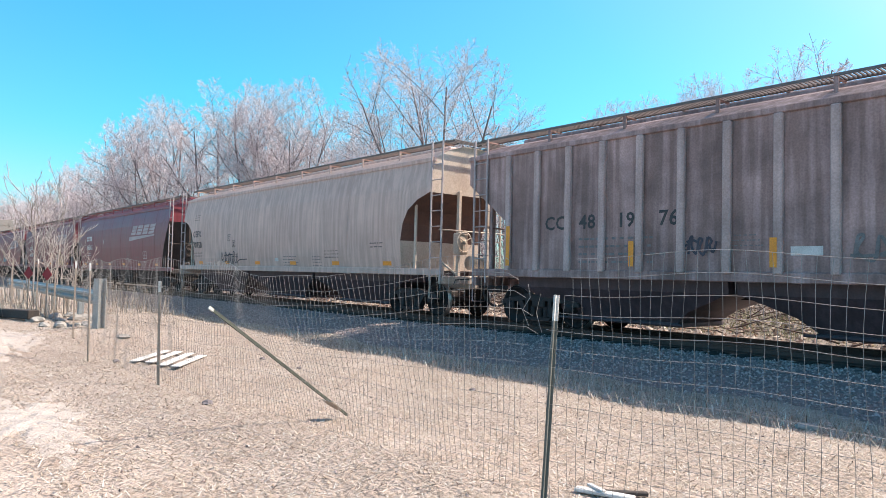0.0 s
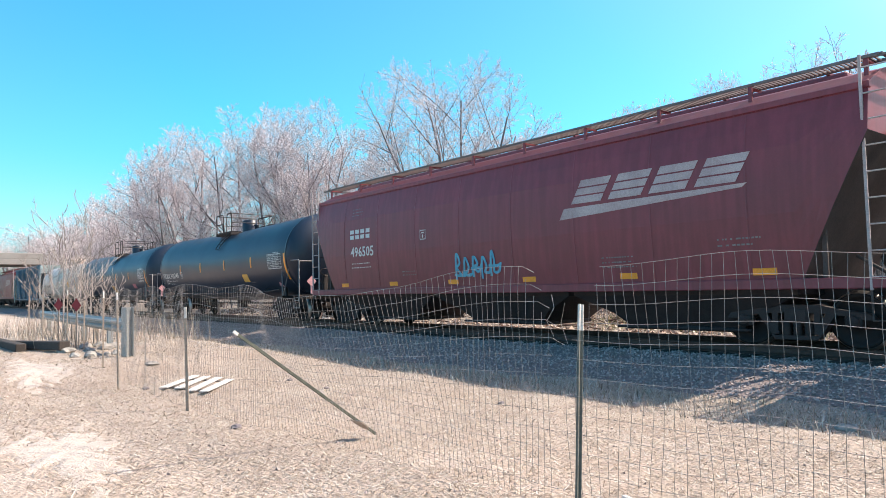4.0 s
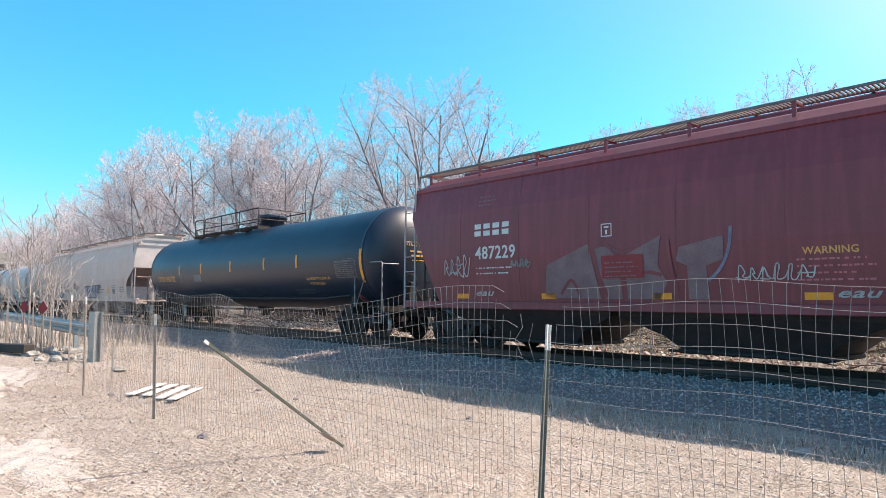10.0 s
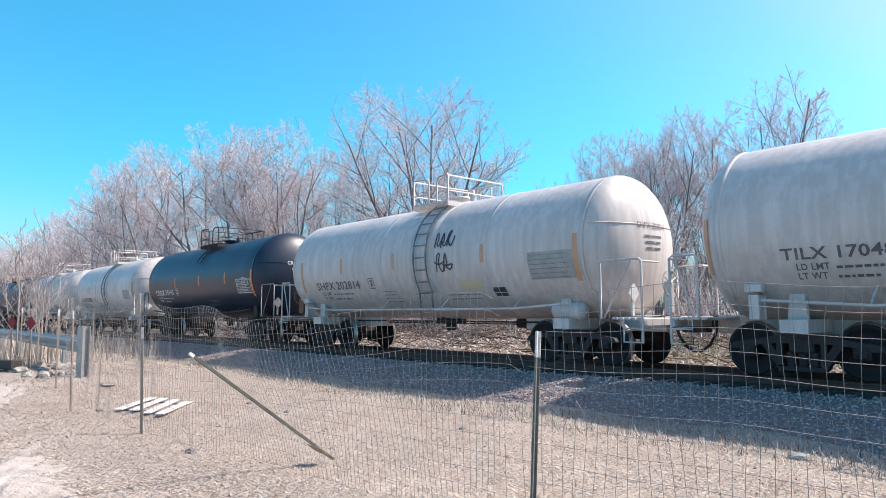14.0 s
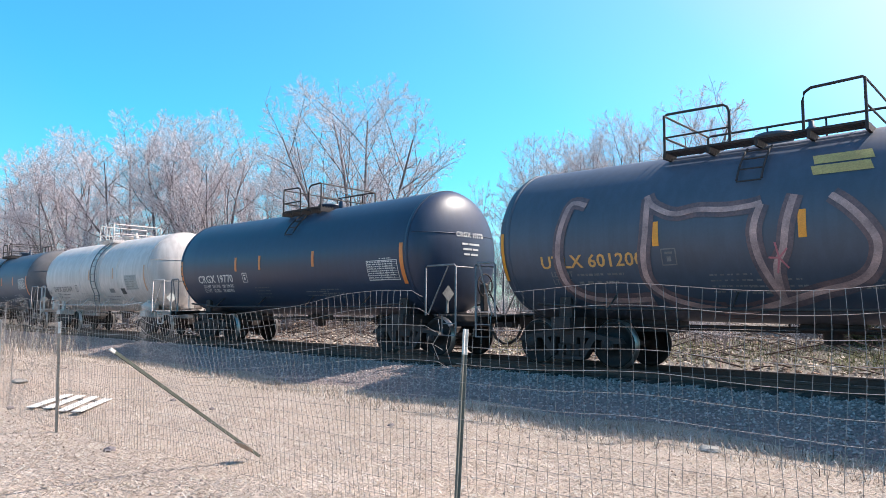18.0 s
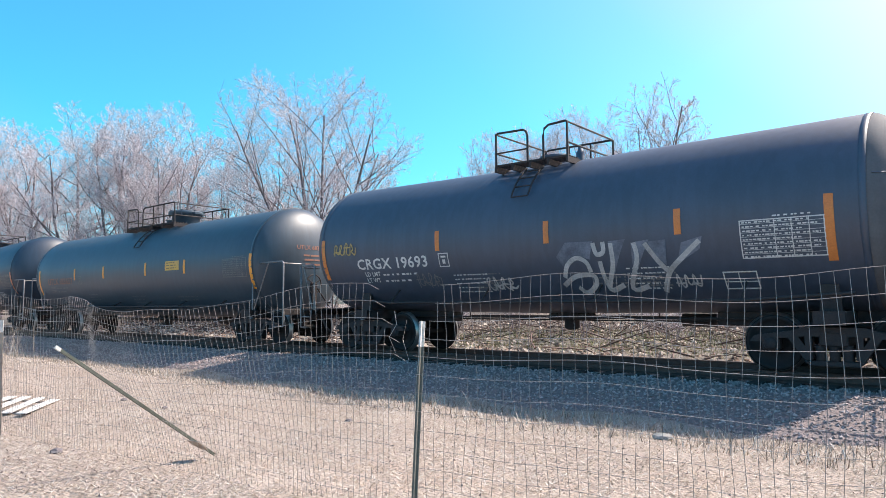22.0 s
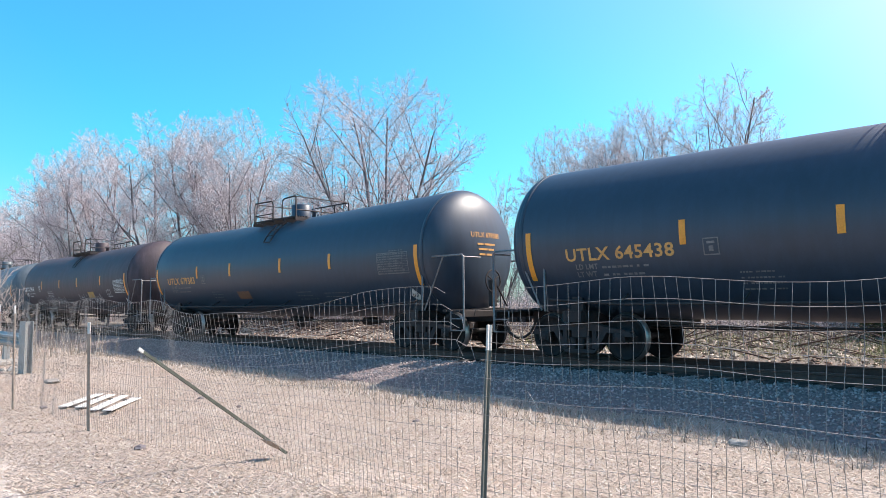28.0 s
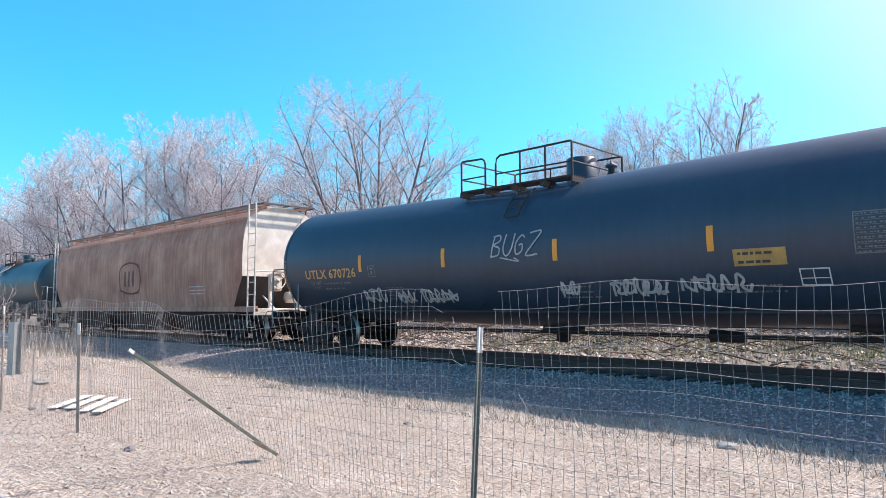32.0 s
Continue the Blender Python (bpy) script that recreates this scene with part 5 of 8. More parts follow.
            h.tube([(xe, y, zr - 0.05), (xe, y - q * 0.6, zr - 0.05)], 0.02, 6)
            h.tube([(xi + s * 0.08, y, 1.02), (xi + s * (0.72 if abs(xe - xi) > 0.8 else 0.44), y, zr - 0.02)], 0.018, 6)
            # railings of dark cars are lightened to paint in the sun's glint
            part("end_railing", h, GRAB if fit_m is STEEL else fit_m, car, "pipe handrail and sill step at the end")
        if s > 0:
            brake_wheel(car, xe - s * 0.02, -0.42, 1.72, fit_m)
            q = Mesh()
            q.box(min(xe, xe - s * 0.12), max(xe, xe - s * 0.12), -0.5, -0.3, 1.1, 1.75, 0.02)
            q.tube([(xe, -0.3, 1.6), (xe - 0.1, 0.2, 1.1)], 0.02, 6)
            part("brake_gear", q, fit_m, car)
    # running handrails along the flanks
    ra, rb = -(L / 2 - 3.6), (L / 2 - 3.6)
    for s in (-1, 1):
        h = Mesh()
        zr = lo + 0.36 if sill else lo + 0.25
        y = s * 1.55
        h.tube([(ra - 1.6, y, zr + 0.1), (ra, y, zr), (rb, y, zr), (rb + 1.6, y, zr + 0.1)], 0.03, 6)
        n = max(3, int((rb - ra) / 2.2))
        for k in range(n + 1):
            x = ra + (rb - ra) * k / n
            h.tube([(x, y, zr), (x, s * 1.2, lo + R - math.sqrt(R * R - 1.2 * 1.2) + 0.02)], 0.02, 6)
            if s > 0:
                h.tube([(x, y, zr), (x, y, zr - 0.34)], 0.02, 6)
        if s > 0:
            h.tube([(ra, y, zr - 0.34), (rb, y, zr - 0.34)], 0.018, 6)
        part("side_handrail", h, fit_m, car)
    o = Mesh()
    o.lathe([(lo - 0.34, 0.10), (lo - 0.30, 0.16), (lo - 0.12, 0.16), (lo - 0.10, 0.28), (lo + 0.05, 0.30)], "z", 14)
    o.box(-0.5, 0.5, -0.14, 0.14, lo - 0.14, lo + 0.02, 0.03)
    part("bottom_outlet", o, STEEL, car)
    br = Mesh()
    br.lathe([(-0.45, 0.0), (-0.45, 0.13), (0.2, 0.13), (0.2, 0.0)], "x", 14, (L * 0.18, 0.4, lo - 0.12))
    br.tube([(-(L / 2 - 3.2), -0.3, lo - 0.08), (L / 2 - 3.2, -0.3, lo - 0.08)], 0.025, 6)
    br.tube([(-(L / 2 - 3.2), 0.1, lo - 0.14), (L / 2 - 3.2, 0.1, lo - 0.14)], 0.018, 6)
    part("brake_piping", br, STEEL, car)
    running_gear(car, L)
    # reflective tapes
    for u in tapes:
        quads("reflective_tape", [(u - 0.06, zc - 0.24, 0.12, 0.44)], surf, tape, car)
    for u in longs or (-(hl - hd) - 0.05 + off, hl - hd + 0.05 + off):
        u = min(max(u, off - hl + 0.40), off + hl - 0.50)
        quads("reflective_tape", [(u - 0.065, zc - 0.78, 0.13, 1.0)], surf, tape, car, "long curved reflective tape")
    return car, surf, hl + off, hd, R, zc + sag


def tank_marks(T, mark, num, mat=LETTER_W, size=0.25, seed=1, panel=None, shade=LETTER_DIM, u=None, v=1.98, plate=True, width=2.3, weights=None, plate_u=None):
    car, surf, hl, hd, R, zc = T
    u0 = -hl + hd + 0.9 if u is None else u
    wide = float(flat_text(mark + " " + num, size)[0].max())
    words(mark + " " + num, u0, v, size, surf, mat, car, squeeze=width / wide, label="reporting mark and car number")
    pale = mat if mat in (LETTER_K, INK, LETTER_W) else shade
    dim = LETTER_DIM
    for k, t in enumerate(("LD LMT", "LT WT")):
        words(t, u0 + 0.2, v - 0.17 - 0.145 * k, 0.105, surf, pale, car)
        if weights:
            words(weights[k], u0 + 0.82, v - 0.17 - 0.145 * k, 0.105, surf, pale, car)
        else:
            bars(u0 + 0.80, v - 0.165 - 0.145 * k, 1.25 - 0.3 * k, 1, surf, pale, car, 0.08, 0.06, seed + k)
    if panel:
        x, z, w, h = panel
        grid = quads("data_panel", [(x, z, w, 0.018), (x, z + h - 0.018, w, 0.018), (x, z, 0.018, h), (x + w - 0.018, z, 0.018, h), (x + w * 0.42, z, 0.012, h), (x + w * 0.62, z, 0.012, h), (x + w * 0.82, z, 0.012, h)] + [(x, z + h * k / 9, w, 0.006) for k in range(1, 9)], surf, pale, car, "framed test data panel")
        tagged(grid, kind="stuff")
        bars(x + 0.04, z + h - 0.05, w - 0.08, 9, surf, pale, car, 0.042, h / 9 - 0.042, seed + 5)
        bars(x + 0.5, z + h + 0.03, w * 0.5, 1, surf, pale, car, 0.045, 0.05, seed + 6)
    bars(-0.9 + (seed % 4) * 0.9, zc - 0.95, 1.0, 3, surf, dim, car, 0.055, 0.05, seed + 9)
    bars(hl - hd - 4.4, zc - 1.0, 1.3, 2, surf, dim, car, 0.055, 0.05, seed + 11)
    bars(u0 + 3.4, zc - 0.85, 0.8, 4, surf, dim, car, 0.05, 0.045, seed + 13)
    if plate:
        x = u0 + 2.85 if plate_u is None else plate_u
        quads("clearance_plate", [(x, v - 0.03, 0.28, 0.02), (x, v + 0.25, 0.28, 0.02), (x, v - 0.03, 0.02, 0.30), (x + 0.26, v - 0.03, 0.02, 0.30), (x + 0.10, v + 0.04, 0.08, 0.09), (x + 0.07, v + 0.17, 0.14, 0.04)], surf, pale, car)


def head_marks(T, mark, num, mat):
    car, surf, hl, hd, R, zc = T
    # mark on the head, at the leading end
    x, y, f = flat_text(mark + " " + num, 0.13)
    w = x.max()
    m = Mesh()
    def head(yy, zz):
        q = min(0.98, math.hypot(yy, zz - zc) / R)
        return hl - hd + hd * math.sqrt(1 - q * q) + 0.012
    m.add([(head(p - w / 2, q + zc + 0.35), p - w / 2, q + zc + 0.35) for p, q in zip(x, y)], f)
    me = bpy.data.meshes.new("lettering")
    me.from_pydata(m.v, [], m.f)
    me.materials.append(mat)
    part("lettering", me, mat, car)
    rows = Mesh()
    for k, (ya, yb) in enumerate(((-0.33, -0.12), (-0.08, 0.33), (-0.30, 0.02), (0.06, 0.28), (-0.27, -0.06), (-0.02, 0.27))):
        z0 = zc + 0.15 - 0.13 * (k // 2)
        z1 = z0 + 0.05
        rows.add([(head(ya, z0), ya, z0), (head(yb, z0), yb, z0), (head(yb, z1), yb, z1), (head(ya, z1), ya, z1)], [(0, 1, 2, 3)])
    part("small_lettering", rows, mat, car)


PLACARD = mat_of("pink_hazard_placard", (0.72, 0.40, 0.43), (0.55, 0.26, 0.29), rough=0.5, scale=4, grain=40, bump=0)


def end_placard(T, mat=LETTER_W):
    """A diamond placard in its holder over the leading end platform."""
    car, hl = T[0], T[2]
    x, y, z, h = hl + 0.10, -0.95, 1.52, 0.20
    m = Mesh()
    m.add([(x, y, z - h), (x, y + h, z), (x, y, z + h), (x, y - h, z)], [(0, 1, 2, 3)])
    m.add([(x - 0.02, y, z - h), (x - 0.02, y + h, z), (x - 0.02, y, z + h), (x - 0.02, y - h, z)], [(3, 2, 1, 0)])
    m.box(x - 0.06, x - 0.02, y - 0.03, y + 0.03, 1.06, z + 0.1)
    part("hazard_placard", m, mat, car, "diamond hazard placard on a bracket")


def placard(T, u, v, mat, number=""):
    car, surf = T[0], T[1]
    h = 0.17
    laid("hazard_placard", [u, u + h, u, u - h], [v - h, v, v + h, v], [(0, 1, 2, 3)], surf, mat, car, "diamond hazard placard", 0.02)
    if number:
        words(number, u - 0.12, v - 0.04, 0.08, lambda a, b: surf(a, b) + 0.016, LETTER_K, car)


# ---- covered and open hopper cars ----
def hopper_car(L, label, paint, style="curved", bays=3, roof=None, ends=None, xe=None, cut=2.3, open_top=False, ribs=0, tape=YELLOW, zt=4.12, under=None, slope=1.0, zs=1.15, zb=2.6, rib_at=None, rib_mat=None, endwall=None, slope_mat=None, side_ladder=None, line=None, lad_x=None, sill_y=1.52, plate=None, lad_top=None):
    car = thing("hopper_car" if not open_top else "open_hopper_car", label, "hopper car", group="freight cars of the passing train")
    xe = xe or L / 2 - 1.25
    if style == "curved":
        sec = [(1.46, zs), (1.53, 1.7), (1.575, 2.3), (1.58, 2.9), (1.55, 3.45), (1.48, 3.85), (1.40, zt)]
    else:
        sec = [(1.46, zs), (1.46, 2.0), (1.46, 2.6), (1.46, 3.2), (1.46, 3.7), (1.46, 4.0), (1.46, zt)]

    def surf(u, v):
        return float(np.interp(v, [q for _, q in sec], [w for w, _ in sec]))

    def low(x):
        e = (abs(x) - (xe - cut)) / cut
        if e <= 0:
            return zs
        if line:
            return zs + (zb - zs) * float(np.interp(e, [q for q, _ in line], [w for _, w in line]))
        return zs + (zb - zs) * (e if slope == 1.0 else 1 - (1 - min(e, 1) ** slope) ** (1 / slope))

    b = Mesh()
    es = sorted({k / 8 for k in range(1, 8)} | {q for q, _ in line or () if 0 < q < 1})
    xsn = [-xe] + [-(xe - cut + cut * q) for q in reversed(es)] + list(np.linspace(-xe + cut, xe - cut, 9)) + [xe - cut + cut * q for q in es] + [xe]
    rows = []
    for x in xsn:
        z0 = low(x)
        half = [(surf(x, z0 + (zt - z0) * k / 8), z0 + (zt - z0) * k / 8) for k in range(9)]
        if not open_top:
            half += [(1.30, zt + 0.09), (0.85, zt + 0.33), (0.40, zt + 0.47)]
        ring = [(x, -y, z) for y, z in half] + ([(x, 0, zt + 0.50)] if not open_top else []) + [(x, y, z) for y, z in reversed(half)]
        rows.append(ring)
    k = len(rows[0])
    vs = [p for r in rows for p in r]
    fs = []
    for i in range(len(rows) - 1):
        for j in range(k):
            if open_top and j == 8:
                continue
            fs.append((i * k + j, i * k + (j + 1) % k, (i + 1) * k + (j + 1) % k, (i + 1) * k + j))
    b.add(vs, fs)
    b.add(rows[0], [tuple(range(k))])
    b.add(rows[-1], [tuple(range(k))])
    body = part("body", b, paint, car)
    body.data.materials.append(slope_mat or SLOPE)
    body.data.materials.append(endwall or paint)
    # down-facing end sheets get their own darker colour; most have shade painted in
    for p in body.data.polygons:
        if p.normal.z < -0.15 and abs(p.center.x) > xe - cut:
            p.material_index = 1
        elif abs(p.normal.x) > 0.9:
            p.material_index = 2
    if style == "curved":
        for p in body.data.polygons:
            p.use_smooth = False
    # side sill, top chord
    for s in (-1, 1):
        m = Mesh()
        y0, y1 = sorted((s * 1.36, s * sill_y))
        m.box(-L / 2 + 0.62, L / 2 - 0.62, y0, y1, zs - 0.14, zs + 0.04, 0.015)
        part("side_sill", m, paint, car)
        m = Mesh()
        w = surf(0, zt)
        y0, y1 = sorted((s * (w - 0.05), s * (w + 0.045)))
        m.box(-xe - 0.02, xe + 0.02, y0, y1, zt - 0.06, zt + 0.06, 0.015)
        part("top_chord", m, paint, car)
        for i in range(ribs):
            x = rib_at[0] + rib_at[1] * i if rib_at else -xe + 0.35 + (2 * xe - 0.7) * i / (ribs - 1)
            z0 = low(x) if not plate or abs(x) > plate else zs
            m = Mesh()
            y0, y1 = sorted((s * 1.455, s * 1.56))
            m.box(x - 0.075, x + 0.075, y0, y1, z0 + (0.02 if z0 > zs + 0.1 else 0), zt - 0.062, 0.02)
            part("rib", m, rib_mat or paint, body)
    if plate:
        # side sheets that hang below the slope, and steps over the top of each end
        for s in (-1, 1):
            for q in (-1, 1):
                m = Mesh().slab([(s * (xe - cut), zs), (s * plate, zs), (s * plate, low(plate)), (s * (xe - cut + 0.02), zs + 0.015)], *sorted((q * 1.46, q * 1.445)))
                part("side_sheet", m, paint, car)
            m = Mesh()
            for y in (-0.42, 0.02):
                m.tube([(s * (xe + 0.06), y, zt - 0.72), (s * (xe + 0.34), y, zt - 0.05), (s * (xe + 0.10), y, zt + 0.06)], 0.02, 6)
            for k in range(8):
                x = s * (xe + 0.08 + 0.035 * k)
                m.box(min(x, x + s * 0.07), max(x, x + s * 0.07), -0.42, 0.02, zt - 0.70 + 0.085 * k, zt - 0.68 + 0.085 * k)
            part("end_step", m, ends or paint, car, "slotted steps over the end")
    # seams between side sheets
    if style == "curved":
        m = Mesh()
        for i in range(1, 9):
            x = -xe + 2 * xe * i / 9
            z0 = low(x) + 0.04
            m.add([(x + d, -surf(x, z0 + (zt - 0.08 - z0) * q / 8) - 0.004 - (0.006 if d == 0 else 0), z0 + (zt - 0.08 - z0) * q / 8) for q in range(9) for d in (-0.02, 0, 0.02)], [(q * 3 + a, q * 3 + a + 1, q * 3 + a + 4, q * 3 + a + 3) for q in range(8) for a in (0, 1)])
        tagged(part("sheet_seam", m, paint, car), kind="stuff")
    # roof: hatches, running boards on brackets
    if not open_top:
        rm = roof or paint
        h = Mesh()
        h.box(-xe + 0.7, xe - 0.7, -0.28, 0.28, zt + 0.44, zt + 0.60, 0.03)
        for i in range(9):
            x = -xe + 1.0 + (2 * xe - 2.0) * i / 8
            h.box(x - 0.03, x + 0.03, -0.34, 0.34, zt + 0.585, zt + 0.64, 0.01)
        part("roof_hatch", h, rm, car, "long roof hatch with clamps")
        for s in (-1, 1):
            g = Mesh()
            for y in (0.60, 1.03):
                g.box(-xe - 0.05, xe + 0.05, s * y - 0.012, s * y + 0.012, zt + 0.515, zt + 0.565)
            for q in range(int((2 * xe + 0.1) / 0.07)):
                x = -xe - 0.05 + 0.07 * q
                g.box(x - 0.013, x + 0.013, min(s * 0.61, s * 1.02), max(s * 0.61, s * 1.02), zt + 0.525, zt + 0.555)
            part("running_board", g, GRATE, car, "slotted grey roof walkway")
            for i in range(10):
                x = -xe + 0.15 + (2 * xe - 0.3) * i / 9
                m = Mesh()
                m.slab([(x - 0.035, zt + 0.16), (x + 0.035, zt + 0.16), (x + 0.035, zt + 0.515), (x - 0.035, zt + 0.515)], *sorted((s * 0.98, s * 1.02)))
                m.slab([(x - 0.02, zt + 0.48), (x + 0.02, zt + 0.48), (x + 0.02, zt + 0.515), (x - 0.02, zt + 0.515)], *sorted((s * 0.6, s * 1.0)))
                part("bracket", m, rm, car)
        for s in (-1, 1):
            g = Mesh()
            for q in range(3):
                x = s * (xe + 0.07 + 0.12 * q)
                g.box(x - 0.03, x + 0.03, -1.03, 1.03, zt + 0.535, zt + 0.56)
            for y in (-1.0, 0.0, 1.0):
                x0, x1 = sorted((s * (xe - 0.1), s * (xe + 0.36)))
                g.box(x0, x1, y - 0.02, y + 0.02, zt + 0.50, zt + 0.536)
            part("end_walkway", g, GRATE, car)
    # ends: platforms, ladders, posts, brake gear
    em = ends or paint
    for s in (-1, 1):
        xo = L / 2 - 0.62
        p = Mesh()
        x0, x1 = sorted((s * (xe - cut * 0.8), s * xo))
        p.box(x0, x1, -0.25, 0.25, 0.78, 1.10, 0.02)
        x0, x1 = sorted((s * (xo - 0.10), s * xo))
        p.box(x0, x1, -1.5, 1.5, 0.90, 1.12, 0.02)
        for q in range(4):
            xx = s * (xo - 0.16 - 0.15 * q)
            p.box(xx - 0.06, xx + 0.06, -1.42, 1.42, 1.09, 1.125)
        part("end_sill", p, em, car, "end sill and slotted platform")
        for q in (-1, 1):
            w = 0.44 if not lad_top else 0.51
            xl = s * (lad_x or xo) - (w if s > 0 else 0)
            ladder(car, xl, q * 1.50, 0.98, lad_top or zt + (0.45 if not open_top else -0.1), w, side_ladder or LADDERM, "x", 9 if not lad_top else 7, "tall side ladder")
            st = Mesh()
            st.tube([(xl, q * 1.5, 1.0), (xl, q * 1.5, 0.52), (xl + w, q * 1.5, 0.52), (xl + w, q * 1.5, 1.0)], 0.02, 6)
            part("sill_step", st, em, car)
            m = Mesh()
            xx = s * (xe - 0.75)
            m.box(xx - 0.04, xx + 0.04, q * 1.42 - 0.03, q * 1.42 + 0.03, 1.12, low(xx) + 0.2, 0.01)
            part("end_post", m, em, car)
        ladder(car, s * (xe + 0.10), 0.62 if s > 0 else -1.0, 1.1, zt + 0.1, 0.42, em, "y", 8)
        m = Mesh()
        for y in (-0.55, 0.55):
            m.tube([(s * (xo - 0.3), y, 1.1), (s * (xe - cut * 0.55), y, 1.55)], 0.03, 6)
            m.box(s * (xe + 0.06) - 0.05, s * (xe + 0.06) + 0.05, y - 0.05, y + 0.05, 1.1, zb + 0.1, 0.01)
        m.tube([(s * (xo - 0.15), -1.45, 2.35), (s * (xo - 0.15), 1.45, 2.35)], 0.02, 6)
        part("end_bracing", m, em, car)
        if s > 0:
            brake_wheel(car, s * (xo - 0.12), -0.55, 2.05, em)
            m = Mesh()
            m.box(xo - 0.42, xo - 0.15, -0.72, -0.38, 1.7, 2.3, 0.03)
            part("gear_box", m, em, car, "handbrake gear box")
            m = Mesh()
            m.lathe([(-0.35, 0.0), (-0.35, 0.2), (0.35, 0.2), (0.35, 0.0)], "y", 14, (xo - 0.62, 0.45, 1.5))
            part("brake_cylinder", m, em, car)
    # bays below
    for i in range(bays):
        c = (-1 + 2 * (i + 0.5) / bays) * (xe - cut - 0.1)
        w = (xe - cut - 0.1) / bays * 0.97
        m = Mesh()
        rings = []
        for hw, hy, z in ((w, 1.32, zs), (w, 1.25, 0.92), (w * 0.64, 1.0, 0.55), (w * 0.52, 0.85, 0.30)):
            rings.append([(c - hw, -hy, z), (c + hw, -hy, z), (c + hw, hy, z), (c - hw, hy, z)])
        m.add([p for r in rings for p in r], [(4 * k + q, 4 * k + (q + 1) % 4, 4 * k + 4 + (q + 1) % 4, 4 * k + 4 + q) for k in range(3) for q in range(4)] + [(12, 13, 14, 15), (3, 2, 1, 0)])
        m.box(c - w * 0.54, c + w * 0.54, -0.9, 0.9, 0.22, 0.31, 0.015)
        m.tube([(c - w * 0.6, -1.0, 0.27), (c + w * 0.6, -1.0, 0.27)], 0.03, 6)
        part("discharge_bay", m, under or STEEL, car, "tapered discharge bay")
    cs = Mesh()
    cs.box(-xe + cut * 0.4, xe - cut * 0.4, -0.2, 0.2, 0.80, 1.12, 0.02)
    part("centre_sill", cs, STEEL, car)
    running_gear(car, L)
    return car, surf, xe, zs, zt


def hopper_marks(Hc, mark, num, mat=LETTER_W, u=0.9, v=2.55, size=0.36, tapes=6, logo=False, tape=YELLOW, seed=1, as_bars=False):
    car, surf, xe, zs, zt = Hc
    dim = LETTER_DIM if mat is LETTER_W else mat
    if as_bars:
        for k in range(4):
            quads("lettering", [(u + size * 1.0 * k, v, size * 0.72, size * 0.4), (u + size * 1.0 * k, v + size * 0.56, size * 0.72, size * 0.4)], surf, mat, car, "owner's mark as plain bars")
    else:
        words(mark, u, v, size, surf, mat, car, label="reporting mark")
    words(num, u + 0.03, v - size * 1.8, size, surf, mat, car, label="car number")
    bars(u + 0.05, v - size * 1.8 - 0.24, 1.2, 2, surf, mat, car, 0.06, 0.07, seed)
    for k in range(tapes):
        quads("reflective_tape", [(-7.1 + 2.78 * k, zs + 0.11, 0.42, 0.12)], surf, tape, car, off=0.010)
    bars(u + 0.1, v + 0.95, 0.6, 3, surf, dim, car, 0.05, 0.05, seed + 2)
    bars(3.6, zs + 0.55, 1.0, 3, surf, dim, car, 0.05, 0.05, seed + 3)
    bars(6.2, zs + 0.75, 0.8, 2, surf, dim, car, 0.06, 0.05, seed + 4)
    bars(-3.6, zs + 0.5, 0.7, 2, surf, dim, car, 0.05, 0.05, seed + 6)
    plain_box(u + 3.75, v - 0.25, 0.26, 0.27, surf, mat, car)
    if logo:
        # the railway's emblem: four slanted blocks over a sweeping stripe
        x0, z0 = 2.52, 2.60
        for k in range(4):
            ob = quads("emblem", [(x0 + 0.35 + 0.98 * k, z0 + 0.32, 0.80, 0.15), (x0 + 0.35 + 0.98 * k, z0 + 0.50, 0.80, 0.14), (x0 + 0.35 + 0.98 * k, z0 + 0.67, 0.80, 0.15)], lambda u, v: surf(0, v), EMBLEM, car, "slanted block of the pale emblem", 0.012, 0.0)
            for vert in ob.data.vertices:
                vert.co.x += 0.55 * (vert.co.z - z0 - 0.32)
        laid("emblem", [x0, x0 + 0.14, x0 + 4.3, x0 + 4.2], [z0, z0 + 0.24, z0 + 0.28, z0 + 0.21], [(0, 3, 2, 1)], surf, EMBLEM, car, "sweeping pale stripe")

# ---- the train, car by car from its head; ends of the cars along the train ----
SPEED = 17.0
ENDS = [-6.5, 13.0, 33.0, 52.5, 71.0, 90.4, 108.5, 128.4, 146.3, 165.8, 185.6, 207.0, 231.0, 245.0, 259.8, 274.0, 287.6, 302.0, 316.0, 330.6, 344.9, 359.2, 373.6, 388.6, 407.0, 427.6, 447.5, 467.6, 486.3, 505.0, 524.0, 542.6, 563.0, 584.4, 603.5, 622.5]
LEN = [b - a for a, b in zip(ENDS, ENDS[1:])]
TRAIN = []
SHIFT_11 = 0.475     # the long pale hopper stands back in its gap
OCHRE = mat_of("ochre_decal", (0.55, 0.32, 0.09), rough=0.6)
PALEDATA = mat_of("pale_data_panel", (0.42, 0.42, 0.40), rough=0.6)


def maroon(i, num, seed, v=2.78):
    shape = dict(xe=LEN[i] / 2 - 0.60, cut=1.15, zb=2.82, line=((0, 0), (0.02, 0.25), (0.1, 0.42), (0.35, 0.67), (1, 1))) if i == 3 else dict(xe=LEN[i] / 2 - 0.98, cut=1.1, zb=3.45)
    # ends: frames share the slope colour with its painted shade
    c = hopper_car(LEN[i], "mineral red covered hopper car with a pale slanted emblem", MAROON, bays=3, ends=SLOPE, zt=4.18, **shape)
    hopper_marks(c, "", num, logo=True, as_bars=True, seed=seed, u=-6.4, v=v, size=0.31)
    return c


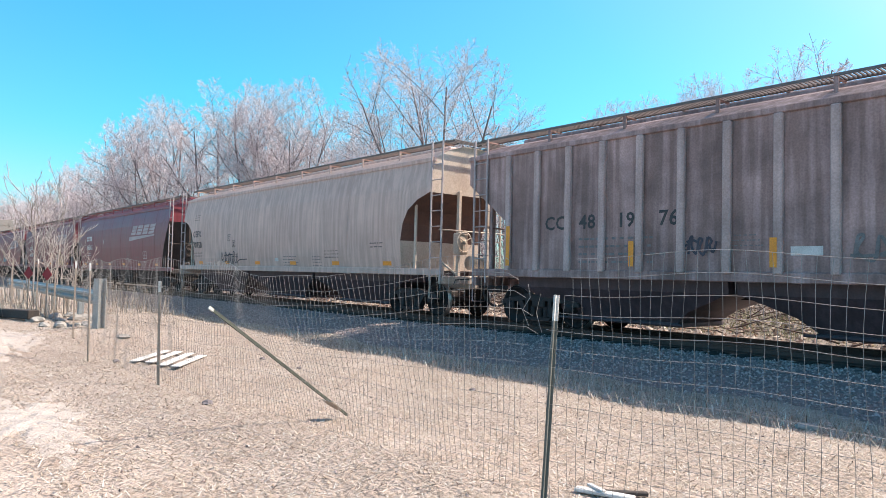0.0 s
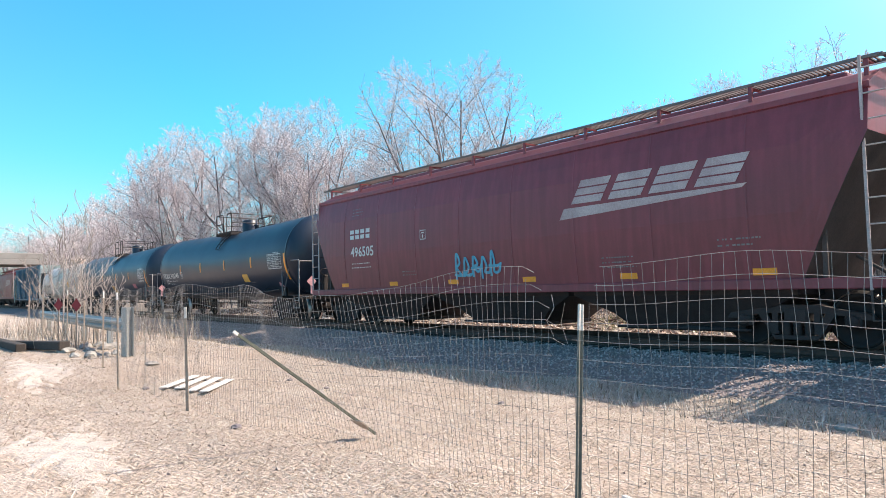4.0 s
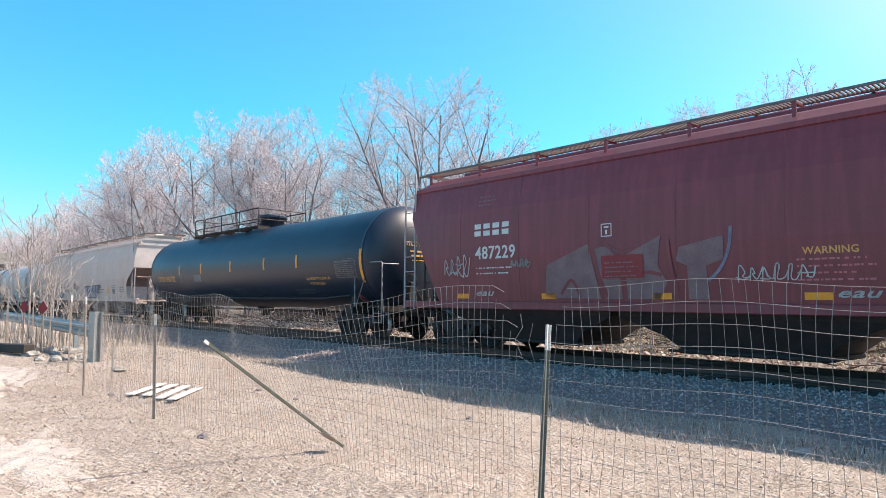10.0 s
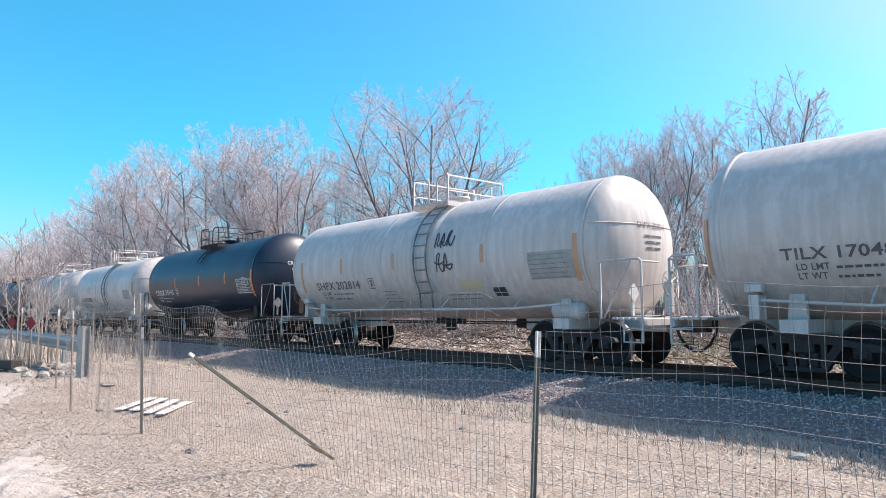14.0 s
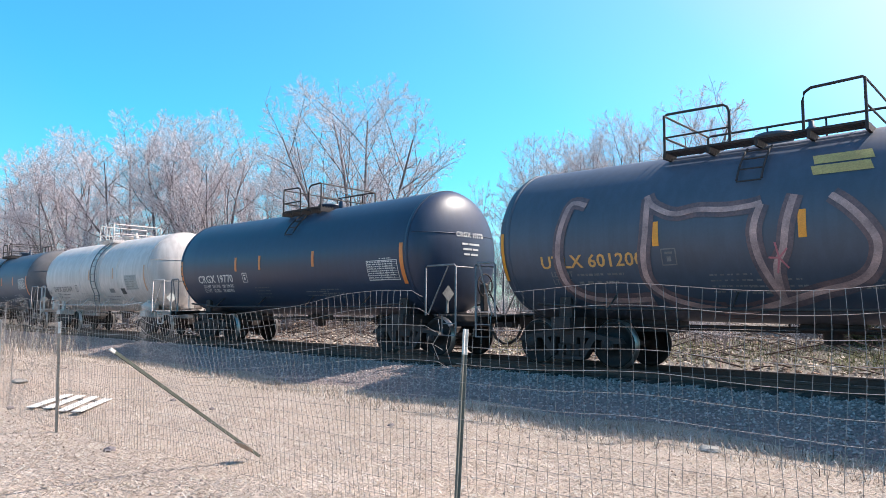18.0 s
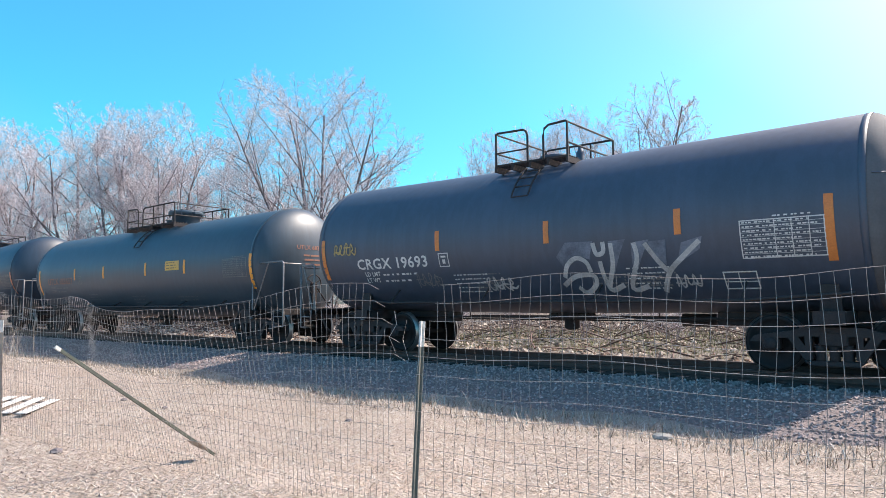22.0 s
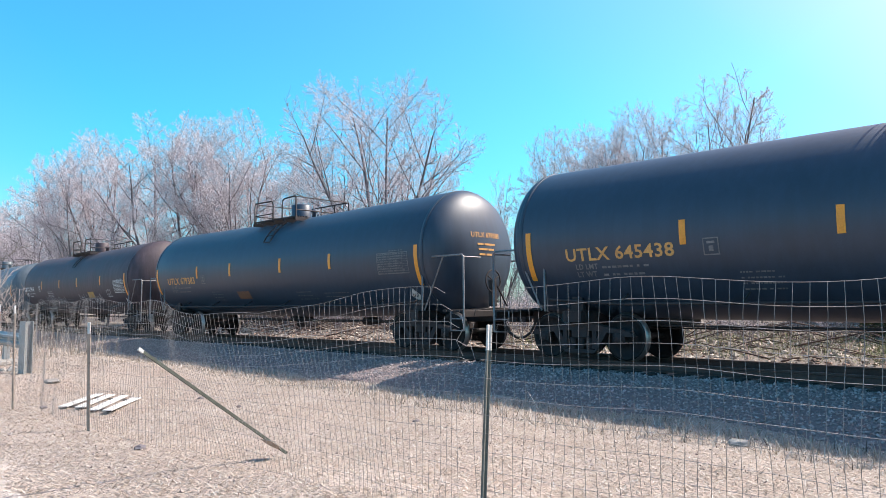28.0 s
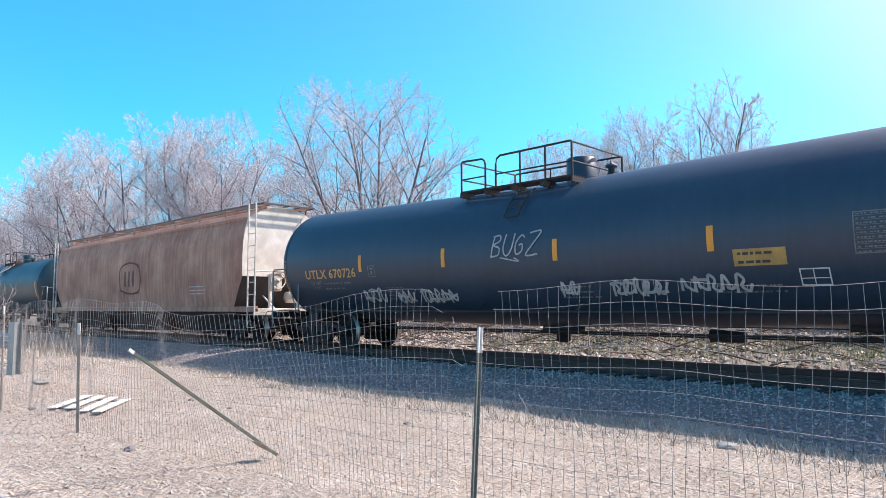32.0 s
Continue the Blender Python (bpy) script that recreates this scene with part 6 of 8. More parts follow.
# copy of the beige for the sunlit ends, less pink than the shaded sides
BEIGE_END = mat_of("sunlit_beige_end", (0.60, 0.50, 0.42), (0.44, 0.34, 0.27), rough=0.65, scale=1.2, grain=30, bump=0.03)
ARCHED = ((0, 0), (0.03, 0.39), (0.12, 0.62), (0.29, 0.79), (0.6, 0.92), (1, 1))
RUSTSLOPE = mat_of("rusty_brown_slope_sheet", (0.17, 0.085, 0.066), (0.09, 0.05, 0.042), rough=0.8, scale=1.2, grain=30, bump=0.1)
# 0: ribbed grey hopper
c = hopper_car(LEN[0], "sooty grey covered hopper car with upright ribs", RIBGREY, style="ribbed", ribs=18, rib_mat=RIBPALE, rib_at=(-7.95, 0.888), under=BROWNBLACK, xe=9.34, cut=1.37, zs=1.28, zt=4.06, zb=3.42, line=((0, 0), (0.02, 0.52), (1, 1)))
for k, t in enumerate(("CC", "48", "19", "76")):
    words(t, -6.85 + 0.95 * k, 2.2, 0.30, c[1], LETTER_K, c[0], label="stencilled mark")
for x in (-7.95, -4.6, -1.85):
    quads("reflective_tape", [(x, 1.4, 0.12, 0.5 if x > -7 else 0.92)], lambda u, v: 1.565, YELLOW, c[0])
quads("decal", [(-1.55, 1.6, 0.5, 0.15)], c[1], LETTER_W, c[0], "small pale sticker")
bars(-5.9, 1.95, 2.2, 4, c[1], LETTER_DIM, c[0], 0.09, 0.07, 3)
scrawl(-3.56, 1.62, 0.7, 0.37, 4, 4, 0.045, c[1], SPRAY_K, c[0], "dark sprayed scrawl")
scrawl(-0.63, 1.5, 0.6, 0.45, 2, 9, 0.05, c[1], LETTER_DIM, c[0], "faded sprayed scrawl")
bars(-2.6, 1.95, 0.6, 4, c[1], LETTER_DIM, c[0], 0.04, 0.05, 12)
TRAIN.append(c)
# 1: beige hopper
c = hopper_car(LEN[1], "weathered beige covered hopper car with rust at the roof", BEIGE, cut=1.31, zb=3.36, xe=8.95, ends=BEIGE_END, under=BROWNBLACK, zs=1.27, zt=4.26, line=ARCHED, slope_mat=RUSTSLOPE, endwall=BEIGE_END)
hopper_marks(c, "CEFX", "70758", LETTER_K, u=-7.7, v=2.57, size=0.27, seed=4)
scrawl(-4.65, 1.34, 1.5, 0.55, 3, 6, 0.035, c[1], SPRAY_K, c[0])
stroke("sprayed_scrawl", [[(-3.2, 1.4), (-2.9, 1.55), (-2.2, 1.58)]], 0.035, c[1], SPRAY_K, c[0], "thin dark sprayed line")
quads("decal", [(0.11, 1.5, 0.27, 0.12)], c[1], LETTER_W, c[0], "small white sticker")
plain_box(-3.5, 2.07, 0.27, 0.26, c[1], LETTER_K, c[0])
bars(0.75, 1.65, 1.1, 4, c[1], GREYDECAL, c[0], 0.05, 0.05, 12)
bars(2.8, 1.65, 0.6, 4, c[1], GREYDECAL, c[0], 0.05, 0.05, 13)
TRAIN.append(c)
# 2-4: mineral red hoppers
c = maroon(2, "485365", 5)
scrawl(-8.5, 2.95, 0.95, 0.6, 3, 12, 0.04, c[1], SPRAY_V, c[0], "faint sprayed scrawl")
frame_box(4.95, 1.62, 0.6, 0.38, c[1], LETTER_W, c[0])
bars(2.0, 2.0, 0.95, 5, c[1], LETTER_DIM, c[0], 0.06, 0.05, 31)
TRAIN.append(c)
c = maroon(3, "489889", 8, 2.43)
x = 3.7
bubbles([(x + 0.05, 1.45, 0.16, 0.30, 0.1), (x + 0.12, 1.88, 0.17, 0.17, 0.5), (x + 0.38, 1.58, 0.18, 0.42, -0.15), (x + 0.66, 1.88, 0.15, 0.32, -0.2), (x + 0.68, 1.40, 0.19, 0.26, 0.1), (x + 0.98, 1.95, 0.19, 0.28, 0.2), (x + 1.0, 1.45, 0.20, 0.29, -0.1), (x + 1.34, 2.02, 0.22, 0.26, 0.35), (x + 1.38, 1.50, 0.24, 0.36, -0.2), (x + 1.85, 1.58, 0.34, 0.44, -0.1)], c[1], SPRAY_Y, SPRAY_K, c[0], "rounded ochre bubble of a sprayed piece")
scrawl(x + 0.2, 1.25, 0.5, 0.75, 2, 3, 0.04, lambda u, v: c[1](u, v) + 0.04, SPRAY_B, c[0], "light blue sprayed lines over ochre bubbles")
scrawl(1.85, 1.25, 1.5, 0.55, 4, 14, 0.035, c[1], SPRAY_V, c[0])
bars(2.5, 1.8, 0.6, 5, c[1], SPRAY_Y, c[0], 0.05, 0.05, 33)
scrawl(-1.7, 1.35, 0.3, 0.25, 2, 15, 0.03, c[1], SPRAY_B, c[0])
TRAIN.append(c)
c = maroon(4, "496505", 11)
scrawl(-1.2, 1.35, 1.7, 0.75, 5, 21, 0.07, c[1], SPRAY_B, c[0], "light blue sprayed scrawl")
TRAIN.append(c)
# 5-6: black tanks
T = tank_car(LEN[5], "long glossy black tank car with white lettering", BLUEBLACK, dome="drum", rail=(-0.7, 1.1), dome_u=0.7, tapes=(-4.3, -1.4, 1.6, 4.5), longs=(-7.6, 7.6), sag=0.16, back=0.15)
tank_marks(T, "TCBX", "306349", seed=2, u=-7.2, size=0.26, width=2.5, panel=(6.1, 2.05, 1.2, 0.58))
head_marks(T, "TCBX", "306349", LETTER_W)
quads("caution_panel", [(3.4, 1.6, 0.55, 0.32)], T[1], CAUTION, T[0])
placard(T, T[2] - 1.9, 1.4, PLACARD)
end_placard(T, PLACARD)
TRAIN.append(T)
T = tank_car(LEN[6], "long glossy black tank car with a red placard", BLUEBLACK, dome="drum", rail=(-0.71, 1.12), dome_u=0.8, tapes=(-5.35, -1.9, 1.67, 4.76), longs=(-8.85, 8.26), zc=2.38, sag=0.17, back=-0.2)
tank_marks(T, "TCBX", "305185", seed=6, u=-8.46, v=1.97, size=0.275, width=2.66, plate_u=-4.98, panel=(6.76, 2.1, 1.2, 0.58))
head_marks(T, "TCBX", "305185", LETTER_W)
words("AAR ST-464", 6.86, 1.92, 0.13, T[1], LETTER_W, T[0])
quads("caution_panel", [(0.45, 1.32, 0.6, 0.46)], T[1], OCHRE, T[0], "faded ochre panel", 0.008, -0.35)
quads("decal", [(5.28, 1.56, 0.62, 0.28)], T[1], PINK, T[0], "faded red panel")
placard(T, 7.5, 1.35, PLACARD, "1987")
end_placard(T, PLACARD)
for ln in (((-4.45, 2.12), (-4.50, 2.32), (-4.36, 2.44), (-4.22, 2.32), (-4.28, 2.14), (-4.45, 2.12)), ((-4.50, 2.06), (-4.55, 1.77), (-4.26, 1.76), (-4.24, 2.05), (-4.50, 2.06)), ((-3.6, 2.16), (-2.9, 2.17)), ((-3.75, 1.66), (-3.15, 1.66))):
    stroke("painted_mark", [ln], 0.03, T[1], LETTER_DIM, T[0], "thin dull painted mark")
TRAIN.append(T)
# 7: cream tank
T = tank_car(LEN[7], "cream tank car stained brown below, with a large dome hatch", CREAM, R=1.52, zc=2.46, fittings=CREAM, rail_z=4.65, dome="tall", lad=-0.62, dome_u=0.35, rail=(-1.6, 0.95), bands=(-4.07, 3.5, 5.3), tapes=(-4.42, 1.40, 4.52), longs=(-7.98, 7.16), back=-0.30, low_mat=STEEL)
tank_marks(T, "TILX", "201049", LETTER_K, seed=7, u=-6.7, size=0.25, plate_u=-4.14)
m = Mesh()
m.box(-7.36, -6.84, -1.62, -1.585, 1.97, 2.16, 0.012)
for x in (-7.24, -7.02):
    m.box(x - 0.045, x + 0.045, -1.585, -1.54, 1.25, 1.97, 0.008)
part("placard_holder", m, CREAM, T[0], "pale plate on two struts")
head_marks(T, "TILX", "201049", LETTER_K)
quads("data_panel", [(5.73, 2.05, 1.14, 0.5)], T[1], GREYDECAL, T[0], "grey data panel")
bars(5.78, 2.45, 1.0, 5, lambda u, v: T[1](u, v) + 0.004, LETTER_W, T[0], 0.045, 0.045, 3)
quads("caution_panel", [(3.74, 1.97, 0.78, 0.39)], T[1], CAUTION, T[0], "yellow caution panel")
bars(3.8, 2.28, 0.62, 4, lambda u, v: T[1](u, v) + 0.004, LETTER_K, T[0], 0.04, 0.04, 5)
words("REGULATING VALVES VENTING NORMAL", 0.32, 1.88, 0.085, T[1], LETTER_K, T[0])
placard(T, 6.43, 1.2, mat_of("green_decal", (0.05, 0.25, 0.16), rough=0.5))
scrawl(-0.05, 2.45, 0.55, 0.75, 2, 41, 0.035, T[1], SPRAY_K, T[0], "dark sprayed fronds")
quads("stain", [(1.2, 1.35, 0.9, 0.3)], T[1], SPRAY_K, T[0], "dark scorched stain")
TRAIN.append(T)
# 8: teal open hopper
TEALPALE = mat_of("pale_teal_paint", (0.50, 0.62, 0.60), (0.30, 0.36, 0.35), rough=0.6, scale=1.5, grain=30, bump=0.03, mix=0.35)
# slope_mat: dull grey-blue that paints in the shade on the teal slope sheet
c = hopper_car(LEN[8], "faded teal open-top hopper car with upright ribs", TEAL, style="ribbed", ribs=16, rib_at=(-7.5, 0.988), open_top=True, zt=4.36, cut=3.4, bays=3, xe=8.8, zs=0.95, zb=3.55, plate=7.44, lad_x=9.29, lad_top=3.8, ends=TEALPALE, endwall=TEALPALE, slope_mat=mat_of("shaded_blue_slope_sheet", (0.12, 0.15, 0.185), (0.07, 0.085, 0.105), rough=0.8, scale=1.5, grain=30, bump=0.05), side_ladder=TEALPALE)
flat = lambda u, v: 1.47
quads("number_panel", [(-6.57, 1.02, 0.79, 1.42), (-5.52, 1.02, 0.80, 1.42)], c[1], mat_of("pale_blue_panel", (0.30, 0.44, 0.46), (0.22, 0.36, 0.38), rough=0.6), c[0], "pale blue number panel", 0.006)
words("SM", -6.48, 2.10, 0.25, flat, LETTER_K, c[0])
words("W", -5.44, 2.10, 0.25, flat, LETTER_K, c[0])
words("818", -6.48, 1.66, 0.27, flat, LETTER_K, c[0])
words("605", -5.46, 1.66, 0.27, flat, LETTER_K, c[0])
bars(-6.35, 1.32, 0.6, 2, flat, LETTER_K, c[0], 0.07, 0.1, 3)
bars(-5.35, 1.32, 0.6, 2, flat, LETTER_K, c[0], 0.07, 0.1, 4)
rib_face = lambda u, v: 1.562
for ln in (((-4.38, 0.99), (-4.06, 1.51), (-3.81, 1.61), (-3.71, 1.4)), ((-3.47, 1.83), (-3.28, 1.36), (-3.10, 0.99)), ((-3.49, 1.85), (-3.19, 1.76), (-2.88, 1.69)), ((-3.04, 1.97), (-2.88, 1.66), (-2.76, 1.16), (-2.70, 0.99)), ((-3.02, 1.98), (-2.6, 1.79), (-2.22, 1.68)), ((-2.22, 1.66), (-2.49, 1.38), (-2.46, 1.0)), ((-2.33, 1.67), (-1.86, 1.5), (-2.12, 1.28), (-2.27, 1.09), (-1.87, 1.09)), ((-3.87, 1.25), (-3.88, 0.99))):
    stroke("sprayed_scrawl", [ln], 0.10, flat, SPRAY_W, c[0], "pale sprayed angular stroke")
for ring in ([(-3.11, 1.51), (-2.88, 1.56), (-2.85, 1.16), (-3.08, 1.15)], [(-2.27, 1.28), (-2.04, 1.39), (-1.95, 1.21), (-2.25, 1.13)]):
    patch(ring, flat, SPRAY_W, c[0], "pale sprayed block")
scrawl(-1.45, 1.0, 0.55, 0.75, 3, 52, 0.045, flat, SPRAY_W, c[0])
for x, h in ((-7.71, 0.95), (-4.66, 0.48), (-1.64, 0.5), (7.04, 1.0)):
    quads("reflective_tape", [(x - 0.06, 0.98, 0.12, h)], rib_face, YELLOW, c[0])
frame_box(5.46, 1.05, 0.54, 0.4, flat, LETTER_W, c[0])
frame_box(6.41, 1.05, 0.54, 0.4, flat, LETTER_W, c[0])
quads("decal", [(-7.45, 1.0, 0.75, 0.15)], c[1], LETTER_W, c[0], "small white plate")
TRAIN.append(c)
# 9: mineral red hopper
FAINT = mat_of("faint_spray_paint", (0.23, 0.145, 0.15), (0.17, 0.095, 0.105), rough=0.6, scale=3, grain=40, bump=0)
c = maroon(9, "487229", 15)
for ring in ([(-4.21, 1.29), (-4.11, 2.0), (-2.98, 2.41), (-2.72, 1.26)], [(-2.86, 2.31), (-2.56, 2.41), (-2.26, 2.23), (-2.20, 1.26), (-2.60, 1.26)], [(-2.1, 2.13), (-1.29, 2.48), (-1.38, 1.9), (-1.19, 1.58), (-1.36, 1.26), (-2.08, 1.26)], [(-1.0, 1.98), (-0.92, 2.23), (-0.05, 2.4), (-0.08, 1.98), (-0.4, 1.87), (-0.37, 1.26), (-0.78, 1.26), (-0.77, 1.88)]):
    patch(ring, c[1], FAINT, c[0], "grey sprayed block letter")
for ln in (((-3.75, 1.36), (-3.45, 1.66), (-3.25, 1.34)), ((-2.85, 2.25), (-2.75, 1.8), (-2.55, 1.3)), ((-2.95, 2.28), (-2.55, 2.36), (-2.25, 2.10)), ((-1.95, 1.70), (-1.6, 1.78), (-1.3, 1.72)), ((-1.15, 2.4), (-1.1, 1.9), (-1.0, 1.4))):
    stroke("sprayed_outline", [ln], 0.07, lambda u, v: c[1](u, v) + 0.006, MAROON, c[0], "dark gap between sprayed letters")
stroke("sprayed_outline", [((0.08, 2.55), (0.03, 2.16), (-0.14, 1.81), (-0.38, 1.59))], 0.06, c[1], SPRAY_V, c[0], "pale sprayed outline")
words("eau", -6.45, 1.33, 0.16, c[1], SPRAY_W, c[0], squeeze=1.9, shear=0.35, label="thin white sprayed word")
scrawl(0.15, 1.55, 1.25, 0.32, 6, 67, 0.022, c[1], SPRAY_W, c[0], "dripping thin white scrawl")
scrawl(-7.55, 1.75, 0.95, 0.62, 4, 62, 0.03, c[1], SPRAY_W, c[0])
scrawl(-5.2, 1.97, 0.6, 0.2, 3, 66, 0.03, c[1], LETTER_DIM, c[0])
quads("notice", [(-2.65, 1.68, 0.97, 0.46)], lambda u, v: c[1](u, v) + 0.02, RED, c[0], "small faded red notice")
bars(-2.57, 1.98, 0.8, 5, lambda u, v: c[1](u, v) + 0.024, LETTER_DIM, c[0], 0.04, 0.05, 64)
words("WARNING", 1.25, 2.0, 0.12, c[1], LETTER_Y, c[0])
bars(1.15, 1.90, 1.2, 4, c[1], PINK, c[0], 0.06, 0.05, 65)
words("eau", 1.7, 1.30, 0.16, c[1], SPRAY_W, c[0], squeeze=1.9, shear=0.35, label="thin white sprayed word")
TRAIN.append(c)
# 10: long black gas tank
T = tank_car(LEN[10], "very long black pressure tank car with amber lettering", BLUEBLACK, R=1.64, zc=2.52, dome="tall", dome_u=0.4, rail=(-5.24, 1.28), tapes=(-5.49, -2.96, 0.06, 3.0, 5.43), longs=(-9.45, 9.3))
tank_marks(T, "UTLX", "956722", LETTER_Y, size=0.25, seed=9, u=-8.37, v=2.0, panel=(7.85, 1.89, 1.16, 0.53))
head_marks(T, "UTLX", "956722", LETTER_Y)
words("LIQUEFIED PETROLEUM GAS", 5.92, 1.86, 0.085, T[1], LETTER_Y, T[0])
words("NON-ODORIZED", 6.1, 1.70, 0.085, T[1], LETTER_Y, T[0])
quads("decal", [(-3.81, 1.95, 0.81, 0.3)], T[1], GREYDECAL, T[0], "grey caution panel")
placard(T, 8.65, 1.24, PINK, "1075")
TRAIN.append(T)
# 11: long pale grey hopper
# endwall: sunlit copy of the side's pale grey, with less pink
# slope_mat: the side's pale grey darkened, shade of the end pocket painted in
c = hopper_car(23.5, "long pale grey covered hopper car with sprayed tags", PALEGREY, line=((0, 0), (0.02, 0.41), (0.15, 0.58), (0.42, 0.73), (1, 1)), bays=4, cut=1.42, zb=2.86, lad_x=10.76, sill_y=1.455, ends=PALEGREY, endwall=mat_of("sunlit_end_sheet", (0.60, 0.53, 0.50), (0.47, 0.41, 0.385), rough=0.6, scale=1.0, grain=30, bump=0.03), slope_mat=mat_of("shaded_grey_slope_sheet", (0.26, 0.195, 0.18), (0.17, 0.13, 0.118), rough=0.8, scale=1.5, grain=30, bump=0.05), under=mat_of("dusty_bay_paint", (0.24, 0.18, 0.165), (0.14, 0.105, 0.10), rough=0.8, scale=1.5, grain=30, bump=0.05), xe=10.8, zt=4.21)
PARTS_11 = len(c[0].children)
hopper_marks(c, "TILX", "638069", LETTER_K, u=-9.7, v=2.31, size=0.24, tapes=0, seed=19)
quads("reflective_tape", [(-9.95, 1.42, 0.13, 0.93)], c[1], ORANGE, c[0])
quads("reflective_tape", [(8.85, 1.45, 0.13, 0.93)], c[1], ORANGE, c[0])
quads("decal", [(5.97, 1.44, 0.15, 0.41)], c[1], YELLOW, c[0])
quads("data_panel", [(6.8, 1.45, 0.5, 0.28)], c[1], GREYDECAL, c[0])
bars(7.71, 1.78, 0.75, 3, c[1], LETTER_K, c[0], 0.06, 0.05, 77)
plain_box(-7.86, 2.02, 0.29, 0.27, c[1], LETTER_K, c[0])
blocks(-7.75, 1.18, 2.1, 0.72, 5, 71, c[1], mat_of("pale_teal_spray_paint", (0.20, 0.37, 0.42), (0.13, 0.27, 0.32), rough=0.6, scale=2, grain=40, bump=0), SPRAY_K, c[0], "pale teal block of a sprayed piece")
scrawl(-5.25, 1.58, 1.7, 0.62, 5, 73, 0.035, c[1], SPRAY_K, c[0])
scrawl(-2.67, 1.57, 1.15, 0.7, 4, 74, 0.05, c[1], SPRAY_K, c[0])
blocks(0.3, 1.18, 3.2, 0.80, 5, 75, c[1], mat_of("mauve_grey_spray_paint", (0.34, 0.32, 0.37), (0.24, 0.22, 0.28), rough=0.6, scale=2, grain=40, bump=0), SPRAY_K, c[0], "mauve-grey block of a sprayed piece")
scrawl(3.5, 1.74, 0.5, 0.32, 3, 76, 0.03, c[1], SPRAY_K, c[0])
for mark in c[0].children[PARTS_11:]:
    mark.location.x += SHIFT_11
TRAIN.append(c)


def white_tank(i, mark, num, seed, rail, lad, tapes, longs, u=-4.75, panel=None, label="short white tank car with a side ladder", size=0.24, width=2.4):
    T = tank_car(LEN[i], label, WHITETANK, R=1.60, zc=2.57, short=True, fittings=WHITETANK, lad=lad, rail=rail, tape=FADED_TAPE, bands=(lad - 1.6, lad + 2.6), sill=False, tapes=tapes, longs=longs, back=-0.12, front=0.22)
    tank_marks(T, mark, num, INK, size=size, seed=seed, u=u, v=1.86 if size > 0.2 else 1.97, width=width, plate_u=u + width + 0.45)
    head_marks(T, mark, num, INK)
    end_placard(T)
    if panel:
        x, z, w, h = panel
        quads("data_panel", [panel], T[1], PALEDATA, T[0], "pale data panel")
        bars(x + 0.05, z + h - 0.08, w - 0.1, 6, lambda p, q: T[1](p, q) + 0.004, LETTER_DIM, T[0], 0.04, h / 6 - 0.04, seed + 2)
    m = Mesh()
    m.lathe([(-0.5, 0.0), (-0.48, 0.15), (-0.42, 0.2), (0.27, 0.2), (0.33, 0.15), (0.35, 0.0)], "x", 14, (LEN[i] / 2 - 2.3, -1.05, 1.16))
    part("air_reservoir", m, WHITETANK, T[0])
    m = Mesh()
    x = -LEN[i] / 2 + 1.79
    m.box(x - 0.15, x + 0.15, -1.42, -1.05, 1.46, 1.60, 0.015)
    m.box(x - 0.09, x + 0.09, -1.40, -1.1, 1.0, 1.42, 0.01)
    part("jacking_pad", m, WHITETANK, T[0], "squat jacking pad on a pedestal")
    return T


def black_tank(i, mark, num, seed, label, rail, tapes, longs, paint=BLACK_DULL, mat=LETTER_W, tape=ORANGE, u=-5.0, panel=(3.9, 1.9, 1.2, 0.55), lad=None, zc=2.54, weights=None):
    T = tank_car(LEN[i], label, paint, R=1.62, zc=zc, sag=0.06, short=True, rail=rail, tape=tape, sill=False, tapes=tapes, longs=longs, lad=lad, back=-0.15, front=0.42, sunlit_dusty=i in (20, 22))
    tank_marks(T, mark, num, mat, size=0.25, seed=seed, u=u, v=1.98, panel=panel, weights=weights, width=2.26, plate_u=u + (2.6 if i != 18 else 2.85))
    head_marks(T, mark, num, mat)
    end_placard(T, LETTER_DIM)
    return T


def amber_tank(i, mark, num, seed, label, rail, tapes, longs, u=-7.0, paint=BLACK, mat=LETTER_Y, dome="tall", dome_u=None, tape=YELLOW, panel=None, v=2.0):
    zc, sag = {23: (2.38, 0.02), 24: (2.47, 0.32), 25: (2.46, 0.15), 26: (2.44, 0.15), 30: (2.38, 0.03), 31: (2.33, 0.16)}.get(i, (2.42, 0.08))
    T = tank_car(LEN[i], label, paint, R=1.64, zc=zc, sag=sag, rail_z={24: 4.90, 25: 4.80, 26: 4.80}.get(i, 4.64), dome=dome, dome_u=dome_u, rail=rail, tape=tape, tapes=tapes, longs=longs, front=0.42 if i != 25 else 0.08, shares=(0.24, 0.66) if i in (23, 24, 25, 31) else None)
    tank_marks(T, mark, num, mat, size=0.25, seed=seed, u=u, v=v, panel=panel, width=1.9 if len(num) == 4 else 2.32)
    head_marks(T, mark, num, mat)
    return T


T = white_tank(12, "TILX", "170481", 3, (-0.57, 0.85), 0.13, (-3.0, -0.42, 2.5), (-5.97, 5.32), -4.68, (3.68, 2.1, 1.1, 0.4), size=0.19, width=1.76)
TRAIN.append(T)
T = white_tank(13, "SHPX", "202814", 5, (-0.38, 1.05), 0.35, (-3.25, -0.65, 2.84), (-5.6, 5.6), -4.8, (4.27, 1.86, 1.25, 0.6), "short white tank car with dark sprayed tags")
quads("data_panel", [(2.95, 1.50, 0.46, 0.25)], T[1], LETTER_K, T[0], "black data panel")
frame_box(2.95, 1.50, 0.46, 0.25, lambda u, v: T[1](u, v) + 0.004, LETTER_W, T[0])
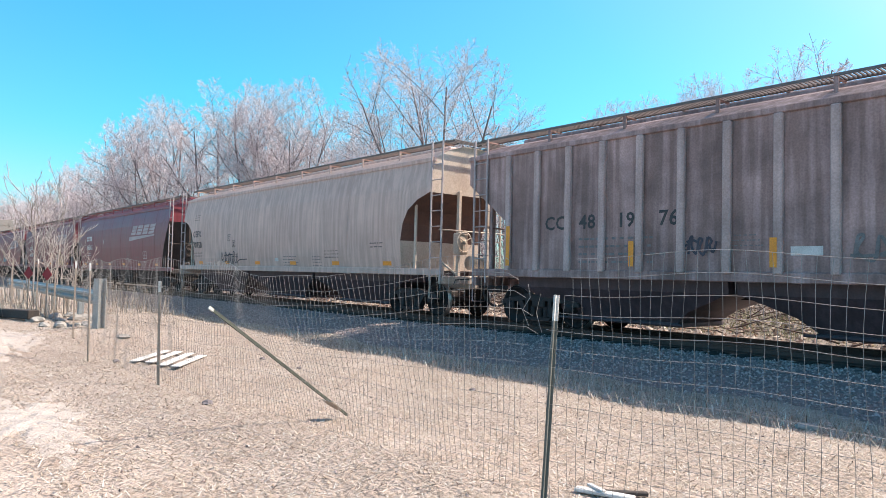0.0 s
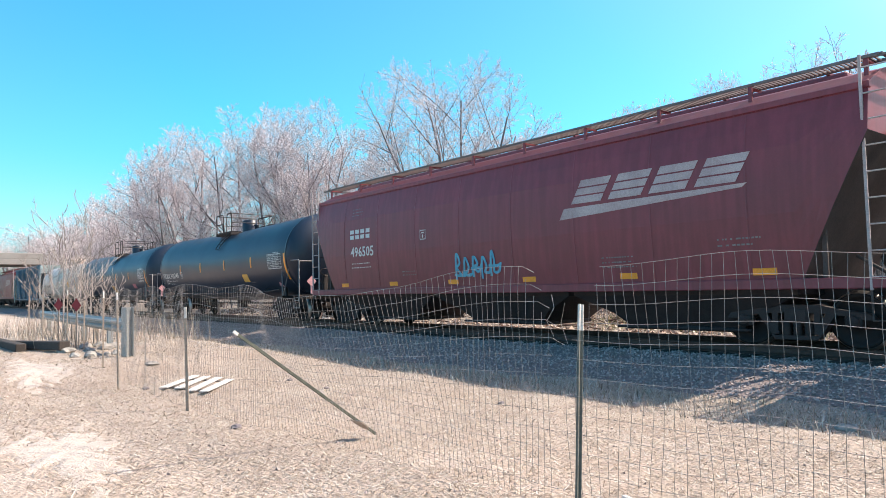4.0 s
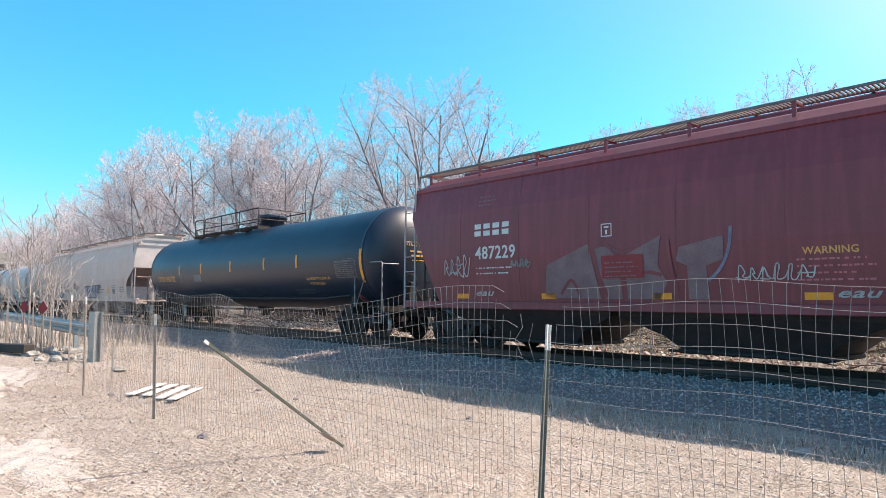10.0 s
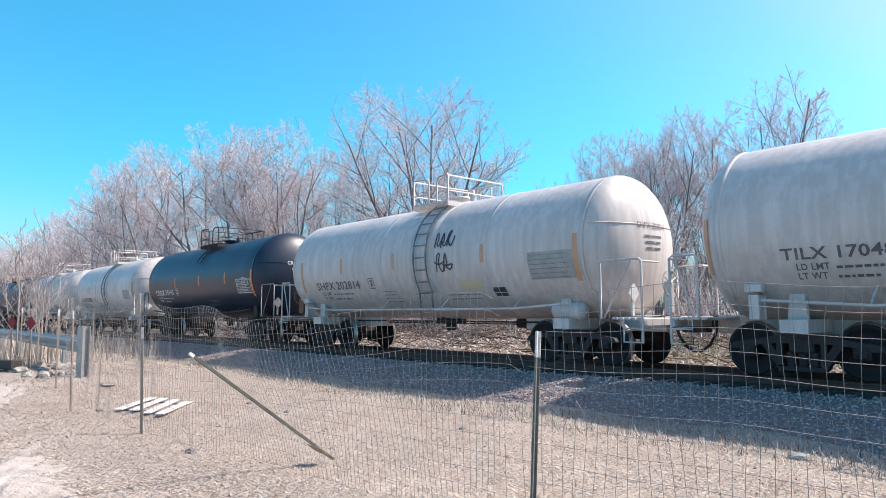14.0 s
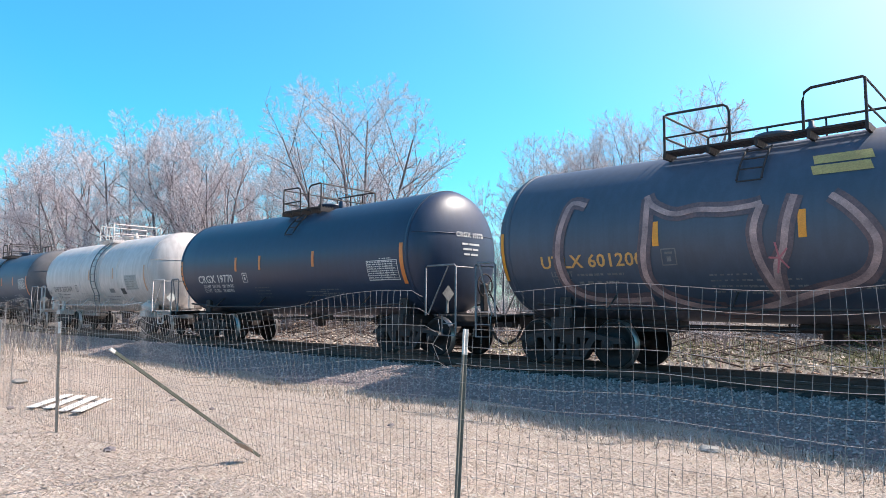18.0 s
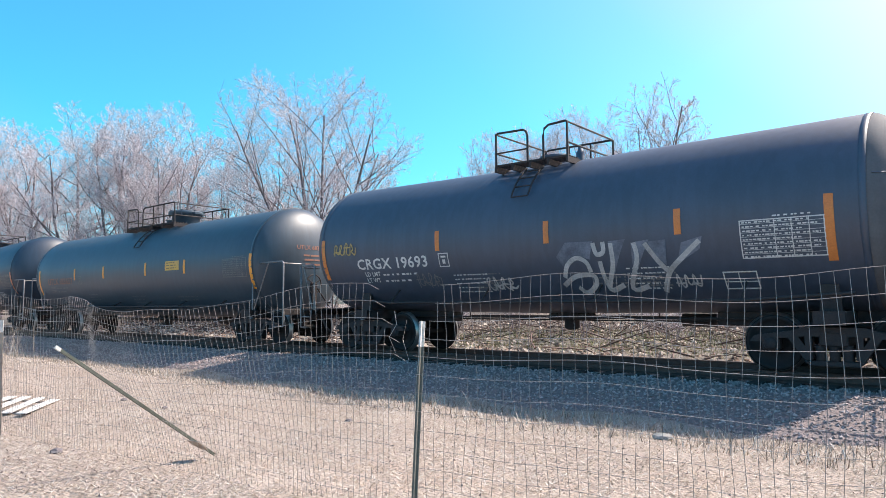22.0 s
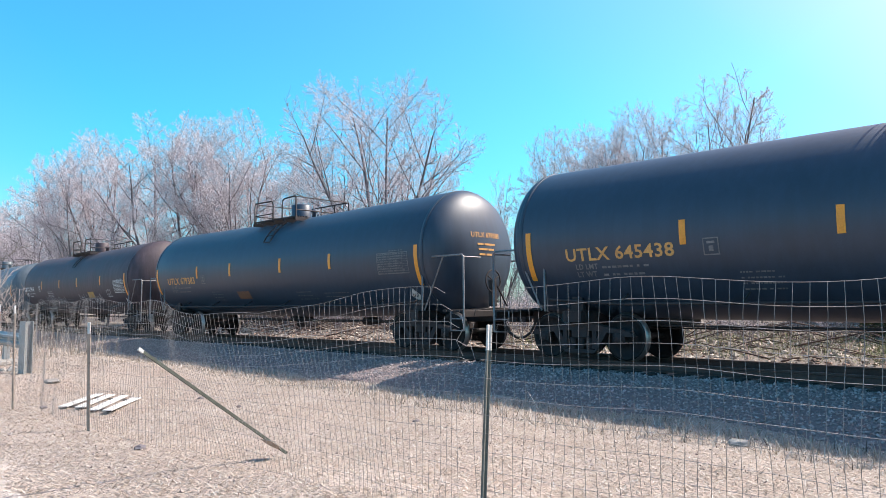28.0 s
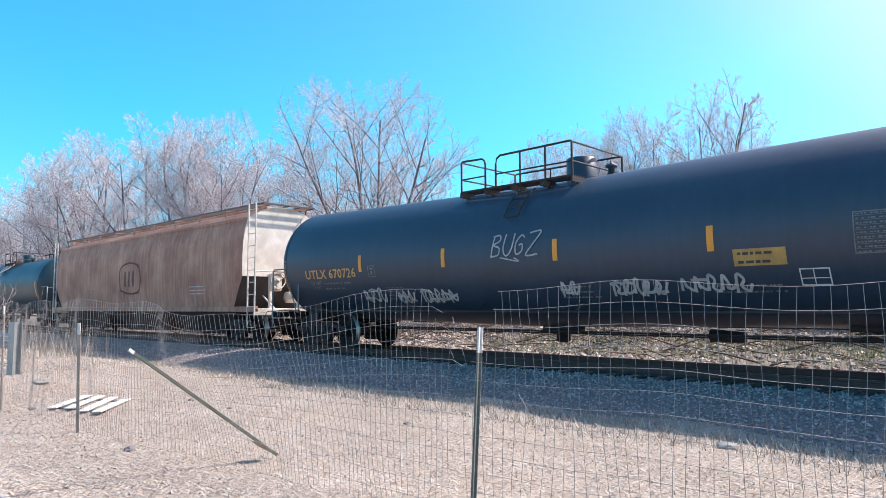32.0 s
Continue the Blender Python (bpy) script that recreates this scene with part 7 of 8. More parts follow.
quads("stain", [(1.95, 1.68, 0.75, 0.26)], T[1], mat_of("faded_yellow_stain", (0.62, 0.50, 0.26), (0.56, 0.50, 0.40), rough=0.6, scale=3, grain=40, bump=0), T[0], "faded yellow panel")
scrawl(1.1, 2.75, 0.7, 0.5, 3, 81, 0.04, T[1], SPRAY_K, T[0], "dark sprayed tag")
scrawl(1.15, 2.15, 0.6, 0.5, 2, 82, 0.04, T[1], SPRAY_K, T[0], "dark sprayed tag")
TRAIN.append(T)
TRAIN.append(black_tank(14, "CRGX", "19143", 2, "short blue-black tank car with orange reflectors", (-0.9, 0.9), (-2.4, 0.3, 2.9), (-5.8, 5.2), BLUEBLACK))
TRAIN.append(white_tank(15, "SHPX", "202883", 8, (-0.5, 1.0), 0.2, (-2.9, 0.0, 2.5), (-5.4, 5.3), -4.7, (3.7, 1.9, 1.1, 0.5)))
T = white_tank(16, "SHPX", "202732", 9, (-1.12, 0.97), -0.12, (-3.85, -1.02, 2.39), (-6.1, 5.3), -4.82, None, "short white tank car with a rust-brown scar")
quads("decal", [(-2.34, 2.18, 0.69, 0.66)], T[1], PALEDATA, T[0], "grey square panel")
SCRAPE = mat_of("faded_rust_scrape", (0.50, 0.38, 0.345), (0.34, 0.24, 0.21), rough=0.7, scale=2.5, grain=40, bump=0.03)
quads("scar", [(1.69, 3.40, 0.5, 0.10), (2.1, 3.45, 0.5, 0.12), (2.5, 3.52, 0.5, 0.10)], T[1], SCRAPE, T[0], "long rust-brown scrape")
quads("data_panel", [(2.28, 1.36, 0.61, 0.3)], T[1], LETTER_K, T[0], "black data panel")
frame_box(2.28, 1.36, 0.61, 0.3, lambda u, v: T[1](u, v) + 0.004, LETTER_W, T[0])
stroke("stencil_ring", [[(1.34 + 0.09 * math.cos(a), 1.56 + 0.09 * math.sin(a)) for a in np.linspace(0, 6.28, 9)]], 0.02, T[1], LETTER_K, T[0])
scrawl(-6.05, 2.48, 0.95, 0.25, 5, 83, 0.02, T[1], LETTER_DIM, T[0])
TRAIN.append(T)
T = black_tank(17, "UTLX", "601200", 4, "short black tank car with big rosy sprayed loops", (-2.45, 0.84), (-2.41, 0.01, 1.5), (-5.9, 4.9), BLACK_DULL, LETTER_Y, YELLOW, -4.93, (3.62, 1.92, 1.2, 0.5))
LOOPS = (((-3.87, 3.19), (-4.19, 3.26), (-4.34, 2.93), (-4.45, 2.46), (-4.48, 2.0), (-4.37, 1.6), (-3.96, 1.38), (-3.27, 1.34), (-2.7, 1.36)), ((-2.6, 3.24), (-2.46, 3.04), (-2.06, 2.85), (-1.64, 2.89), (-1.17, 2.85), (-0.76, 2.87), (-0.58, 2.91)), ((-2.57, 3.16), (-2.58, 2.6), (-2.66, 2.11), (-2.65, 1.69), (-2.39, 1.4), (-1.87, 1.23), (-1.42, 1.17)), ((-0.59, 2.89), (-0.71, 2.47), (-0.66, 2.01), (-0.53, 1.64), (-0.4, 1.34)), ((-0.09, 2.99), (-0.2, 2.58), (-0.28, 2.14), (-0.41, 1.86), (-0.42, 1.34)), ((0.43, 2.93), (0.68, 2.71), (0.91, 2.41), (1.01, 2.14), (0.92, 1.81), (0.67, 1.6), (0.16, 1.47), (-0.44, 1.3), (-1.12, 1.14), (-1.52, 1.14)), ((2.07, 3.0), (1.92, 2.5), (1.64, 1.86), (1.12, 1.19)), ((2.15, 2.87), (2.5, 2.28), (2.84, 1.83), (3.15, 1.44), (3.37, 1.14)), ((4.55, 2.57), (3.6, 2.53), (3.34, 2.33), (3.3, 1.98), (3.64, 1.8), (4.35, 1.82), (4.63, 1.6), (4.34, 1.11)))
ROSYMIST = mat_of("rosy_overspray", (0.20, 0.125, 0.125), (0.085, 0.070, 0.085), rough=0.7, scale=3, grain=30, bump=0)
over = lambda u, v: T[1](u, v) + 0.004
for ln in LOOPS:
    stroke("overspray", [ln], 0.26, T[1], ROSYMIST, T[0], "soft rosy edge of a sprayed loop")
    stroke("sprayed_loop", [[(a - 0.02 * k, b) for a, b in ln] for k in range(2)], 0.09, over, SPRAY_P, T[0], "big rosy-white sprayed loop")
for k in range(5):
    a = 0.6 + 1.25 * k
    stroke("sprayed_splash", [((-0.36, 2.0), (-0.36 + 0.16 * math.cos(a), 2.0 + 0.26 * math.sin(a)))], 0.03, lambda u, v: T[1](u, v) + 0.008, PINK, T[0], "pink sprayed splash")
for z in (3.28, 3.47):
    patch([(0.15, z), (0.98, z), (0.92, z + 0.16), (0.10, z + 0.16)], T[1], SPRAY_Y, T[0], "pale amber panel")
quads("data_panel", [(3.52, 1.97, 1.1, 0.52)], T[1], GREYDECAL, T[0], "grey painted-over panel")
TRAIN.append(T)
TRAIN.append(black_tank(18, "CRGX", "19770", 7, "short glossy navy-black tank car with white data panels", (-0.6, 1.3), (-2.38, -1.0, 1.71), (-6.0, 5.3), NAVY, u=-4.9, zc=2.55, panel=(3.99, 1.87, 1.15, 0.5), weights=("220 700   100 100 KG", "65 300    29 600 KG")))
T = white_tank(19, "SHPX", "202769", 12, (-0.71, 0.8), 0.04, (-0.35, 2.25), (-6.2, 5.25), -5.02, (3.4, 1.85, 1.14, 0.58))
scrawl(-6.03, 1.76, 0.68, 0.2, 4, 84, 0.018, T[1], LETTER_DIM, T[0])
quads("decal", [(1.65, 1.75, 0.5, 0.17)], T[1], GREYDECAL, T[0])
quads("decal", [(2.82, 1.68, 0.4, 0.23)], T[1], LETTER_K, T[0])
TRAIN.append(T)
T = black_tank(20, "CRGX", "19140", 8, "short dull black tank car with small white tags", (-1.34, 0.32), (-2.84, 0.83, 2.91), (-6.15, 5.23), BLACK_DULL, u=-5.1, panel=(3.87, 2.07, 1.2, 0.53))
scrawl(-6.02, 1.72, 0.72, 0.28, 4, 90, 0.04, T[1], SPRAY_W, T[0])
scrawl(2.0, 1.25, 0.8, 0.32, 4, 91, 0.03, T[1], SPRAY_W, T[0])
scrawl(3.34, 1.40, 0.66, 0.42, 3, 92, 0.035, T[1], SPRAY_W, T[0])
frame_box(2.78, 1.46, 0.42, 0.31, T[1], LETTER_W, T[0])
bars(0.2, 1.65, 0.9, 3, T[1], LETTER_W, T[0], 0.05, 0.05, 93)
TRAIN.append(T)
T = tank_car(LEN[21], "short slate-grey tank car with a side ladder", GREYTANK, R=1.62, zc=2.45, sag=0.20, short=True, rail=(-1.48, 0.6), tape=ORANGE, lad=-1.0, sill=False, tapes=(-2.62, -0.02, 2.74), longs=(-6.2, 5.4), back=-0.12, front=0.42)
tank_marks(T, "CRGX", "19333", size=0.25, seed=10, u=-5.09, v=2.08, panel=(3.75, 1.95, 1.25, 0.53))
TRAIN.append(T)
T = black_tank(22, "CRGX", "19693", 11, "short black tank car with white sprayed block letters", (-1.19, 0.55), (-2.41, 0.35, 2.93), (-6.18, 5.22), u=-5.01, panel=(3.93, 1.84, 1.23, 0.61))
MIST = mat_of("thin_white_overspray", (0.20, 0.22, 0.27), (0.09, 0.10, 0.13), rough=0.7, scale=2.2, grain=30, bump=0)
for ring in ([(0.53, 2.03), (0.76, 2.29), (1.33, 2.28), (1.22, 1.95), (0.95, 2.06), (0.66, 1.80)], [(1.64, 2.26), (1.97, 2.28), (1.62, 1.6)], [(2.07, 2.21), (2.41, 2.25), (2.02, 1.56)], [(2.38, 2.21), (2.71, 2.23), (2.66, 1.79), (2.48, 1.94)], [(2.97, 2.16), (3.33, 2.25), (3.27, 2.04), (2.85, 1.8)]):
    patch(ring, T[1], MIST, T[0], "thin misty white overspray")
for ln in (((0.61, 1.63), (0.73, 1.86), (0.95, 1.99), (1.14, 1.9), (1.19, 1.72)), ((0.53, 1.48), (0.85, 1.65), (1.21, 1.66), (1.22, 1.5), (0.97, 1.34), (0.83, 1.45)), ((1.42, 1.91), (1.43, 1.63), (1.46, 1.4)), ((1.33, 2.25), (1.38, 2.04), (1.52, 2.08), (1.53, 2.26)), ((1.68, 2.23), (1.66, 1.83), (1.46, 1.39), (1.77, 1.47)), ((2.12, 2.21), (2.14, 1.91), (1.91, 1.4), (2.23, 1.44)), ((2.32, 2.19), (2.52, 1.87), (2.68, 1.67)), ((3.28, 2.18), (2.96, 1.92), (2.68, 1.67), (2.5, 1.33))):
    stroke("sprayed_letter", [ln], 0.085, T[1], SPRAY_W, T[0], "white sprayed letter")
scrawl(2.75, 1.40, 0.42, 0.24, 3, 96, 0.025, T[1], SPRAY_W, T[0])
scrawl(-5.77, 2.33, 0.75, 0.3, 4, 100, 0.03, T[1], SPRAY_Y, T[0])
scrawl(-1.3, 1.4, 0.75, 0.3, 4, 101, 0.03, T[1], SPRAY_W, T[0])
scrawl(-3.2, 1.5, 0.7, 0.35, 4, 102, 0.02, T[1], LETTER_DIM, T[0])
frame_box(3.56, 1.36, 0.54, 0.29, T[1], LETTER_W, T[0])
bars(-2.1, 1.75, 0.9, 5, T[1], LETTER_W, T[0], 0.045, 0.045, 103)
bars(1.9, 1.75, 0.8, 5, T[1], LETTER_W, T[0], 0.045, 0.045, 104)
TRAIN.append(T)
T = amber_tank(23, "UTLX", "683637", 13, "black tank car with faded amber lettering", (-1.14, 2.17), (-4.16, -1.71, 1.4, 3.88), (-7.56, 7.4), -6.71, mat_of("slate_black_paint", (0.052, 0.080, 0.106), (0.038, 0.058, 0.078), rough=0.46, scale=0.5, grain=30, bump=0.03, streak=0.2, spec=0.6, fine_amt=0.22), dome_u=1.08, mat=mat_of("faded_amber_lettering", (0.36, 0.17, 0.11), (0.24, 0.11, 0.08), rough=0.6), panel=(6.0, 1.95, 1.2, 0.55))
quads("caution_panel", [(2.71, 2.27, 0.86, 0.3)], T[1], CAUTION, T[0], "yellow caution panel")
bars(2.78, 2.50, 0.7, 3, lambda u, v: T[1](u, v) + 0.004, LETTER_K, T[0], 0.05, 0.035, 3)
TRAIN.append(T)
T = amber_tank(24, "UTLX", "679886", 14, "long black tank car with a yellow caution panel", (-0.67, 2.4), (-4.73, -1.59, 1.72, 5.0), (-8.22, 8.5), -7.21, dome_u=1.48, panel=(7.24, 1.95, 1.15, 0.6), tape=mat_of("sun_bleached_orange_tape", (0.66, 0.23, 0.10), (0.50, 0.17, 0.08), rough=0.5, scale=6, grain=60, bump=0), v=2.05, mat=mat_of("orange_lettering", (0.62, 0.27, 0.10), (0.48, 0.19, 0.07), rough=0.6, scale=6, grain=60, bump=0))
quads("caution_panel", [(2.15, 1.95, 0.77, 0.39)], T[1], CAUTION, T[0], "yellow caution panel")
for k in range(3):
    bars(2.98, 2.32 - 0.3 * k, 1.1, 2, T[1], LETTER_W, T[0], 0.06, 0.05, 2 + k)
frame_box(6.54, 1.55, 0.44, 0.26, T[1], LETTER_W, T[0])
TRAIN.append(T)
GLOSSBLUE = mat_of("glossy_blue_black_paint", (0.021, 0.045, 0.076), (0.015, 0.033, 0.057), rough=0.42, scale=0.5, grain=30, bump=0.02, streak=0.15, spec=0.5, fine_amt=0.22)
T = amber_tank(25, "BRCX", "5052", 16, "long black tank car with plain white lettering", (-1.29, 0.29), (-5.17, -2.1, 1.6, 4.82), (-8.7, 8.45), -7.9, GLOSSBLUE, mat=LETTER_W, dome="drum", dome_u=0.55, panel=(7.16, 1.95, 1.17, 0.53))
bars(1.75, 1.95, 0.85, 4, T[1], LETTER_W, T[0], 0.045, 0.045, 5)
TRAIN.append(T)
T = amber_tank(26, "BRCX", "7105", 17, "long glossy black tank car with plain white lettering", (-1.02, 0.9), (-5.22, -1.82, 1.28, 4.66), (-8.8, 8.1), -8.28, GLOSSBLUE, mat=LETTER_W, dome="box", dome_u=-0.25, panel=(6.58, 2.1, 1.19, 0.5))
bars(2.05, 1.93, 0.92, 6, T[1], LETTER_W, T[0], 0.045, 0.035, 3)
TRAIN.append(T)
T = amber_tank(27, "UTLX", "645438", 18, "black tank car with amber lettering and a white placard", (-1.3, 1.2), (-4.4, -1.9, 1.2, 3.8), (-7.8, 7.4), -6.9, dome="drum", panel=(5.9, 1.95, 1.2, 0.55))
quads("caution_panel", [(1.9, 1.85, 0.7, 0.36)], T[1], CAUTION, T[0], "yellow caution panel")
placard(T, 7.0, 1.4, LETTER_W, "3257")
TRAIN.append(T)
T = amber_tank(28, "UTLX", "679383", 19, "black tank car with amber lettering and a white diamond placard", (-1.33, 1.2), (-4.43, -1.97, 1.2, 3.8), (-7.91, 7.4), -6.97, panel=(5.9, 1.95, 1.2, 0.55), dome="drum")
quads("caution_panel", [(-1.79, 1.40, 0.81, 0.25)], T[1], mat_of("ochre_panel", (0.24, 0.11, 0.055), rough=0.6), T[0], "dull red-brown panel")
placard(T, 7.0, 1.4, LETTER_W, "3257")
TRAIN.append(T)
T = amber_tank(29, "GATX", "3416", 20, "brown-black tank car with white lettering and sprayed tags", (-1.45, 1.22), (-4.85, -1.68, 1.10, 4.4), (-8.3, 7.4), -8.22, BROWNBLACK, LETTER_W, "drum", dome_u=-0.2, panel=(6.05, 1.8, 1.19, 0.55), v=2.1)
quads("caution_panel", [(2.5, 1.62, 0.8, 0.28)], T[1], OCHRE, T[0], "dull ochre panel")
frame_box(5.0, 1.62, 0.5, 0.33, T[1], LETTER_W, T[0])
bars(-3.85, 2.0, 1.0, 4, T[1], LETTER_W, T[0], 0.045, 0.045, 7)
for k, (x, z, w, h) in enumerate(((-6.52, 1.28, 1.4, 0.36), (-4.45, 1.29, 1.55, 0.55), (-2.7, 1.29, 1.7, 0.42), (1.1, 1.34, 1.7, 0.5), (3.0, 1.3, 1.2, 0.45))):
    scrawl(x, z, w, h, 5, 200 + k, 0.03, T[1], SPRAY_W, T[0], "thin pale sprayed tag")
placard(T, 7.0, 1.4, LETTER_W, "3257")
TRAIN.append(T)
T = amber_tank(30, "UTLX", "649940", 21, "slate-grey tank car with amber lettering", (-1.37, 1.08), (-4.23, -1.93, 1.18, 3.66), (-7.93, 7.4), -6.78, GREYBLUE, LETTER_Y, "drum", dome_u=-0.95, panel=(5.7, 1.85, 1.2, 0.6))
DULLSPRAY = mat_of("dull_amber_spray_paint", (0.30, 0.20, 0.11), (0.17, 0.13, 0.09), rough=0.7, scale=2.5, grain=40, bump=0)
stroke("sprayed_ring", [[(1.18 + 0.52 * math.cos(a), 2.18 + 0.36 * math.sin(a)) for a in np.linspace(0, 6.28, 13)]], 0.045, T[1], SPRAY_W, T[0], "white sprayed ring")
scrawl(0.75, 2.05, 0.85, 0.36, 4, 99, 0.05, T[1], SPRAY_W, T[0])
scrawl(-4.8, 1.49, 1.7, 0.35, 5, 100, 0.035, T[1], DULLSPRAY, T[0], "dull amber sprayed words")
scrawl(-3.0, 1.6, 1.7, 0.33, 5, 104, 0.035, T[1], DULLSPRAY, T[0], "dull amber sprayed words")
scrawl(3.1, 1.4, 1.3, 0.65, 3, 101, 0.05, T[1], DULLSPRAY, T[0])
quads("caution_panel", [(2.14, 1.51, 0.85, 0.3)], T[1], CAUTION, T[0], "yellow caution panel")
bars(2.22, 1.73, 0.7, 3, lambda u, v: T[1](u, v) + 0.004, LETTER_K, T[0], 0.05, 0.035, 3)
placard(T, 6.7, 1.3, LETTER_W, "3257")
TRAIN.append(T)
T = amber_tank(31, "UTLX", "670726", 22, "black tank car covered with white sprayed tags", (-2.15, 1.0), (-5.31, -2.23, 0.93, 4.11), (-8.9, 8.4), -7.85, dome="drum", dome_u=0.57, panel=(6.26, 1.93, 1.2, 0.63), v=1.97)
tag("BUGZ", -0.78, 2.26, 1.3, 0.48, 0.035, T[1], SPRAY_W, T[0], "white sprayed tag", 0.2, 3)
stroke("sprayed_scrawl", [((-0.5, 2.22), (0.0, 2.12), (-0.12, 2.2))], 0.03, T[1], SPRAY_W, T[0], "white sprayed arrow")
for k, (x, z, w, h) in enumerate(((-5.44, 1.29, 0.85, 0.36), (-4.1, 1.25, 0.6, 0.32), (-3.2, 1.25, 1.15, 0.36), (0.93, 1.36, 0.42, 0.3), (2.09, 1.34, 1.1, 0.34), (3.45, 1.37, 1.2, 0.34))):
    scrawl(x, z, w, h, max(2, int(w * 3.4)), 110 + k, 0.05, T[1], SPRAY_W, T[0], "white sprayed tag")
quads("caution_panel", [(4.47, 1.82, 0.83, 0.28)], T[1], OCHRE, T[0], "yellow caution panel with dark writing")
bars(4.54, 2.0, 0.68, 2, lambda u, v: T[1](u, v) + 0.004, LETTER_K, T[0], 0.09, 0.05, 4)
frame_box(5.45, 1.48, 0.44, 0.27, T[1], LETTER_W, T[0])
TRAIN.append(T)
ENDPALE = mat_of("pale_end_paint", (0.78, 0.70, 0.62), (0.55, 0.45, 0.38), rough=0.7, scale=2, grain=30, bump=0.03)
c = hopper_car(LEN[32], "worn tan and rust-red covered hopper car", RUSTHOP, bays=3, cut=0.7, xe=9.4, zb=2.2, ends=ENDPALE, endwall=ENDPALE, side_ladder=ENDPALE)
stroke("emblem", [[(-0.9, 1.9), (-0.9, 2.8), (0.1, 3.05), (1.1, 2.8), (1.1, 1.9), (0.1, 1.75), (-0.9, 1.9)]], 0.08, c[1], RUSTY, c[0], "faded six-sided emblem")
for k in range(3):
    quads("emblem", [(-0.42 + 0.42 * k, 2.05, 0.13, 0.65)], c[1], RUSTY, c[0])
bars(-5.0, 1.9, 1.3, 3, c[1], LETTER_DIM, c[0], 0.08, 0.07, 7)
bars(5.6, 1.9, 1.3, 3, c[1], LETTER_W, c[0], 0.06, 0.07, 8)
TRAIN.append(c)
TRAIN.append(amber_tank(33, "UTLX", "671104", 23, "dark teal tank car", (-1.3, 1.1), (-4.2, -1.9, 1.2, 3.7), (-7.7, 7.4), -6.8, DARKTEAL, LETTER_W, "drum"))
TRAIN.append(amber_tank(34, "UTLX", "671230", 24, "black tank car at the tail of the view", (-1.1, 2.0), (-4.2, -1.9, 1.2, 3.7), (-7.7, 7.4), -6.8))

# ---- fence on the near side ----
def fence_line(x):
    return float(np.interp(x, [-15.4, -10.3, -3.42, 5.0], [3.55, 3.42, 4.02, 4.75]))


def mesh_point(x, q):
    """Place on the sagging wire mesh: along x, q from ground (0) to top (1)."""
    topz = float(np.interp(x, [-15, -10.8, -8.6, -7.45, -6.74, -5.93, -5.4, -4.63, -3.83, -3.2, 0, 5], [1.76, 1.79, 1.76, 1.68, 1.62, 1.61, 1.71, 1.80, 1.81, 1.83, 1.82, 1.82]))
    lean = math.exp(-((x + 6.6) / 1.5) ** 2)
    z = q * topz + 0.03 * math.sin(x * 3.1 + q * 2) * q
    wob = 0.03 * math.sin(x * 2.3 + q * 3.0) + 0.018 * math.sin(x * 7.1 - q * 5.0)
    return Vector((x - 0.36 * q * lean + 0.02 * math.sin(x * 5 + q * 7), fence_line(x) + wob - 0.28 * q * lean + 0.10 * lean, 0.02 + z + 0.10 * lean * math.sin(q * 6)))


def wire_panel(name, x0, x1, step, rows, tear=0):
    p0, p1 = [], []
    n = int((x1 - x0) / step)
    for i in range(n + 1):
        x = x0 + step * i
        topq = 1.0
        if tear and abs(x - (x1 if tear > 0 else x0)) < 0.30:
            topq = 1.0 - 0.34 * (1 - abs(x - (x1 if tear > 0 else x0)) / 0.30)
        pts = [mesh_point(x, topq * k / 9) for k in range(10)]
        p0 += pts[:-1]
        p1 += pts[1:]
    for r in range(rows + 1):
        q = r / rows
        xe0, xe1 = x0, x1
        if tear > 0 and q > 0.66:
            xe1 = x1 - 0.28 * (q - 0.66) / 0.34
        if tear < 0 and q > 0.66:
            xe0 = x0 + 0.28 * (q - 0.66) / 0.34
        m = int((xe1 - xe0) / 0.11)
        pts = [mesh_point(xe0 + (xe1 - xe0) * k / m, q) for k in range(m + 1)]
        if tear > 0 and q > 0.66:
            pts.append(pts[-1] + Vector((0.10, 0.02, -0.05)))
        p0 += pts[:-1]
        p1 += pts[1:]
    p0, p1 = np.array([p[:] for p in p0]), np.array([p[:] for p in p1])
    d = p1 - p0
    d /= np.linalg.norm(d, axis=1, keepdims=True) + 1e-9
    ref = np.where(np.abs(d[:, 2:3]) < 0.8, np.array([[0, 0, 1.0]]), np.array([[1.0, 0, 0]]))
    a = np.cross(d, ref)
    a /= np.linalg.norm(a, axis=1, keepdims=True)
    b = np.cross(d, a)
    rr = 0.0020
    v = np.stack([p + (a * math.cos(t) + b * math.sin(t)) * rr for p in (p0, p1) for t in (0, 2.094, 4.189)], 1)
    f = np.array([(0, 1, 4, 3), (1, 2, 5, 4), (2, 0, 3, 5)])[None] + (np.arange(len(p0)) * 6)[:, None, None]
    return raw_mesh(name, v.reshape(-1, 3), f.reshape(-1, 4), WIRE, True)


fence = tagged(new("wire_fence"), "sagging welded wire mesh fence, torn beside a post", "fence")
pa = part("mesh_panel", wire_panel("mesh_panel", -15.2, -3.62, 0.064, 13, 1), None, fence, "long bulging panel of welded wire")
tagged(pa, kind="stuff")
pb = part("mesh_panel", wire_panel("mesh_panel_right", -3.50, 4.8, 0.080, 13, -1), None, fence, "upright panel of welded wire")
tagged(pb, kind="stuff")
w = Mesh()
w.tube([(-3.62, 3.98, 1.30), (-3.66, 3.95, 1.42), (-3.60, 3.97, 1.52), (-3.64, 3.99, 1.62)], 0.0023, 5)
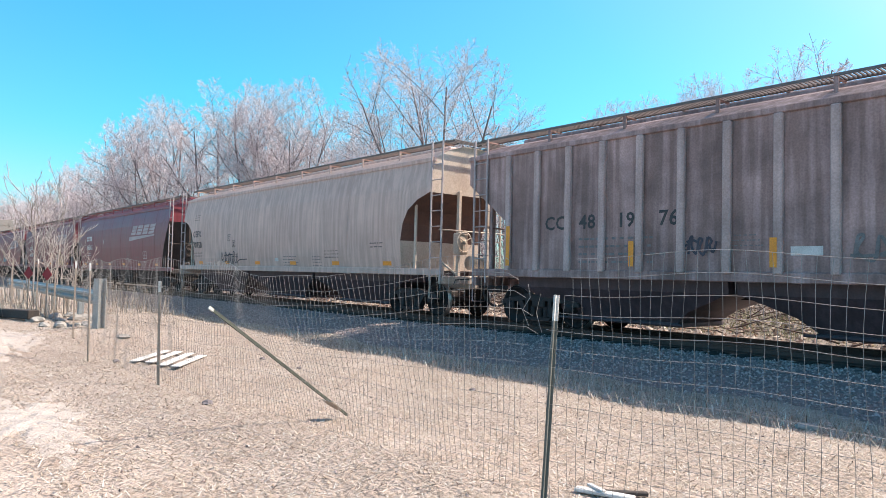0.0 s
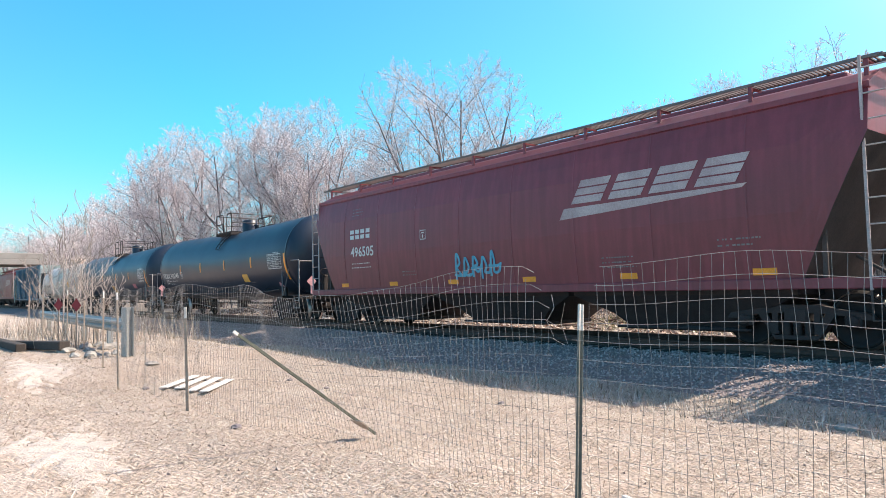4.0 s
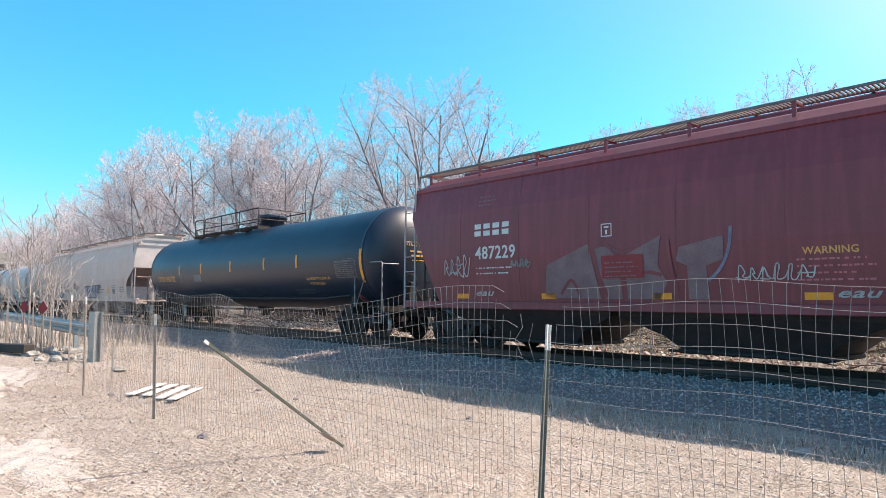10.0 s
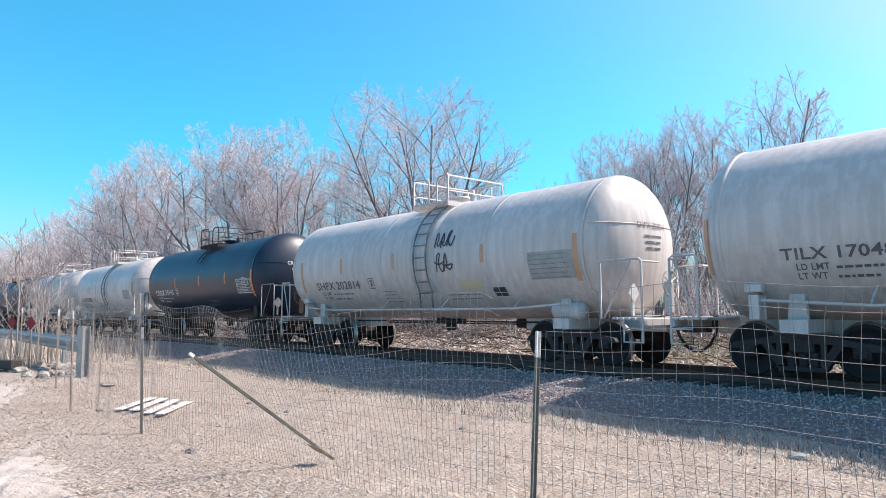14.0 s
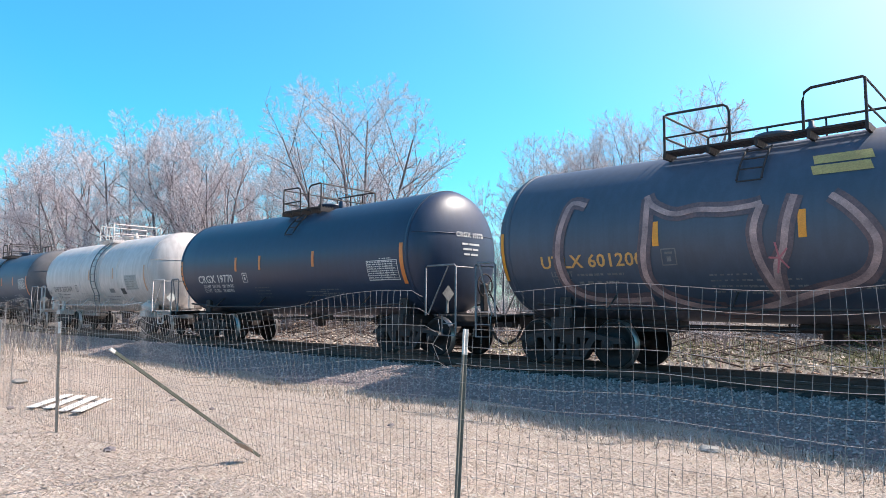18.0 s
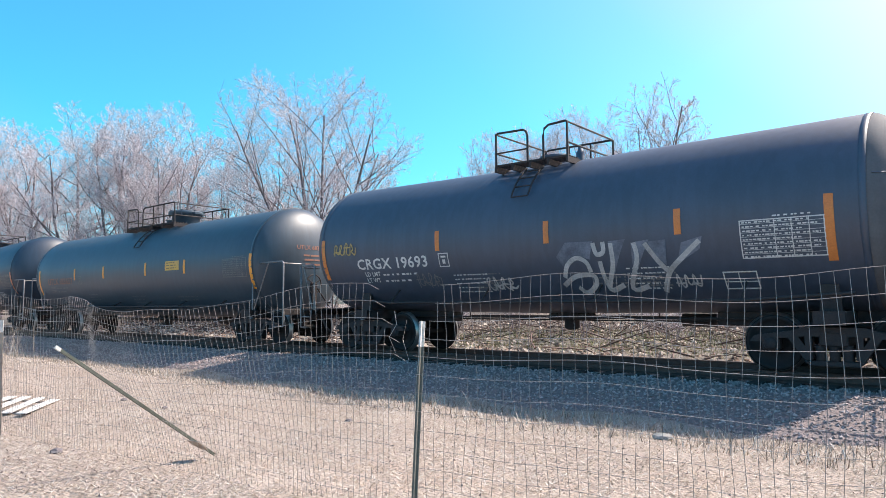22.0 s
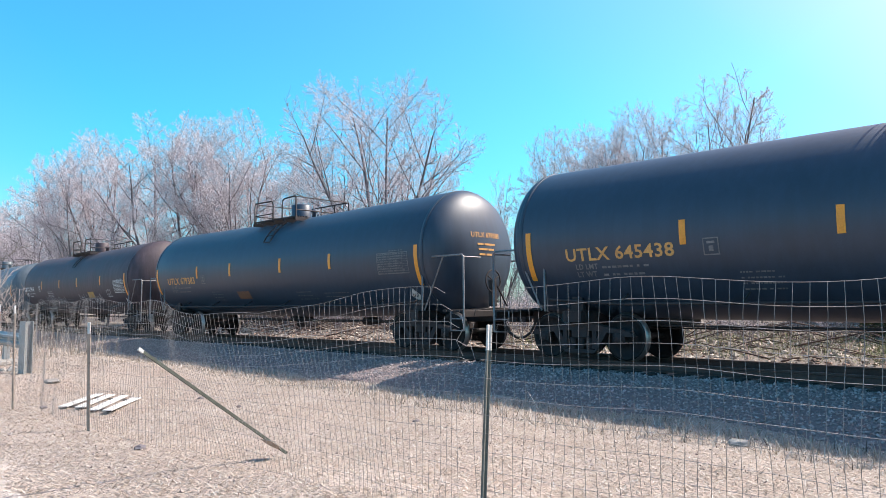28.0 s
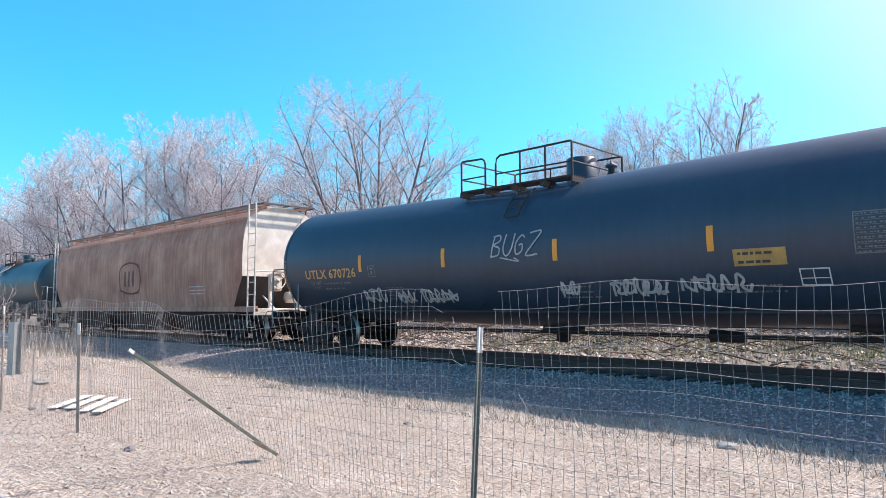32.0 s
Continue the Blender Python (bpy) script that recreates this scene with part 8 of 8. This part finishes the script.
w.tube([(-3.50, 4.0, 1.25), (-3.58, 4.02, 1.40), (-3.52, 4.0, 1.55)], 0.0023, 5)
part("loose_wire", w, WIRE, fence)


def t_post(base, top, tip, shaft_mat, label, plate=False, w=0.034):
    base, top = Vector(base), Vector(top)
    ax = top - base
    h = ax.length
    q = ax.to_track_quat("Z", "Y").to_matrix().to_4x4()
    p = thing("fence_post", label, "fence post", Matrix.Translation(base) @ q, group="steel T-posts")
    m = Mesh()
    m.box(-w / 2, w / 2, -0.003, 0.004, -0.25 if not plate else -0.02, h - tip, 0)
    m.box(-0.004, 0.004, 0.004, w * 0.9, -0.25 if not plate else -0.02, h - tip, 0)
    part("shaft", m, shaft_mat, p)
    s = Mesh()
    for k in range(int(h / 0.055)):
        z = 0.10 + 0.055 * k
        if z < h - tip - 0.03 and not plate:
            s.box(-w / 2, w / 2, -0.010, -0.003, z, z + 0.02)
    if s.v:
        tagged(part("studs", s, shaft_mat, p), kind="stuff")
    if tip:
        m = Mesh()
        m.box(-w / 2, w / 2, -0.004, 0.004, h - tip, h, 0)
        m.box(-0.004, 0.004, 0.004, w * 0.9, h - tip, h, 0)
        part("tip", m, POSTW, p, "white-painted tip")
    if plate:
        m = Mesh()
        m.slab([(-0.09, 0.34), (0.09, 0.34), (0.10, 0.22), (0.04, 0.12), (-0.04, 0.12), (-0.10, 0.22)], -0.006, -0.002)
        part("anchor_plate", m, POSTB, p, "earth-stained spade plate")
    return p


t_post((-3.38, 3.91, 0), (-3.48, 4.14, 1.54), 0.20, POSTG, "green steel T-post with a white tip, leaning slightly", w=0.045)
t_post((-10.32, 3.44, 0), (-10.27, 3.39, 1.49), 0.16, POSTB, "rusty brown steel T-post with a pale tip", w=0.042)
t_post((-13.55, 3.27, 0.1), (-13.87, 3.32, 1.74), 0.14, POSTB, "thin brown steel T-post with a pale tip")
t_post((-6.87, 4.44, 0.01), (-6.62, 2.65, 1.30), 0.06, POSTD, "green T-post pulled loose, leaning low against the wire mesh", plate=True, w=0.030)

# ---- things by the road end at the left ----
def post_up(x, y, top, mat=POSTB, tip=0.14, label="thin rusty steel T-post among saplings"):
    z = float(ground_z(x, y))
    t_post((x, y, z), (x + 0.02, y, top), tip, mat, label)


post_up(-15.3, 3.4, 1.78)
post_up(-19.6, 3.9, 1.56, tip=0.0)
post_up(-22.9, 4.1, 1.86)
post_up(-23.1, 3.5, 1.82, tip=0.0)
post_up(-23.5, 3.2, 1.92, tip=0.0)
# end post of the guard rail: a galvanised H-section
g = thing("guardrail_end_post", "pale galvanised H-section steel post", "post", pose(-16.3, 4.12, 0.27, 0, 0, 25))
m = Mesh()
for s in (-1, 1):
    m.box(-0.085, 0.085, s * 0.09 - 0.010, s * 0.09 + 0.010, -0.25, 1.15, 0.004)
part("flange", m, GALV, g)
m = Mesh()
m.box(-0.010, 0.010, -0.08, 0.08, -0.25, 1.14)
part("web", m, GALV, g)
# guard rail: W-beam on posts
gr = thing("guardrail", "weathered galvanised W-beam guardrail on steel posts", "guardrail", pose(-16.9, 4.35, 0, 0, 0, 178))
m = Mesh()
wp = [(0.0, 0.0), (0.035, 0.05), (0.075, 0.07), (0.075, 0.12), (0.02, 0.155), (0.02, 0.19), (0.075, 0.225), (0.075, 0.275), (0.035, 0.295), (0.0, 0.345)]
k = len(wp)
vs = [(x, y + o, z + 0.78) for x in (0, 4, 8, 12, 16) for o in (0, 0.012) for y, z in wp]
fs = []
for i in range(4):
    for o in (0, 1):
        for j in range(k - 1):
            a = i * 2 * k + o * k + j
            fs.append((a, a + 1, a + 2 * k + 1, a + 2 * k))
    for j in (0, k - 1):
        a = i * 2 * k + j
        fs.append((a, a + k, a + 3 * k, a + 2 * k))
m.add(vs, fs)
part("beam", m, GALV, gr)
for i in range(9):
    m = Mesh()
    m.box(0.9 + 1.9 * i - 0.07, 0.9 + 1.9 * i + 0.07, -0.16, -0.02, 0.0, 1.05, 0.01)
    part("post", m, GALV if i % 2 else POSTB, gr)
for x, y in ((-20.3, 3.85), (-22.2, 3.75)):
    r = thing("reflector_marker", "red diamond reflector on a thin steel stake", "road marker", pose(x, y, 0.3, 0, 0, 60), group="red markers at the road's end")
    m = Mesh()
    m.slab([(0, 0.98), (0.12, 1.14), (0, 1.34), (-0.12, 1.14)], -0.006, 0.006)
    part("plate", m, RED, r)
    m = Mesh()
    m.box(-0.02, 0.02, 0.008, 0.03, -0.2, 1.2)
    part("stake", m, POSTB, r)
# old timber and rubble
tb = thing("timber", "old dark railway timber lying on the ground", "timber", pose(-21.6, 2.95, 0.40, 0, 2, 187), mesh=Mesh().box(-2.9, 2.9, -0.13, 0.13, -0.11, 0.11, 0.02), mat=TIEM)
tb2 = thing("timber", "old dark railway timber lying on the ground", "timber", pose(-22.6, 2.5, 0.40, 0, 0, 183), mesh=Mesh().box(-2.2, 2.2, -0.12, 0.12, -0.11, 0.11, 0.02), mat=TIEM)


def rock(x, y, r, seed, label="pale broken stone lying on dry grass", name="rock", mat=None, sq=0.6, z=None):
    rnd = random.Random(seed)
    bm = bmesh.new()
    bmesh.ops.create_icosphere(bm, subdivisions=2, radius=r)
    for v in bm.verts:
        q = 1 + 0.35 * noise.noise(v.co * (1.6 / r) + Vector((seed, 0, 0)))
        v.co = Vector((v.co.x * q * rnd.uniform(0.97, 1.03), v.co.y * q * 0.85, v.co.z * q * sq))
    me = bpy.data.meshes.new(name)
    bm.to_mesh(me)
    bm.free()
    me.materials.append(mat or CONCRETE)
    ob = new(name, me)
    ob.matrix_basis = pose(x, y, (float(ground_z(x, y)) if z is None else z) + r * sq * 0.35, 0, 0, seed * 40)
    return tagged(ob, label, "rock", group="broken stones")


rr = random.Random(4)
for i in range(26):
    rock(-17.6 - rr.uniform(-0.6, 3.2), 3.9 + rr.uniform(-0.7, 0.9), rr.uniform(0.06, 0.20), i)
rock(-15.3, 4.35, 0.17, 40, "flat pale slab beside a steel post", sq=0.3)
rock(-3.25, 8.33, 0.13, 41, "low grey stone lump near the ballast", sq=0.45)
rock(-8.27, 3.35, 0.07, 42, "small brown clod on dry grass", mat=BARK)
rock(-12.2, 6.0, 0.06, 43, "small brown clod on dry grass", mat=BARK)
rock(-10.6, 5.9, 0.05, 44, "small brown clod on dry grass", mat=BARK)
rock(-13.0, 3.6, 0.07, 45, "small brown clod on dry grass", mat=BARK)
rock(-7.3, 6.9, 0.05, 46, "small brown clod on dry grass", mat=BARK)

# white boards lying beside the fence post
pl = thing("board_stack", "four white painted boards lying on the ground", "boards", pose(-12.62, 4.40, 0.02, 0, 0, 143))
for i in range(4):
    part("board", Mesh().box(-0.82 + 0.08 * (i % 2), 0.80 + 0.06 * (i % 3), -0.075, 0.075, 0.0, 0.02, 0.005), BOARD, pl, "", pose(0.36 - 0.24 * i, 0.45 - 0.30 * i, 0.028 + 0.006 * (i % 2), 0, 0, 1.2 * (i % 3) - 1))
for s in (-0.55, 0.55):
    part("batten", Mesh().box(-0.05, 0.05, -0.6, 0.6, 0.0, 0.027, 0.005), TIEM, pl, "dark batten under the boards", pose(s, 0, 0, 0, 0, -37))
# scrap wood at the foot of the near post
sc = thing("scrap_wood", "splintered scrap of pale wood on the ground", "scrap wood", pose(-3.22, 4.45, 0.01, 0, 0, 20))
part("splinter", Mesh().box(-0.24, 0.22, -0.04, 0.04, 0, 0.03, 0.006), BOARD, sc)
part("splinter", Mesh().box(-0.16, 0.2, -0.025, 0.025, 0.0, 0.03, 0.006), TIEM, sc, "", pose(0.1, 0.09, 0, 0, 0, 24))
part("splinter", Mesh().box(-0.1, 0.1, -0.02, 0.02, 0.03, 0.05, 0.004), BOARD, sc, "", pose(-0.08, 0.02, 0, 0, 0, -38))
tw = thing("dead_twig", "pale dead twig arching from the ballast edge", "twig")
m = Mesh()
m.tube([(-7.05, 9.25, 0.05), (-7.0, 9.1, 0.22), (-6.85, 8.95, 0.28), (-6.6, 8.75, 0.20), (-6.35, 8.6, 0.02)], 0.008, 5, 0.004)
part("stem", m, SAPLING, tw)

# saplings and dead stalks in front of the guard rail
KINDS["sapling"] = tree_mesh("sapling", 14, 3.2, 2, 0.017, (6, 4, 3), (34, 36, 36), (0.42, 0.42, 0.45), lean=0.22, start=0.25, rise=0.04, mat=SAPLING, twig=0.0042)
for i, (x, y, h) in enumerate(((-24.8, 4.4, 4.6), (-25.6, 5.2, 4.9), (-24.0, 4.9, 3.4), (-26.6, 4.6, 4.2), (-27.8, 5.4, 4.0), (-23.4, 5.6, 2.4), (-29.0, 4.4, 3.4), (-21.5, 4.7, 2.2))):
    tree("sapling", x, y, h, i * 71, "slender leafless pale sapling", "sapling", "saplings by the guardrail")
tagged(new("dead_stalks", blades("dead_stalks", 700, -27.5, -21.5, 5.4, 8.2, ground_z, (0.35, 1.1), (1.1, 1.5), STRAW)), "tall dead straw stalks beside the guardrail", "grass", kind="stuff")
tagged(new("dead_stalks", blades("dead_stalks_left", 900, -30, -20, 2.9, 4.6, ground_z, (0.25, 0.9), (1.0, 1.5), STRAW)), "tall dead straw stalks round the posts", "grass", kind="stuff")

# ---- distance: overpass, yard and houses ----
ov = thing("overpass", "distant concrete road overpass across the track", "bridge", kind="structure")
m = Mesh()
m.box(-119, -110, -60, 60, 6.2, 7.0, 0.05)
part("deck", m, CONCRETE, ov)
for x in (-119, -110.3):
    part("parapet", Mesh().box(x, x + 0.3, -60, 60, 7.0, 7.8, 0.03), CONCRETE, ov)
for y in (-14, 5.5, 20.5, 38):
    part("pier", Mesh().box(-117, -112, y - 0.5, y + 0.5, -0.2, 6.2, 0.06), CONCRETE, ov)

sx_, sy_ = at_ray(102.54, 42)
sh = thing("shed", "tall narrow grey wooden shed", "shed", pose(sx_, sy_, 1.2, 0, 0, 6.3))
part("wall", Mesh().box(-1.25, 0, 0, 6.8, 0, 4.45, 0.03), SIDING, sh)
part("roof", Mesh().slab([(-1.35, 4.43), (0.08, 4.45), (0.08, 4.56), (-1.35, 4.54)], -0.1, 6.9), ROOFM, sh)
part("door", Mesh().box(-1.05, -0.2, -0.04, -0.005, 0.05, 2.1, 0.01), SIDING_D, sh)
hx, hy_ = at_ray(103.0, 66)
ho = thing("house", "low pale house with a shingled hip roof and chimney", "house", pose(hx, hy_, 1.2, 0, 0, 8))
part("wall", Mesh().box(-3.3, 3.3, -3, 3, 0, 3.3, 0.03), mat_of("pale_siding", (0.62, 0.62, 0.6), (0.5, 0.5, 0.48), rough=0.7), ho)
m = Mesh()
m.add([(-3.75, -3.5, 3.28), (3.75, -3.5, 3.28), (3.75, 3.5, 3.28), (-3.75, 3.5, 3.28), (-1.9, 0, 4.55), (1.9, 0, 4.55)], [(0, 1, 5, 4), (1, 2, 5), (2, 3, 4, 5), (3, 0, 4), (0, 3, 2, 1)])
part("roof", m, ROOFM, ho)
part("chimney", Mesh().box(1.75, 2.25, -0.3, 0.3, 4.0, 5.0, 0.02), SIDING_D, ho)
for x in (-2.2, 0.1, 2.4):
    wdw = part("window", Mesh().box(x - 0.5, x + 0.5, -3.05, -2.99, 1.1, 2.2, 0.01), GALV, ho)
    part("pane", Mesh().box(x - 0.42, x + 0.42, -3.07, -3.055, 1.18, 2.12), GLASS, wdw)
bx, by = at_ray(105.6, 62)
bn = thing("barn", "dark brown barn with a pale sliding door", "barn", pose(bx, by, 1.2, 0, 0, 10))
part("wall", Mesh().box(-3.6, 3.6, -2.5, 2.5, 0, 4.2, 0.03), SIDING_D, bn)
m = Mesh()
m.slab([(-4.0, 4.1), (0, 5.6), (4.0, 4.1), (4.0, 4.25), (0, 5.8), (-4.0, 4.25)], -2.9, 2.9)
part("roof", m, ROOFM, bn)
part("door", Mesh().box(-1.3, 1.3, -2.56, -2.51, 0.05, 2.5, 0.01), SIDING, bn)
px_, py_ = at_ray(101.8, 52)
up = thing("utility_pole", "weathered wooden utility pole with a crossarm", "utility pole", pose(px_, py_, 1.2, 0, 0, 20))
part("pole", Mesh().tube([(0, 0, -0.4), (0, 0, 9.0)], 0.13, 10, 0.09), POLEW, up)
part("crossarm", Mesh().box(-0.85, 0.85, -0.06, 0.06, 8.5, 8.62, 0.01), POLEW, up)
for x in (-0.75, -0.3, 0.3, 0.75):
    part("insulator", Mesh().lathe([(8.62, 0.03), (8.68, 0.055), (8.78, 0.05), (8.82, 0.0)], "z", 8, (x, 0, 0)), GALV, up)
part("arm_brace", Mesh().tube([(-0.5, -0.07, 8.51), (0, -0.1, 7.9), (0.5, -0.07, 8.51)], 0.02, 6), GALV, up)


def parked_car(name, label, at, paint, length, height, van=False):
    c = thing(name, label, "car", at)
    h0 = 0.95
    pr = [(-length / 2, 0.35), (-length / 2, h0 - 0.08), (-length / 2 + 0.1, h0)]
    pr += [(-length / 2 + 0.25, height - 0.1), (-length / 2 + 0.45, height), (length / 2 - 2.1, height), (length / 2 - 1.35, h0 + 0.08), (length / 2 - 0.2, h0 - 0.08)] if van else [(-length / 2 + 0.7, h0 + 0.03), (-length / 2 + 1.3, height), (0.35, height), (length / 2 - 1.4, h0), (length / 2 - 0.15, h0 - 0.15)]
    pr += [(length / 2, 0.6), (length / 2, 0.35)]
    part("body", Mesh().slab(pr, -0.88, 0.88), paint, c)
    a, b = (-length / 2 + 0.4, length / 2 - 1.75) if van else (-length / 2 + 1.15, length / 2 - 1.75)
    if van:
        pane = part("windscreen", Mesh().slab([(length / 2 - 2.0, height - 0.1), (length / 2 - 1.44, h0 + 0.2), (length / 2 - 1.41, h0 + 0.2), (length / 2 - 1.97, height - 0.1)], -0.74, 0.74), GLASS, c)
        pane.location = (0.03, 0, 0.02)
    for s in (-1, 1):
        part("side_window", Mesh().slab([(a, h0 + 0.08), (a + 0.15, height - 0.12), (b - 0.45, height - 0.12), (b + 0.1, h0 + 0.08)], s * 0.885, s * 0.895), GLASS, c)
        for x in (-length / 2 + 0.85, length / 2 - 0.85):
            w_t = part("wheel", Mesh().lathe([(-0.1, 0.2), (-0.1, 0.3), (-0.08, 0.33), (0.08, 0.33), (0.1, 0.3), (0.1, 0.2)], "y", 18, (x, s * 0.82, 0.33)), RUBBER, c)
            part("rim", Mesh().lathe([(0.06 * s, 0.0), (0.09 * s, 0.05), (0.07 * s, 0.2)], "y", 14, (x, s * 0.82, 0.33)), GALV, w_t)
    return c


vx, vy = at_ray(101.7, 27.5)
parked_car("van", "silver van parked in the yard beyond the track", pose(vx, vy, float(ground_z(vx, vy)), 0, 0, -12), CARWHITE, 4.6, 1.85, True)
rx, ry_ = at_ray(95.9, 34)
parked_car("red_car", "red car parked in the yard beyond the track", pose(rx, ry_, float(ground_z(rx, ry_)), 0, 0, -8), CARRED, 4.3, 1.25)


def bush(x, y, r, seed, label):
    rnd = np.random.default_rng(seed)
    n = 900
    d = rnd.normal(0, 1, (n, 3))
    d /= np.linalg.norm(d, axis=1, keepdims=True)
    p = d * (r * rnd.uniform(0.55, 1.0, (n, 1))) * np.array([1.1, 0.9, 0.85]) + np.array([0, 0, r * 0.75])
    a, b = rnd.normal(0, 0.06, (n, 3)), rnd.normal(0, 0.06, (n, 3))
    v = np.stack([p - a, p + b, p + a, p - b], 1)
    t = thing("bush", label, "bush", pose(x, y, float(ground_z(x, y))))
    part("leaves", raw_mesh("leaves", v.reshape(-1, 3), np.arange(n * 4).reshape(n, 4), EVERGREEN), None, t)
    m = Mesh()
    for k in range(5):
        m.tube([(0, 0, -0.1), (0.25 * math.cos(k * 1.26), 0.25 * math.sin(k * 1.26), r * 0.6), (0.5 * r * math.cos(k * 1.26), 0.5 * r * math.sin(k * 1.26), r * 1.2)], 0.03, 5, 0.01)
    part("stems", m, BARK, t)


qx, qy = at_ray(101.2, 24)
bush(qx, qy, 0.95, 3, "dull green bush beside the yard")
# scrub and brush along the far side
for i in range(30):
    x = -46 + 1.75 * i
    tree("scrub", x, 20.0 + (i * 37 % 11) * 0.35, 1.3 + (i * 29 % 7) * 0.22, i * 47, "low leafless brush beyond the track", "brush", "brush along the far side", 1.5)

# ---- ties (last: many pieces) ----
tie_me = Mesh().box(-0.115, 0.115, -1.30, 1.30, -0.17, 0.0, 0.012).data("tie", TIEM)
for i in range(190):
    part("tie", tie_me, None, track, "", pose(-80 + 0.53 * i, TRACK + 0.02 * math.sin(i * 1.7), RAIL - 0.165))


# ---- what moves ----
def motions():
    for i, car_data in enumerate(TRAIN):
        car = car_data[0]
        mid = -(ENDS[i] + ENDS[i + 1]) / 2
        mid -= SHIFT_11 if i == 11 else 0.0
        walk(car, [(t, pose(mid + SPEED * t, TRACK, RAIL)) for t in (0.0, 16.0, 32.0)])
        for w, owner, off in WHEELS:
            if owner is not car:
                continue
            t0 = max(0.0, (-48 - mid) / SPEED)
            t1 = min(32.0, (6 - mid) / SPEED)
            if t1 <= 0 or t0 >= 32.0:
                continue
            f0, f1 = math.ceil(t0 * FPS), math.floor(t1 * FPS)
            first = [(0.0, pose(off, 0, WR))] if f0 > 0 else []
            rows = [(f / FPS, pose(off, 0, WR, 0, math.degrees(SPEED * (f - f0) / FPS / WR), 0)) for f in range(f0, f1 + 1)]
            last = [(32.0, rows[-1][1])] if f1 < 32 * FPS else []
            walk(w, first + rows + last)


motions()
